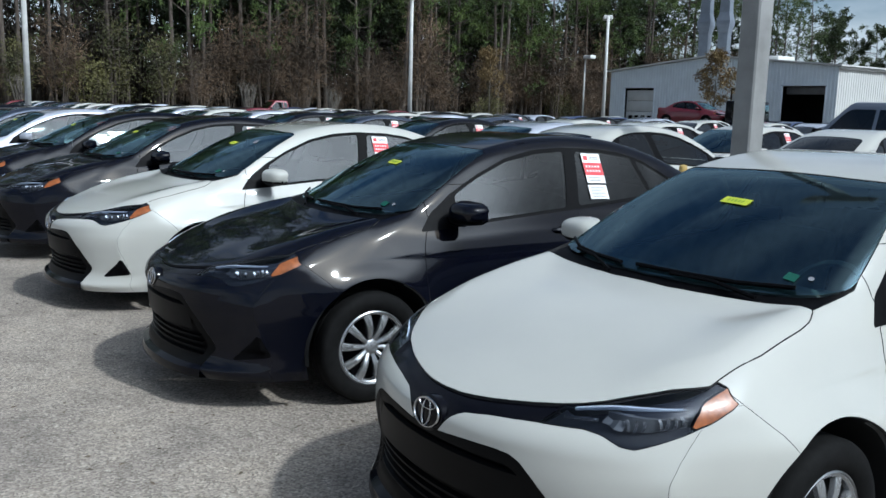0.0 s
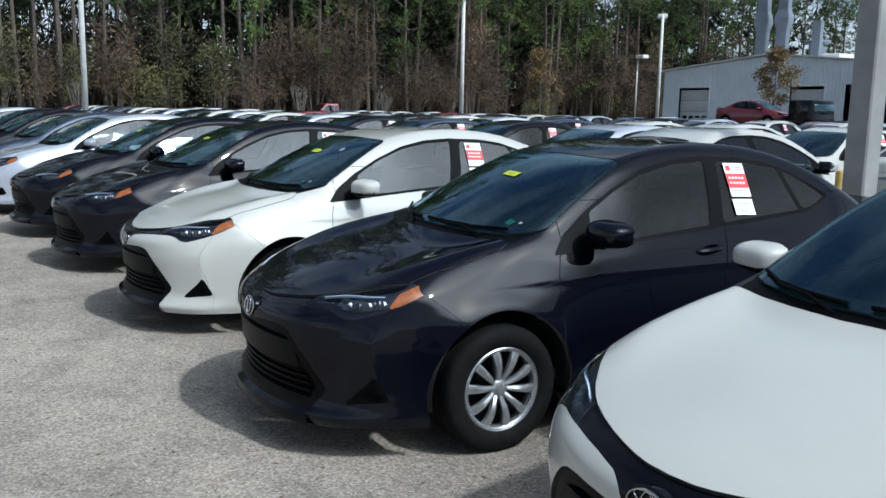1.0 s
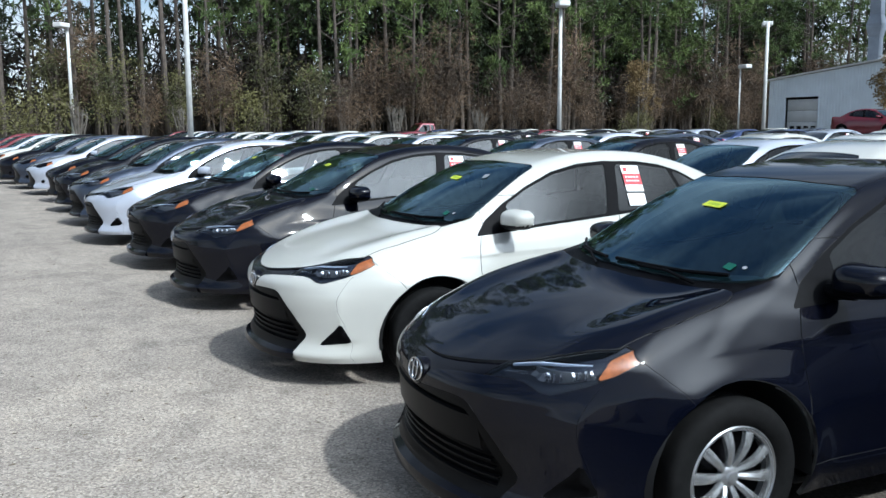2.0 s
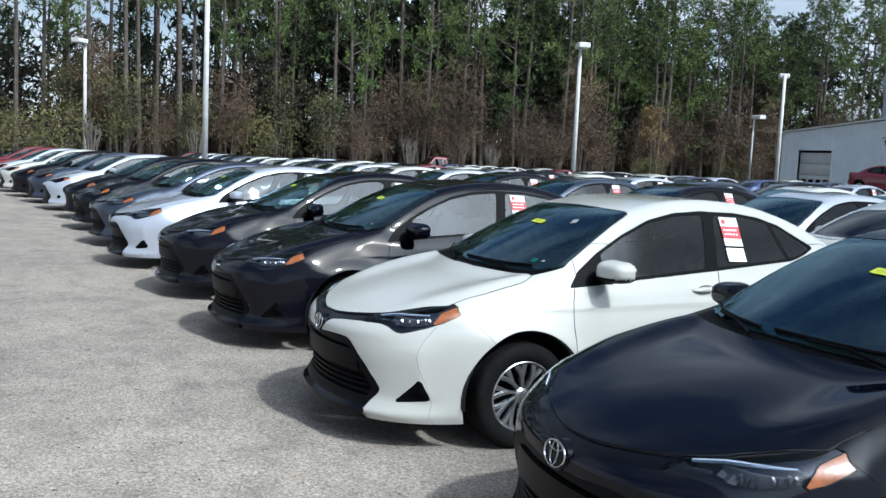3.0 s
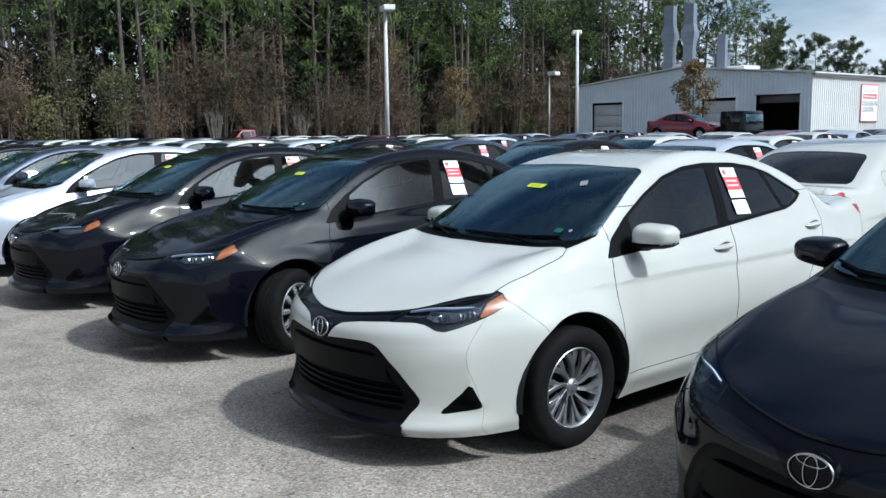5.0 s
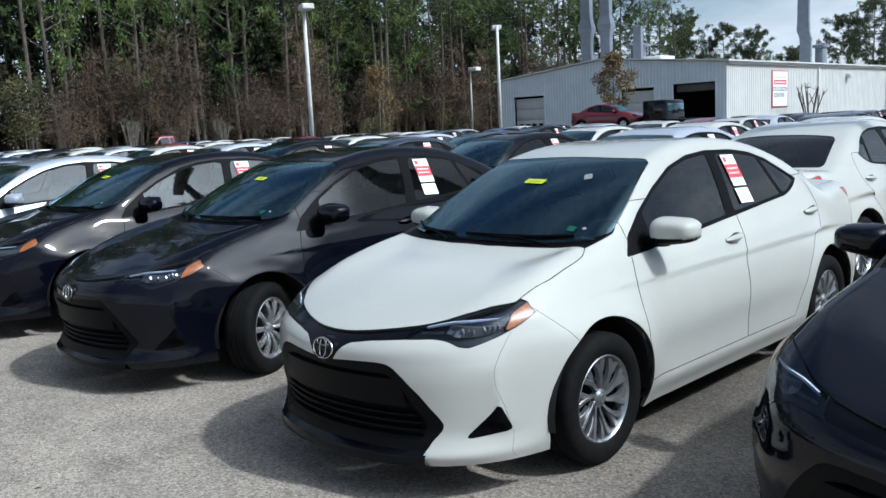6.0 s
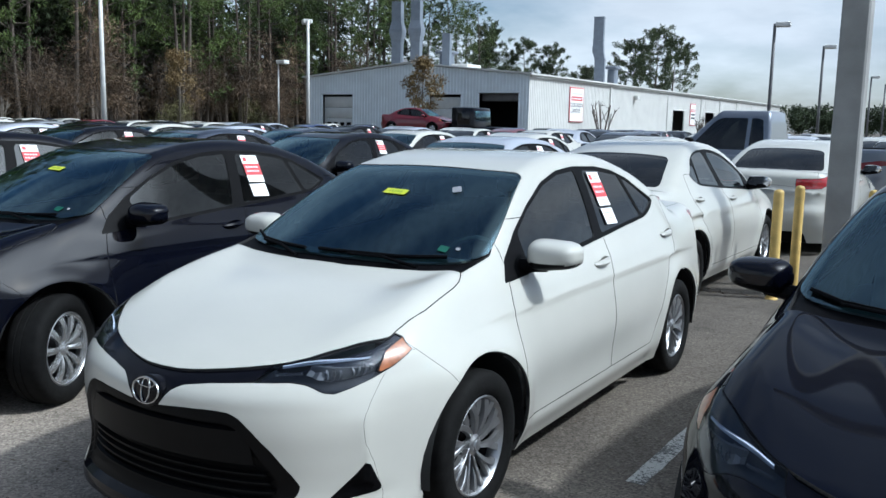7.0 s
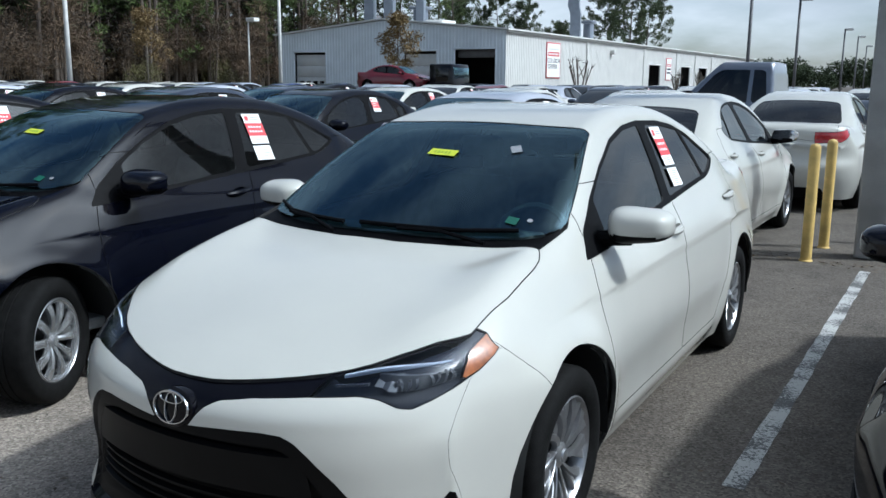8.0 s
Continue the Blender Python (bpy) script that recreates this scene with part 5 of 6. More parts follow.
def street_lamp(x, y, high, dark=False, turn=0.0, wide=0.115):
    thing = tagged(new("street_lamp"), "dark slim lot lamp with a box head" if dark else "pale slim lot lamp with a box head", "street lamp", "lot lamps")
    thing.location = (x, y, 0)
    thing.rotation_euler = (0, 0, radians(turn))
    bm = bmesh.new()
    tube(bm, [(0, 0, 0), (0, 0, high * 0.5), (0, 0, high)], wide, 12, wide * 0.72)
    part("pole", bm, LAMP_DARK if dark else LAMP_GREY, thing)
    bm = bmesh.new()
    box(bm, (-0.05, -0.05, high - 0.12), (0.5, 0.05, high - 0.04), 0.01)
    part("arm", bm, LAMP_DARK if dark else LAMP_GREY, thing)
    bm = bmesh.new()
    box(bm, (0.05, -0.36, high - 0.22), (1.05, 0.36, high + 0.10), 0.04)
    head = sharp(part("lamp_head", bm, LAMP_HEAD, thing))
    bm = bmesh.new()
    box(bm, (0.12, -0.30, high - 0.235), (0.98, 0.30, high - 0.222))
    part("lens", bm, LAMP_GREY, head)
    return thing


def bollard(x, y, high=1.08):
    thing = tagged(new("bollard"), "yellow painted steel pipe bollard with a domed top", "bollard", "bollards round the pole")
    thing.location = (x, y, 0)
    bm = bmesh.new()
    r = 0.049
    lathe(bm, [(r, 0), (r, high - 0.05), (r * 0.93, high - 0.026), (r * 0.7, high - 0.009), (0.0005, high)], 24)
    part("pipe", bm, YELLOW, thing)
    bm = bmesh.new()
    lathe(bm, [(r + 0.012, 0.0), (r + 0.010, 0.010), (r - 0.001, 0.016)], 20)
    part("footing", bm, YELLOW, thing)


square_pole(-5.96, 8.93, 0.25, 9.0)
for x, y in ((-6.45, 8.45), (-6.41, 9.25), (-5.70, 9.15), (-5.65, 9.9)):
    bollard(x, y)
street_lamp(-47.0, 8.0, 11.2, turn=-45, wide=0.15)
street_lamp(-48.3, 31.1, 9.2, turn=-20, wide=0.15)
street_lamp(-50.9, 51.3, 9.3, turn=140, wide=0.15)
street_lamp(-72.0, 3.7, 9.2, turn=-45, wide=0.15)
street_lamp(-61.6, 59.2, 6.95, turn=0, wide=0.09)
for x, y in ((-19.4, 65.0), (-19.3, 83.5), (-21.3, 131.0), (-21.9, 152.0), (-24.2, 188.0)):
    street_lamp(x, y, 9.1, True, 10, 0.14)


def parking_line(x, y0, y1):
    rng = random.Random(int(x * 100))
    bm = bmesh.new()
    n = 40
    rows = []
    for i in range(n + 1):
        y = y0 + (y1 - y0) * i / n
        rows.append((bm.verts.new((x - 0.040 - rng.uniform(0, 0.008), y, 0.004)), bm.verts.new((x + 0.040 + rng.uniform(0, 0.008), y, 0.004))))
    for a, b in zip(rows, rows[1:]):
        bm.faces.new((a[0], a[1], b[1], b[0]))
    tagged(part("parking_line", bm, LINE), "worn white painted bay line", "line", kind="structure")


for k in range(-1, 5):
    parking_line(-5.93 - 2.62 * k, 3.38, 8.22)


# ---- the workshop ----
SIDING = material("white_metal_siding", (0.60, 0.60, 0.575), 0.5, spread=0.05, scale=0.8, bump=0.02, bump_scale=8)
SIDING_BLUE = material("pale_blue_siding", (0.70, 0.76, 0.80), 0.5, spread=0.06, scale=0.8, bump=0.02, bump_scale=8)
ROOFING = material("pale_metal_roof", (0.60, 0.60, 0.58), 0.5, spread=0.1, scale=0.7)
DOOR_WHITE = material("sectional_door", (0.60, 0.61, 0.60), 0.55, spread=0.06, scale=2.0)
DARK_ROOM = material("workshop_inside", (0.03, 0.03, 0.032), 0.9, spread=0.3, scale=1.0)
SIGN_WHITE = material("sign_white", (0.78, 0.78, 0.76), 0.5, spread=0.03)
SIGN_RED = material("sign_red", (0.55, 0.05, 0.06), 0.5, spread=0.05)
SIGN_INK = material("sign_ink", (0.05, 0.05, 0.06), 0.6)
X0, X1, Y0, Y1, EAVE, RIDGE = -58.85, -36.1, 60.0, 146.0, 5.5, 6.5


def ribbed(bm, start, along, out, length, foot, top, openings, pitch=0.305):
    """A wall of vertical ribs: foot and top give heights along it; openings are (from, to, sill, head)."""
    along, out, start = Vector(along), Vector(out), Vector(start)
    xs, u = [], 0.0
    while u < length - 1e-6:
        xs += [(u, 0.0), (u + pitch * 0.60, 0.0), (u + pitch * 0.70, 0.035), (u + pitch * 0.90, 0.035)]
        u += pitch
    xs.append((length, 0.0))
    cuts = sorted({c for o in openings for c in o[:2]})
    for c in cuts:
        for e in (-0.001, 0.001):
            xs.append((c + e, 0.0))
    xs = sorted(x for x in xs if 0 <= x[0] <= length)
    for (a, da), (b, db) in zip(xs, xs[1:]):
        mid = (a + b) / 2
        spans = [(foot, None)]
        for o in openings:
            if o[0] < mid < o[1]:
                spans = ([(foot, o[2])] if o[2] > foot + 0.05 else []) + [(o[3], None)]
        for lo, hi in spans:
            pts = [start + along * a + out * da + Vector((0, 0, lo)), start + along * b + out * db + Vector((0, 0, lo)),
                   start + along * b + out * db + Vector((0, 0, top(b) if hi is None else hi)), start + along * a + out * da + Vector((0, 0, top(a) if hi is None else hi))]
            bm.faces.new([bm.verts.new(p) for p in pts])


def letters(text, size, mat, parent, m, name="lettering"):
    cv = bpy.data.curves.new(name, "FONT")
    cv.body, cv.size, cv.align_x, cv.extrude = text, size, "CENTER", 0.004
    ob = bpy.data.objects.new(name, cv)
    scene.collection.objects.link(ob)
    me = bpy.data.meshes.new_from_object(ob.evaluated_get(bpy.context.evaluated_depsgraph_get()))
    bpy.data.objects.remove(ob)
    me.name = name
    me.materials.clear()
    me.materials.append(mat)
    out = new(name, me)
    out.parent, out.matrix_local = parent, m
    return out


def workshop():
    house = tagged(new("workshop"), "long low metal workshop with pale ribbed siding and roof stacks", "building")
    mid = (X0 + X1) / 2

    def gable(u):
        x = X0 + u
        return EAVE + (RIDGE - EAVE) * (1 - abs(x - mid) / (X1 - mid))
    bays = [(-57.0, -53.5, 4.0), (-45.4, -42.3, 4.0), (-40.6, -37.0, 4.1)]
    bm = bmesh.new()
    ribbed(bm, (X0, Y0, 0), (1, 0, 0), (0, -1, 0), X1 - X0, 0.0, gable, [(a - X0, b - X0, 0.0, h) for a, b, h in bays])
    part("front_wall", bm, SIDING_BLUE, house, "pale blue ribbed gable wall", smooth=False)
    side_bays = [(94.0, 98.0, 3.6), (106.0, 110.0, 3.6), (114.0, 118.0, 3.6), (122.0, 126.0, 3.6), (130.0, 134.0, 3.6), (138.0, 142.0, 3.6)]
    bm = bmesh.new()
    ribbed(bm, (X1, Y0, 0), (0, 1, 0), (1, 0, 0), Y1 - Y0, 0.0, lambda u: EAVE, [(a - Y0, b - Y0, 0.0, h) for a, b, h in side_bays])
    part("side_wall", bm, SIDING, house, "white ribbed long wall", smooth=False)
    bm = bmesh.new()
    box(bm, (X0 + 0.02, Y0 + 9.0, 0.01), (X1 - 0.02, Y0 + 9.2, EAVE - 0.2))
    box(bm, (X0, Y0 + 0.05, 0.01), (X0 + 0.2, Y1, EAVE - 0.05))
    box(bm, (X0, Y1 - 0.2, 0.01), (X1, Y1, EAVE - 0.05))
    box(bm, (X1 - 9.0, Y0 + 9.0, 0.01), (X1 - 8.8, Y1, EAVE - 0.2))
    part("inner_wall", bm, DARK_ROOM, house, smooth=False)
    bm = bmesh.new()
    o = 0.35
    rows = [(X0 - o, EAVE - 0.03), (mid, RIDGE + 0.03), (X1 + o, EAVE - 0.03)]
    vs = [[bm.verts.new((x, y, z + dz)) for x, z in rows for dz in (0.02, 0.14)] for y in (Y0 - 0.3, Y1 + 0.3)]
    a, b = vs
    for i, j in ((1, 3), (3, 5)):
        bm.faces.new((a[i], a[j], b[j], b[i]))
    for i, j in ((0, 2), (2, 4)):
        bm.faces.new((a[j], a[i], b[i], b[j]))
        bm.faces.new((a[i], a[j], a[j + 1], a[i + 1]))
        bm.faces.new((b[j], b[i], b[i + 1], b[j + 1]))
    bm.faces.new((a[0], a[1], b[1], b[0]))
    bm.faces.new((a[5], a[4], b[4], b[5]))
    part("roof", bm, ROOFING, house, smooth=False)
    bm = bmesh.new()
    box(bm, (X1 + 0.05, Y0 - 0.05, EAVE - 0.20), (X1 + 0.20, Y1, EAVE - 0.03), 0.02)
    part("gutter", bm, SIDING, house)
    for y in (76.0, 92.0, 104.0, 112.0, 120.0, 128.0, 136.0):
        bm = bmesh.new()
        box(bm, (X1 + 0.04, y, 0.05), (X1 + 0.14, y + 0.12, EAVE - 0.1), 0.015)
        part("downpipe", bm, SIDING, house)
    bm = bmesh.new()
    box(bm, (X1 + 0.05, 82.0, 4.35), (X1 + 0.45, 82.5, 4.75), 0.03)
    part("wall_lamp", bm, LAMP_GREY, house)
    for k, (x0, x1, h) in enumerate(bays):
        bm = bmesh.new()
        for lo, hi in (((x0 - 0.12, Y0 - 0.05, 0), (x0, Y0 + 0.12, h)), ((x1, Y0 - 0.05, 0), (x1 + 0.12, Y0 + 0.12, h)), ((x0 - 0.12, Y0 - 0.05, h), (x1 + 0.12, Y0 + 0.12, h + 0.14))):
            box(bm, lo, hi, 0.01)
        frame_part = part("door_frame", bm, SIDING_BLUE, house)
        if k < 2:
            top = 3.82 if k == 0 else 3.78
            for i in range(4):
                bm = bmesh.new()
                z0 = 0.02 + top / 4 * i
                box(bm, (x0 + 0.02, Y0 + 0.28, z0), (x1 - 0.02, Y0 + 0.33, z0 + top / 4 - 0.02), 0.012)
                panel = part("door_panel", bm, DOOR_WHITE, house)
                if i == 1:
                    for w in range(4):
                        bm = bmesh.new()
                        wx = x0 + 0.35 + w * (x1 - x0 - 0.5) / 4
                        box(bm, (wx, Y0 + 0.26, z0 + 0.2), (wx + 0.5, Y0 + 0.279, z0 + 0.6), 0.008)
                        part("door_window", bm, GLOSS_TRIM, panel)
        else:
            bm = bmesh.new()
            box(bm, (x0, Y0 + 0.5, h - 0.62), (x1, Y0 + 0.9, h - 0.02), 0.06)
            # the dark grey puts the bay's shadow into the door's colour
            part("rolled_door", bm, LAMP_DARK, house, "rolled-up steel door, shadow in its colour")
    for y0, y1, h in side_bays:
        bm = bmesh.new()
        for lo, hi in (((X1 - 0.12, y0 - 0.14, 0), (X1 + 0.06, y0, h)), ((X1 - 0.12, y1, 0), (X1 + 0.06, y1 + 0.14, h)), ((X1 - 0.12, y0 - 0.14, h), (X1 + 0.06, y1 + 0.14, h + 0.16))):
            box(bm, lo, hi, 0.01)
        part("door_frame", bm, SIDING, house)
    # signs
    for y0, y1, z0, z1, words in ((67.2, 70.0, 1.98, 4.9, True), (100.0, 102.0, 2.0, 4.5, False)):
        bm = bmesh.new()
        box(bm, (X1 + 0.05, y0, z0), (X1 + 0.10, y1, z1), 0.01)
        board = part("sign_board", bm, SIGN_RED, house, "white sign with a red border and black words")
        bm = bmesh.new()
        box(bm, (X1 + 0.10, y0 + 0.08, z0 + 0.08), (X1 + 0.108, y1 - 0.08, z1 - 0.08))
        part("sign_face", bm, SIGN_WHITE, board, smooth=False)
        high = z1 - z0
        bm = bmesh.new()
        box(bm, (X1 + 0.108, y0 + 0.30, z0 + high * 0.62), (X1 + 0.114, y1 - 0.30, z0 + high * 0.74))
        part("red_bar", bm, SIGN_RED, board, smooth=False)
        bm = bmesh.new()
        for i in range(7):
            w = (y1 - y0 - 0.9) / 7
            box(bm, (X1 + 0.114, y0 + 0.45 + w * i, z0 + high * 0.655), (X1 + 0.118, y0 + 0.45 + w * i + w * 0.7, z0 + high * 0.705))
        part("white_marks", bm, SIGN_WHITE, board, smooth=False)
        bm = bmesh.new()
        box(bm, (X1 + 0.108, y0 + 0.4, z0 + high * 0.80), (X1 + 0.112, y1 - 0.4, z0 + high * 0.83))
        part("grey_bar", bm, LAMP_GREY, board, smooth=False)
        face = Matrix(((0, 0, 1, 0), (1, 0, 0, 0), (0, 1, 0, 0), (0, 0, 0, 1)))
        if words:
            letters("COLLISION", 0.50, SIGN_INK, board, Matrix.Translation((X1 + 0.112, (y0 + y1) / 2, z0 + 1.28)) @ face)
            letters("CENTER", 0.50, SIGN_INK, board, Matrix.Translation((X1 + 0.112, (y0 + y1) / 2 - 0.22, z0 + 0.80)) @ face)
        else:
            bm = bmesh.new()
            for i in range(2):
                box(bm, (X1 + 0.108, y0 + 0.3, z0 + 0.75 + 0.4 * i), (X1 + 0.112, y1 - 0.3, z0 + 0.95 + 0.4 * i))
            part("dark_marks", bm, SIGN_INK, board, smooth=False)
    # roof stacks of folded galvanised duct
    def stack(x, y, base, top, r, bulge=None, turn=16.0, shift=0.0):
        """A square duct with folded seams; over its waist it swells to a broad damper box, or steps aside by shift."""
        bm = bmesh.new()
        prof = [(r, base, 0.0)]

        def seam(z, off=0.0):
            return [(r, z - 0.05, off), (r * 1.07, z - 0.05, off), (r * 1.07, z + 0.05, off), (r, z + 0.05, off)]
        if bulge:
            b0, b1 = bulge
            prof += seam(base + 0.45 * (b0 - base)) + seam(b0 - 0.06)
            prof += [(r * (1.42 if shift == 0 else 1.1), b0 + (b1 - b0) * 0.42, shift), (r * (1.42 if shift == 0 else 1.1), b0 + (b1 - b0) * 0.58, shift), (r, b1, shift)] + seam(b1 + 0.1, shift)
        prof += [(r, top - 0.08, shift), (r * 1.08, top - 0.08, shift), (r * 1.08, top, shift), (r * 0.9, top, shift), (r * 0.9, top - 0.4, shift)]
        rings = [[bm.verts.new((r1 * math.cos(math.tau * k / 4 + math.pi / 4) + off, r1 * math.sin(math.tau * k / 4 + math.pi / 4), z)) for k in range(4)] for r1, z, off in prof]
        for one, two in zip(rings, rings[1:]):
            for k in range(4):
                bm.faces.new((one[k], one[(k + 1) % 4], two[(k + 1) % 4], two[k]))
        ob = part("chimney", bm, GALV, house, "galvanised sheet metal stack", smooth=False)
        ob.location, ob.rotation_euler = (x, y, 0), (0, 0, radians(turn))
        return ob
    s = 66.0
    stack(-52.2, s - 1.2, 6.0, 12.4, 0.60, (8.9, 10.7))
    stack(-50.1, s - 1.2, 6.0, 12.4, 0.60, (8.9, 10.7))
    stack(-47.75, s + 0.2, 6.2, 9.6, 0.50)
    stack(-40.45, 83.6, 5.6, 12.6, 0.70, (8.4, 10.2), 16.0, -0.22)
    bm = bmesh.new()
    box(bm, (-50.0, s + 0.6, 6.2), (-45.8, s + 3.0, 6.95), 0.05)
    part("roof_curb", bm, ROOFING, house)
    bm = bmesh.new()
    box(bm, (-48.9, s + 0.7, 6.8), (-47.9, s + 1.7, 7.9), 0.05)
    box(bm, (-49.2, s + 0.4, 7.9), (-47.6, s + 2.0, 8.15), 0.06)
    part("roof_vent", bm, GALV, house)
    bm = bmesh.new()
    box(bm, (-40.6, 86.0, 5.5), (-39.8, 87.0, 7.6), 0.05)
    box(bm, (-40.8, 85.8, 7.6), (-39.6, 87.2, 7.9), 0.08)
    part("roof_vent", bm, GALV, house)
    bm = bmesh.new()
    box(bm, (-53.6, s, 6.2), (-52.6, s + 1.0, 7.5), 0.04)
    part("roof_fan", bm, LAMP_DARK, house)


workshop()


# ---- pickup across the lane, tow truck before the workshop ----
def pickup_solid(x, y, z):
    x = np.abs(x)
    wide = 0.975 - 0.03 * (z - 0.7) ** 2 - 0.10 * step(0.5, 0.0, y) - 0.05 * step(5.5, 5.8, y)
    hood = 1.10 + 0.05 * step(0.0, 1.5, y) - 0.04 * x**2
    bed = step(3.55, 3.6, y)
    deck = hood * (1 - bed) + 1.30 * bed
    low = smax(smax(x - wide, z - deck, 0.06), smax(0.02 + 0.12 * x**2 - y, y - 5.80, 0.04), 0.05)
    cab_top = 1.945 - 0.03 * x**2
    screen = (y - 1.62 - 0.12 * x**2) * 0.95 + 1.13
    side = 0.90 - 0.30 * (z - 1.15)
    cab = smax(smax(x - side, z - cab_top, 0.08), smax(z - screen, (y - 3.52) + 0.10 * (z - 1.2), 0.03), 0.06)
    return smin(low, np.maximum(cab, 0.9 - z), 0.03)


def pickup(colour, label, flash):
    pts, quads = shell(pickup_solid, (0.5, 0.7, 5.0, 0.42, 0.75), (1.05, -0.06, 5.9, 0.42, 2.05), (12, 78, 34))
    s = Skin(pickup_solid, pts, quads)
    for hub in (0.95, 4.55):
        s.cut(lambda p, hub=hub: np.where(p[:, 0] > 0.5, np.hypot(p[:, 1] - hub, p[:, 2] - 0.40) - 0.47, 0.5), "void")
    s.cut(on_side(poly((1.98, 1.22), (3.05, 1.22), (3.05, 1.80), (2.56, 1.80), (2.42, 1.72)), 0.6), "door_glass")
    s.cut(on_side(poly((3.12, 1.22), (3.40, 1.24), (3.33, 1.79), (3.12, 1.80)), 0.6), "rear_glass")
    s.cut(on_top(poly((-0.2, 1.70), (0.70, 1.80), (0.62, 2.40), (-0.2, 2.34)), 1.17), "screen")
    s.cut(on_side(poly((3.68, 1.22), (4.05, 1.22), (4.75, 1.02), (5.45, 1.12), (5.6, 1.06), (4.8, 0.88), (4.35, 0.90)), 0.8), "graphic")
    s.cut(lambda p: np.where(p[:, 1] > 5.55, poly((0.76, 0.90), (1.1, 0.90), (1.1, 1.20), (0.76, 1.20))(p[:, 0], p[:, 2]), 0.5), "tail_lamp")
    s.cut(on_top(poly((-0.2, 3.66), (0.84, 3.66), (0.84, 5.68), (-0.2, 5.68)), 1.2), "bed_floor")
    s.finish()
    car = tagged(new("pickup_truck"), label, "pickup truck")

    def panel(name, tags, mat, side=0, push=None, flange=0.0):
        return attach(name, skin_mesh(name, s.take(tags, side, 0.0, flange, push), mat), car)
    panel("body", ("body",) if flash else ("body", "graphic"), PAINT[colour], flange=0.02)
    panel("windscreen", ("screen",), GLASS_SIDE)
    panel("bed_floor", ("bed_floor",), BLACK_TRIM, push=lambda p: np.full(len(p), -0.42))
    for side in (1, -1):
        panel("door_glass", ("door_glass",), GLASS_SIDE, side)
        panel("rear_glass", ("rear_glass",), GLASS_SIDE, side)
        if flash:
            panel("red_flash", ("graphic",), PAINT["red"], side)
        panel("tail_lamp", ("tail_lamp",), RED_LENS, side)
        for hub in (0.95, 4.55):
            w = new("wheel")
            w.parent, w.matrix_local = car, pose(side * 0.83, hub, 0.40, 0, 0, 0 if side > 0 else 180) @ Matrix.Diagonal((1.25, 1.26, 1.26, 1))
            attach("tyre", cached(("tyre", 28), lambda: tyre_mesh(28)), w)
            attach("wheel_cover", cached(("cover", "broad"), lambda: cover_mesh("broad")), w)
        bm = bmesh.new()
        box(bm, (side * 1.0 - 0.10, 1.95, 1.18), (side * 1.0 + 0.10, 2.10, 1.42), 0.04, seg=2)
        part("side_mirror", bm, BLACK_TRIM, car)
    bm = bmesh.new()
    box(bm, (-0.80, 0.2, 0.42), (0.80, 5.6, 0.60), 0.02)
    box(bm, (-0.66, 3.1, 0.8), (0.66, 3.4, 1.65), 0.06)
    box(bm, (-0.66, 1.9, 0.8), (0.66, 2.1, 1.15), 0.06)
    part("chassis", bm, GAP, car)
    bm = bmesh.new()
    box(bm, (-0.9, 5.78, 0.50), (0.9, 5.90, 0.68), 0.03)
    part("rear_bumper", bm, CHROME, car)
    return car


pickup("steel", "grey crew pickup with a red flash on its bed", True).matrix_world = pose(-11.9, 17.5, 0, 0, 0, -90) @ Matrix.Diagonal((1.0, 1.0, 1.035, 1))


def tow_truck(x, y):
    thing = tagged(new("tow_truck"), "black flatbed tow truck with a red car on it", "truck")
    bm = bmesh.new()
    box(bm, (-3.4, -1.15, 0.86), (2.3, 1.15, 1.02), 0.02)
    part("deck", bm, GALV, thing)
    for yy in (-0.45, 0.45):
        bm = bmesh.new()
        box(bm, (-3.2, yy - 0.06, 0.55), (4.2, yy + 0.06, 0.84), 0.01)
        part("rail", bm, BLACK_TRIM, thing)
    bm = bmesh.new()
    made = box(bm, (2.45, -1.1, 0.62), (4.0, 1.1, 2.55), 0.10, seg=2)
    for v in bm.verts:
        if v.co.z > 1.6 and v.co.x > 3.2:
            v.co.x -= 0.16
    box(bm, (3.9, -1.0, 0.55), (5.1, 1.0, 1.50), 0.10, seg=2)
    cab = part("cab", bm, PAINT["black"], thing)
    sharp(cab)
    bm = bmesh.new()
    box(bm, (3.86, -0.95, 1.62), (3.90, 0.95, 2.36), 0.015)
    part("windscreen", bm, GLASS_FRONT, cab)
    for yy in (-1.115, 1.085):
        bm = bmesh.new()
        box(bm, (2.85, yy, 1.62), (3.62, yy + 0.03, 2.32), 0.012)
        part("door_glass", bm, GLASS_SIDE, cab)
    for px in (-2.0, -1.1, 4.2):
        for side in (1, -1):
            w = new("wheel")
            w.parent, w.matrix_local = thing, pose(px, side * 0.98, 0.45, 0, 0, 90 * side) @ Matrix.Diagonal((1.3, 1.42, 1.42, 1))
            attach("tyre", cached(("tyre", 28), lambda: tyre_mesh(28)), w)
            attach("wheel_cover", cached(("cover", "broad"), lambda: cover_mesh("broad")), w)
    thing.matrix_world = pose(x, y, 0, 0, 0, 5)


tow_truck(-33.4, 41.6)
car = sedan_car("red", "far", "broad", "dark red sedan carried on the tow truck's deck", stickers=False)
car.matrix_world = pose(-33.4, 41.6, 0, 0, 0, 5) @ pose(2.1, 0, 1.025, 0, 0, 90)


pickup("red", "bright red pickup with a dark bed by the wood's edge", False).matrix_world = pose(-58.4, 23.3, 0)


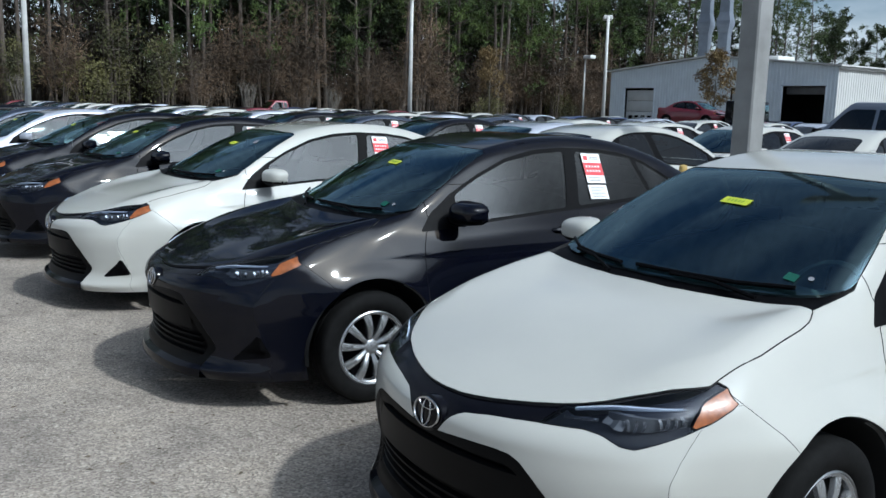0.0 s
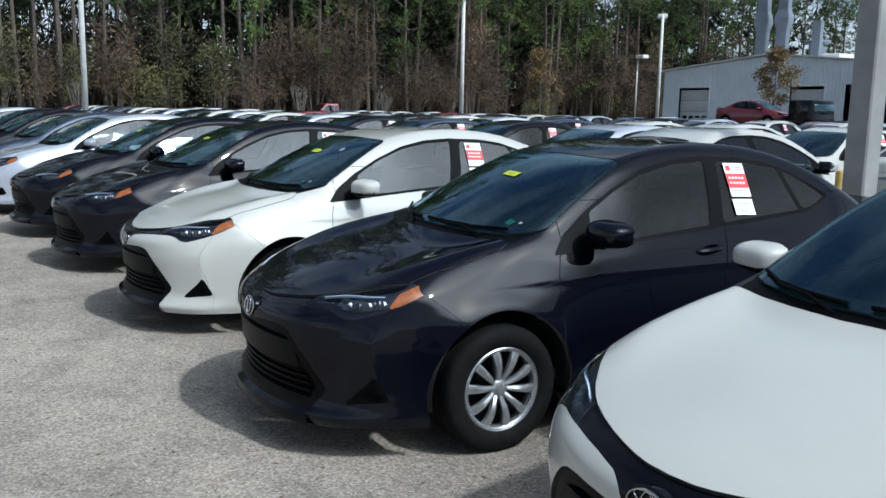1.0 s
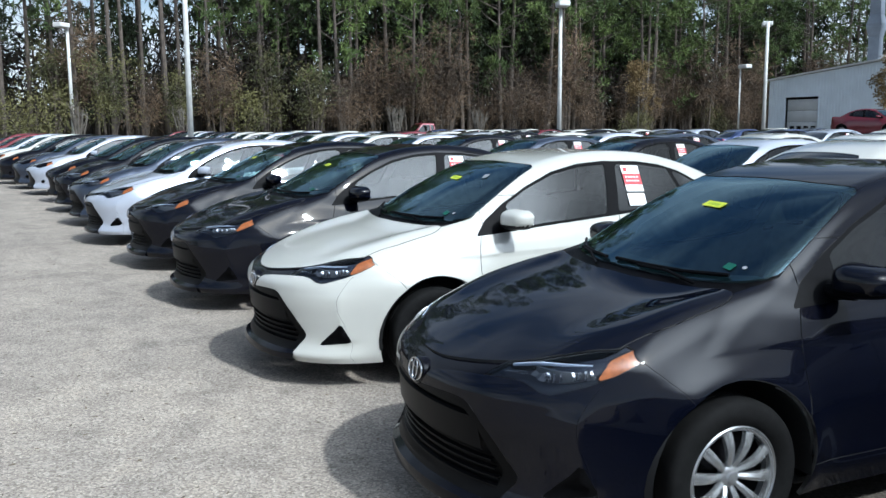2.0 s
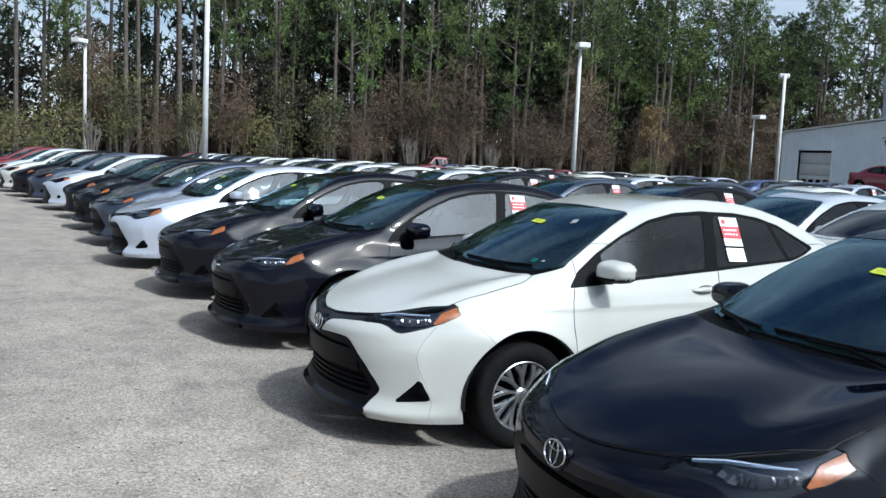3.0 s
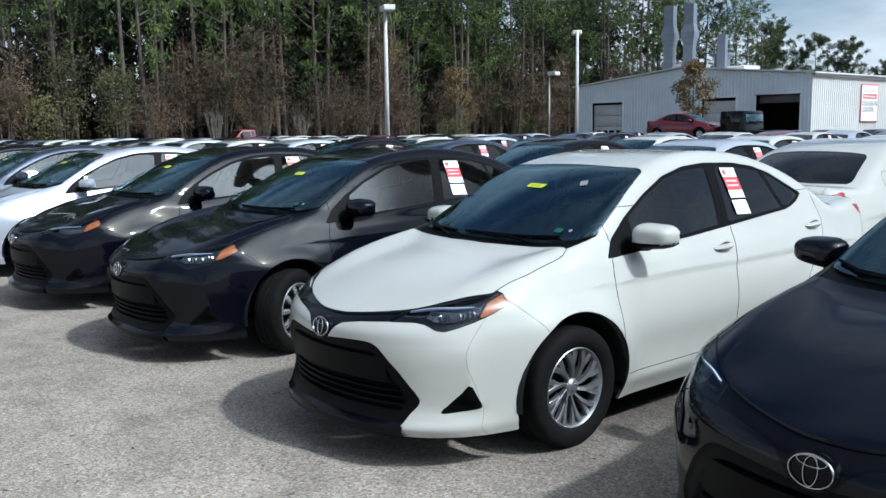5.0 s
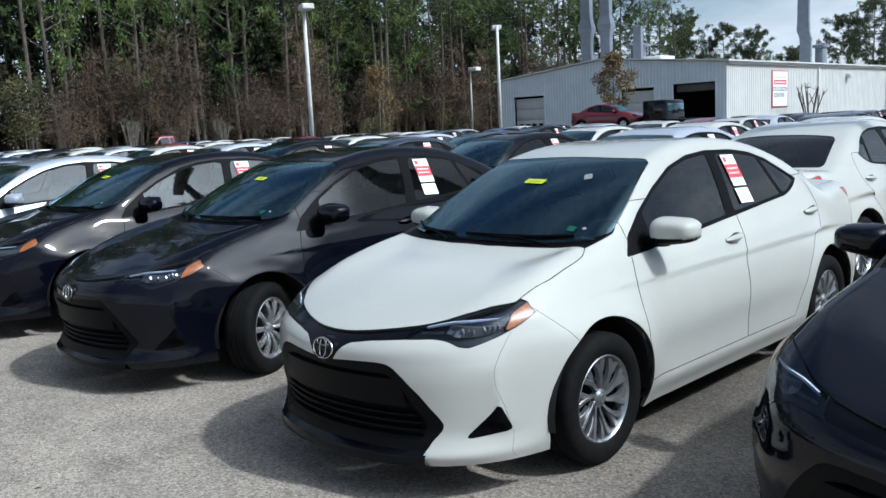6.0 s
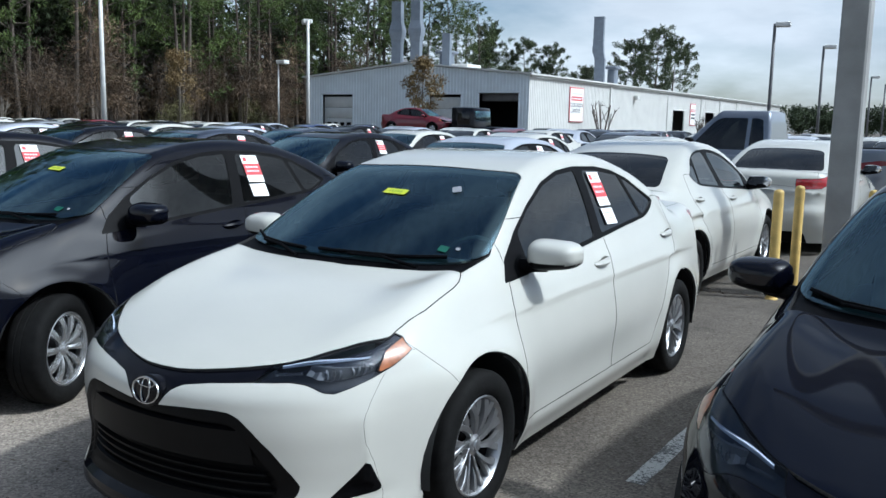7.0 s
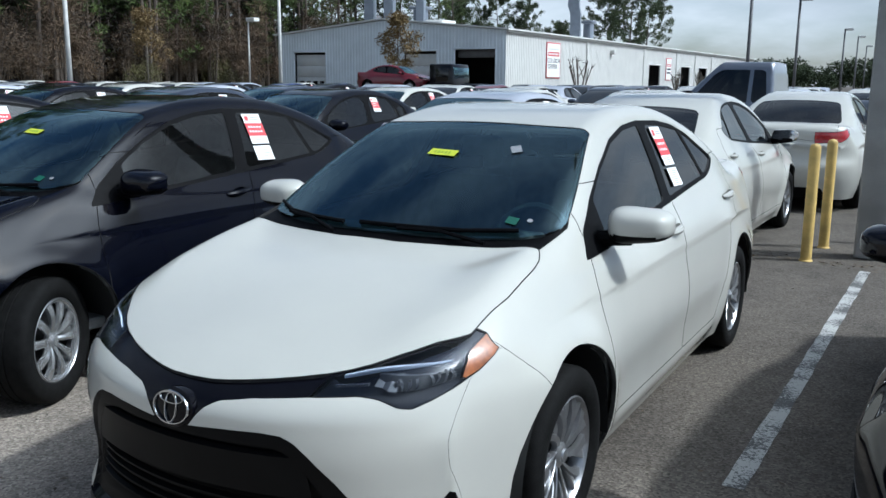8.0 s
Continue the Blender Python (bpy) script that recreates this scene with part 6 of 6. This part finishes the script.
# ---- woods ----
# darker copies of bark, needles and vines, the wood's shade put into their colour
BARK_SHADED = material("shaded_bark", (0.040, 0.032, 0.026), 0.95, spread=0.3, scale=2.0)
NEEDLE_SHADED = material("shaded_needles", (0.024, 0.040, 0.014), 0.85, spread=0.35, scale=0.5, tint=(0.045, 0.064, 0.022))
VINE_SHADED = material("shaded_vines", (0.020, 0.016, 0.012), 0.95, spread=0.35, scale=0.4, tint=(0.046, 0.036, 0.025))
BARK = material("pine_bark", (0.088, 0.072, 0.060), 0.95, spread=0.35, scale=3.0, bump=0.4, bump_scale=14)
BARK_PALE = material("pale_bark", (0.13, 0.115, 0.095), 0.95, spread=0.3, scale=4.0, bump=0.3, bump_scale=20)
NEEDLE = material("pine_needles", (0.034, 0.068, 0.015), 0.8, spread=0.35, scale=0.35, tint=(0.105, 0.145, 0.032), vary=0.2)
OLIVE = material("olive_leaves", (0.060, 0.066, 0.022), 0.8, spread=0.35, scale=0.3, tint=(0.17, 0.155, 0.055), vary=0.2)
VINE = material("dry_vines", (0.075, 0.053, 0.035), 0.95, spread=0.35, scale=0.3, tint=(0.19, 0.130, 0.080), vary=0.25)
RUST = material("rust_leaves", (0.15, 0.092, 0.034), 0.85, spread=0.3, scale=2.0, tint=(0.20, 0.145, 0.060))
LITTER = material("leaf_litter", (0.085, 0.075, 0.045), 0.95, spread=0.4, scale=0.6, tint=(0.13, 0.115, 0.06), bump=0.3, bump_scale=10)


class Clump:
    """Gathers limbs and leaf blades into arrays."""

    def __init__(self, seed):
        self.rng = np.random.RandomState(seed)
        self.v, self.f = [], []

    def limb(self, points, r0, r1, seg=5):
        base = len(self.v)
        points = [np.array(p, float) for p in points]
        for i, p in enumerate(points):
            d = points[min(i + 1, len(points) - 1)] - points[max(i - 1, 0)]
            d /= np.linalg.norm(d) + 1e-9
            s = np.cross(d, (0, 0, 1) if abs(d[2]) < 0.9 else (1, 0, 0))
            s /= np.linalg.norm(s)
            u = np.cross(s, d)
            r = r0 + (r1 - r0) * i / (len(points) - 1)
            for k in range(seg):
                a = math.tau * k / seg
                self.v.append(p + (s * math.cos(a) + u * math.sin(a)) * r)
        for i in range(len(points) - 1):
            for k in range(seg):
                a, b = base + i * seg + k, base + i * seg + (k + 1) % seg
                self.f.append((a, b, b + seg, a + seg))

    def blades(self, centre, count, reach, long, wide, lift=0.0):
        """Thin leaf blades about a centre, pointing outward."""
        rng = self.rng
        d = rng.normal(size=(count, 3))
        d[:, 2] += lift
        d /= np.linalg.norm(d, axis=1)[:, None]
        root = np.array(centre) + d * reach * rng.uniform(0.1, 1, (count, 1))
        s = np.cross(d, rng.normal(size=(count, 3)))
        s /= np.linalg.norm(s, axis=1)[:, None] + 1e-9
        size = long * rng.uniform(0.6, 1.3, (count, 1))
        tip = root + d * size
        half = s * wide * rng.uniform(0.6, 1.2, (count, 1))
        mid = root + d * size * 0.5
        for r, a, t, b in zip(root, mid + half, tip, mid - half):
            n = len(self.v)
            self.v += [r, a, t, b]
            self.f.append((n, n + 1, n + 2, n + 3))

    def mesh(self, name, mat):
        me = bpy.data.meshes.new(name)
        me.from_pydata([tuple(p) for p in self.v], [], self.f)
        me.materials.append(mat)
        return me


def thin(clump, keep, grow, seed):
    """A lighter copy of a crown: fewer, larger blades."""
    out = Clump(seed)
    v = np.array(clump.v).reshape(-1, 4, 3)
    v = v[out.rng.rand(len(v)) < keep]
    mid = v.mean(1, keepdims=True)
    out.v = list((mid + (v - mid) * grow).reshape(-1, 3))
    out.f = [(4 * i, 4 * i + 1, 4 * i + 2, 4 * i + 3) for i in range(len(v))]
    return out


def pine_parts(seed, high, bare, wide=1.0, tufts=2, broad=0.052):
    """Arrays of one pine: trunk with limbs, and its crown."""
    rng = np.random.RandomState(seed)
    wood, leaf = Clump(seed), Clump(seed + 50)
    lean = rng.uniform(-0.04, 0.04, 2)
    bend = rng.uniform(-0.5, 0.5, 2)

    def axis(t):
        return np.array([lean[0] * high * t + bend[0] * math.sin(t * 3), lean[1] * high * t + bend[1] * math.sin(t * 2.5), high * t])
    wood.limb([axis(t) for t in np.linspace(0, 1, 9)], 0.18 + 0.008 * high * 0.3, 0.03, 7)
    count = 34
    for i in range(count):
        t = bare + (0.99 - bare) * ((i + rng.uniform(0, 1)) / count)
        a = rng.uniform(0, math.tau)
        k = (t - bare) / (1 - bare)
        long = (0.9 + 2.3 * math.sin(math.pi * min(1, 0.25 + 0.75 * k)) ** 0.8) * rng.uniform(0.6, 1.15) * wide
        d = np.array([math.cos(a), math.sin(a), rng.uniform(0.0, 0.5)])
        root = axis(t)
        p1, p2 = root + d * long * 0.55, root + d * long + np.array([0, 0, 0.25 * long * rng.uniform(0, 1)])
        wood.limb([root, p1, p2], 0.045, 0.012, 4)
        for c in (p2, p1 + (p2 - p1) * 0.4 + rng.normal(0, 0.25, 3), p1 + rng.normal(0, 0.3, 3)):
            for _ in range(tufts):
                leaf.blades(c + rng.normal(0, 0.24, 3), 16, 0.14, 0.38 if broad < 0.06 else 0.5, broad, 0.35)
    for i in range(7):
        t = rng.uniform(0.2, bare)
        a = rng.uniform(0, math.tau)
        root = axis(t)
        wood.limb([root, root + np.array([math.cos(a), math.sin(a), 0.2]) * rng.uniform(0.4, 1.3)], 0.03, 0.006, 4)
    return wood, leaf


def bush_parts(seed, high, wide, blades, long, broad, sparse=1.0):
    """A shrub of forked bare limbs with small leaves in uneven clumps."""
    rng = np.random.RandomState(seed)
    wood, leaf = Clump(seed), Clump(seed + 70)
    for i in range(int(11 * sparse)):
        a = rng.uniform(0, math.tau)
        out = wide * rng.uniform(0.15, 0.6)
        top = np.array([math.cos(a) * out, math.sin(a) * out, high * rng.uniform(0.45, 1.0)])
        mid = top * (0.55, 0.55, 0.6) + rng.normal(0, 0.12 * wide / 2, 3)
        mid[2] = max(mid[2], 0.2)
        wood.limb([np.array([math.cos(a), math.sin(a), 0]) * 0.08 * wide, mid, top], 0.05, 0.012, 4)
        for k in range(4):
            b = mid + (top - mid) * rng.uniform(0, 1)
            twig = b + rng.normal(0, 0.22 * wide, 3) * (1, 1, 0.6)
            twig[2] = max(twig[2], 0.15)
            wood.limb([b, (b + twig) / 2 + rng.normal(0, 0.06, 3), twig], 0.02, 0.005, 3)
            leaf.blades(twig, blades, 0.22 * wide, long, broad, 0.1)
        leaf.blades(top, blades, 0.24 * wide, long, broad, 0.1)
        leaf.blades(mid, blades, 0.28 * wide, long, broad, 0.1)
    return wood, leaf


PINES = [pine_parts(100 + i, h, b) for i, (h, b) in enumerate(((21.0, 0.42), (23.5, 0.48), (19.0, 0.36), (24.5, 0.52), (16.0, 0.22), (22.0, 0.34)))]
PINE_MESH = [(w.mesh("trunk", BARK), l.mesh("crown", NEEDLE)) for i, (w, l) in enumerate(PINES)]
BUSHES = [(bush_parts(300, 5.5, 3.4, 34, 0.42, 0.020), VINE), (bush_parts(301, 4.0, 3.0, 34, 0.20, 0.045), OLIVE), (bush_parts(302, 9.5, 2.6, 44, 0.60, 0.022), VINE),
          (bush_parts(303, 6.5, 3.2, 40, 0.22, 0.05), OLIVE), (bush_parts(304, 3.2, 3.4, 36, 0.18, 0.045), OLIVE)]
BUSH_MESH = [(w.mesh("stem", BARK), l.mesh("foliage", m)) for (w, l), m in BUSHES]


LIGHT_CROWNS = [thin(l, 0.26, 2.5, 40 + i) for i, (w, l) in enumerate(PINES)]
LIGHT_BUSH = [thin(b[0][1], 0.20, 2.3, 60 + i) for i, b in enumerate(BUSHES)]
FAR_PINES = [pine_parts(900 + i, 19.0, b, 1.6, 5, 0.075) for i, b in enumerate((0.42, 0.30, 0.5))]
NEEDLE_FAR = material("far_needles", (0.032, 0.055, 0.019), 0.85, spread=0.35, scale=0.5, tint=(0.075, 0.095, 0.034))
FAR_MESH = [(w.mesh("trunk", BARK), l.mesh("crown", NEEDLE_FAR)) for w, l in FAR_PINES]


def plant(name, meshes, names, x, y, scale, turn, label, category, group, tall=1.0):
    thing = tagged(new(name), label, category, group)
    for part_name, me in zip(names, meshes):
        attach(part_name, me, thing)
    thing.matrix_world = pose(x, y, 0, 0, 0, turn) @ Matrix.Diagonal((scale, scale, scale * tall, 1))
    return thing


wild = random.Random(5)


def edge_of_woods(y):
    """How far out the wood's edge runs at y."""
    return -71.0 - 2.0 * math.sin(y * 0.11) + (max(0.0, y - 70) * 0.12)


def tallness(y):
    """Stretches trees at the lot's near end half as tall again for hood reflections."""
    return 1.5 - 0.5 * float(step(38.0, 62.0, np.array(y)))


y = -16.0
while y < 105:
    x = edge_of_woods(y) - wild.uniform(0, 7)
    k = wild.randrange(6)
    plant("pine_tree", PINE_MESH[k], ("trunk", "crown"), x, y, wild.uniform(0.78, 1.0) + (0.14 if 58 < y < 92 else -0.10 if y >= 92 else 0.0), wild.uniform(0, 360), "tall pine with a bare trunk and dark green crown", "tree", "pines at the wood's edge", tallness(y))
    y += wild.uniform(1.0, 2.3)
y = -16.0
while y < 100:
    k = wild.choice([0, 1, 3, 3, 4, 2] if y < 22 else [0, 0, 2, 2, 2, 1] if y < 78 else [1, 2, 3, 4])
    x = edge_of_woods(y) + wild.uniform(-3.5, 2.2)
    brown = BUSHES[k][1] is VINE
    plant("shrub", BUSH_MESH[k], ("stem", "foliage"), x, y, wild.uniform(0.8, 1.35), wild.uniform(0, 360), "brown vine-covered thicket under the pines" if brown else "olive green undergrowth at the wood's edge", "shrub", "undergrowth")
    y += wild.uniform(1.3, 3.0)


def woods(name, places, mat, label, tall=False):
    """Many plants joined into one object, for the depth of the wood."""
    vs, fs, base = [], [], 0
    for clump, x, y, s, a in places:
        v = np.array(clump.v)
        c, d = math.cos(a) * s, math.sin(a) * s
        vs.append(np.stack([v[:, 0] * c - v[:, 1] * d + x, v[:, 0] * d + v[:, 1] * c + y, v[:, 2] * s * (tallness(y) if tall else 1.0)], 1))
        fs += [tuple(i + base for i in f) for f in clump.f]
        base += len(v)
    me = bpy.data.meshes.new(name)
    me.from_pydata(np.vstack(vs).tolist(), [], fs)
    me.materials.append(mat)
    tagged(new(name, me), label, "woods", kind="stuff")


deep = []
for i in range(150):
    y = wild.uniform(-30, 104)
    if y < 16 and i % 5 < 3:
        continue
    deep.append((wild.randrange(6), edge_of_woods(y) - 8 - wild.uniform(0, 30), y, wild.uniform(0.78, 1.0), wild.uniform(0, 6.28)))
woods("deep_woods_trunks", [(PINES[k][0], x, y, s, a) for k, x, y, s, a in deep], BARK_SHADED, "crowded pine trunks deep in the wood, shade in their colour", True)
woods("deep_woods_crowns", [(LIGHT_CROWNS[k], x, y, s, a) for k, x, y, s, a in deep], NEEDLE_SHADED, "green pine crowns deep in the wood, shade in their colour", True)
young = []
for i in range(129):
    y = wild.uniform(25, 64) if i >= 14 else wild.uniform(-14, 12)
    young.append((wild.randrange(6), edge_of_woods(y) - 6 - wild.uniform(0, 30), y, wild.uniform(0.55, 0.85), wild.uniform(0, 6.28)))
woods("young_woods_trunks", [(PINES[k][0], x, y, s, a) for k, x, y, s, a in young], BARK_SHADED, "slender trunks of younger trees in the wood, shade in their colour")
woods("young_woods_crowns", [(LIGHT_CROWNS[k], x, y, s, a) for k, x, y, s, a in young], NEEDLE_SHADED, "green crowns of younger trees in the wood, shade in their colour")
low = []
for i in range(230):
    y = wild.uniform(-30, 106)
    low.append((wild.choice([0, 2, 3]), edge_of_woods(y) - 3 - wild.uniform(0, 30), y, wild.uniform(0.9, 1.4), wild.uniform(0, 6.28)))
woods("deep_thicket", [(LIGHT_BUSH[k], x, y, s, a) for k, x, y, s, a in low], VINE_SHADED, "brown tangled thicket deep in the wood, shade in its colour")

# far pines beyond the workshop, and the far low belt of trees
for x, y, s, k in ((-55.0, 140.0, 0.92, 0), (-52.5, 143.0, 0.85, 1), (-57.5, 138.0, 0.8, 2), (-92.0, 150.0, 1.06, 2), (-94.5, 153.0, 0.95, 4), (-84.3, 150.0, 0.93, 4), (-78.2, 150.0, 0.84, 5), (-71.6, 152.0, 0.66, 0), (-74.0, 154.0, 0.60, 2), (-87.5, 156.0, 0.62, 0)):
    plant("pine_tree", FAR_MESH[k % 3], ("trunk", "crown"), x, y, s, wild.uniform(0, 360), "far lone pine beyond the workshop roof", "tree", "far pines")
BELT_CLUMPS = [thin(b[0][1], 0.30, 2.9, 80 + i) for i, b in enumerate(BUSHES)]
belt = []
for i in range(210):
    a = radians(wild.uniform(84, 122))
    d = wild.uniform(260, 330)
    belt.append((wild.choice([3, 3, 1]), math.cos(a) * d, math.sin(a) * d, wild.uniform(0.7, 1.55), wild.uniform(0, 6.28)))
woods("far_tree_belt", [(BELT_CLUMPS[k], x, y, s, a) for k, x, y, s, a in belt], NEEDLE_SHADED, "far low belt of trees at the lot's end")

# young trees and cut-back shrubs in the lot
def young_tree(x, y, high, seed, mat, label):
    wood, leaf = Clump(seed), Clump(seed + 1)
    rng = np.random.RandomState(seed)
    wood.limb([(0, 0, 0), (0.05, 0, high * 0.4), (0, 0.05, high * 0.95)], 0.08, 0.015, 7)
    for i in range(26):
        t = rng.uniform(0.32, 0.95)
        a = rng.uniform(0, math.tau)
        long = high * 0.30 * (1.15 - t) * rng.uniform(0.7, 1.2) + 0.2
        p = np.array([0, 0, high * t])
        q = p + np.array([math.cos(a), math.sin(a), 0.65]) * long
        wood.limb([p, (p + q) / 2 + rng.normal(0, 0.05, 3), q], 0.022, 0.005, 4)
        for c in (q, (p + q) / 2):
            leaf.blades(c + rng.normal(0, 0.12, 3), 85, 0.42, 0.15, 0.055, 0.1)
    plant("young_tree", (wood.mesh("trunk", BARK_PALE), leaf.mesh("crown", mat)), ("trunk", "crown"), x, y, 1.0, 0, label, "tree", "")


young_tree(-40.6, 52.0, 6.2, 700, RUST, "young tree with thin rust brown leaves before the workshop")
young_tree(-62.5, 48.5, 7.0, 710, RUST, "small tree with rust brown leaves at the lot's edge")


def cut_shrub(x, y, high, seed):
    wood = Clump(seed)
    rng = np.random.RandomState(seed)
    for i in range(9):
        a = math.tau * i / 9 + rng.uniform(-0.2, 0.2)
        out = rng.uniform(0.25, 0.6) * (2.0 if high > 3 else 1.0)
        top = np.array([math.cos(a) * out, math.sin(a) * out, high * rng.uniform(0.8, 1.0)])
        wood.limb([(math.cos(a) * 0.12, math.sin(a) * 0.12, 0), top * (0.55, 0.55, 0.55), top], 0.055, 0.035, 6)
        wood.limb([top - (0, 0, 0.08), top, top + (0, 0, 0.08)], 0.05, 0.045, 6)
        for k in range(5):
            b = top + rng.normal(0, 0.16, 3) + (0, 0, 0.28)
            wood.limb([top, b], 0.024, 0.008, 4)
        fork = top * (0.6, 0.6, 0.6)
        c = fork + rng.normal(0, 0.22, 3) * (1, 1, 0) + (0, 0, high * 0.28)
        wood.limb([fork, c], 0.04, 0.03, 5)
        wood.limb([c - (0, 0, 0.05), c + (0, 0, 0.07)], 0.045, 0.04, 5)
    thing = tagged(new("cut_shrub"), "bare dark shrub with forked limbs by the workshop" if high > 3 else "bare cut-back shrub with pale knobbly limbs", "shrub", "cut-back shrubs")
    attach("stem", wood.mesh("stem", BARK if high > 3 else BARK_PALE), thing)
    thing.location = (x, y, 0)


for i, (x, y, h) in enumerate(((-55.6, 22.9, 2.9), (-58.0, 30.5, 2.7), (-58.0, 3.3, 2.8), (-58.0, 9.4, 2.6), (-34.0, 69.6, 3.5), (-33.5, 105.0, 2.7), (-33.8, 97.0, 2.6))):
    cut_shrub(x, y, h, 800 + i)

# an added dark strip stands for shade, closing the view between the trunks
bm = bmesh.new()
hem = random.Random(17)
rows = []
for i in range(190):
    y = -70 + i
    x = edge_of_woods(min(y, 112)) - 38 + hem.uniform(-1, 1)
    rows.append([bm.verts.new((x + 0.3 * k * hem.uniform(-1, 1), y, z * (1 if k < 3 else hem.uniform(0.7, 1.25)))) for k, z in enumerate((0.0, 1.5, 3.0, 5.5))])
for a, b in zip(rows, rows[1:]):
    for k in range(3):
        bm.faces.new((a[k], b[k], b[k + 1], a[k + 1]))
tagged(part("backdrop", bm, VINE_SHADED), "dark strip added to stand for the wood's shade", "woods", kind="structure")

bm = bmesh.new()
for i in range(41):
    y = -60 + 5 * i
    for x in (edge_of_woods(y) + 6.5, -400.0):
        bm.verts.new((x, y, 0.03))
bm.verts.ensure_lookup_table()
for i in range(40):
    bm.faces.new((bm.verts[2 * i], bm.verts[2 * i + 2], bm.verts[2 * i + 3], bm.verts[2 * i + 1]))
tagged(part("verge", bm, LITTER), "leaf litter and thin grass under the woods", "ground", kind="structure")


# ---- small litter on the asphalt ----
def litter():
    rng = random.Random(21)
    vs, fs = [], []
    for i in range(2000):
        x, y = rng.uniform(-16, 1.5), rng.uniform(-0.2, 9.0) if rng.random() < 0.4 else rng.uniform(-2.5, 2.6)
        if i % 4 == 0:
            x, y = rng.uniform(-8.6, -4.6), rng.gauss(8.45, 0.09)
        s, a, lift = rng.uniform(0.006, 0.022) * (1.7 if i % 12 == 0 else 1.0), rng.uniform(0, 6.28), rng.uniform(0.002, 0.010)
        c, d = math.cos(a) * s, math.sin(a) * s
        n = len(vs)
        vs += [(x - c, y - d, 0.002), (x + d * 0.4, y - c * 0.4, lift), (x + c, y + d, 0.003), (x - d * 0.4, y + c * 0.4, lift * 0.6)]
        fs.append((n, n + 1, n + 2, n + 3))
    me = bpy.data.meshes.new("dry_leaves")
    me.from_pydata(vs, [], fs)
    me.materials.append(material("dry_leaf", (0.10, 0.075, 0.05), 0.9, spread=0.5, scale=3.0))
    tagged(new("dry_leaves", me), "scattered dry leaf bits on the asphalt", "litter", kind="stuff")


litter()


def fallen_leaf(x, y, z, turn, size):
    bm = bmesh.new()
    rows = []
    for i in range(7):
        t = i / 6
        w = math.sin(math.pi * min(1, t * 1.05)) * 0.4 * size
        rows.append([bm.verts.new(((t - 0.5) * 2 * size, k * w, 0.004 * math.sin(t * 5) + 0.004 * abs(k) + 0.001)) for k in (-1, 0, 1)])
    for a, b in zip(rows, rows[1:]):
        for k in range(2):
            bm.faces.new((a[k], b[k], b[k + 1], a[k + 1]))
    ob = part("fallen_leaf", bm, RUST)
    ob.matrix_world = pose(x, y, z, 8, -10, turn)
    tagged(ob, "small dry brown leaf lying on a white hood", "leaf")


fallen_leaf(-2.645, 2.626, 0.874, 30, 0.016)
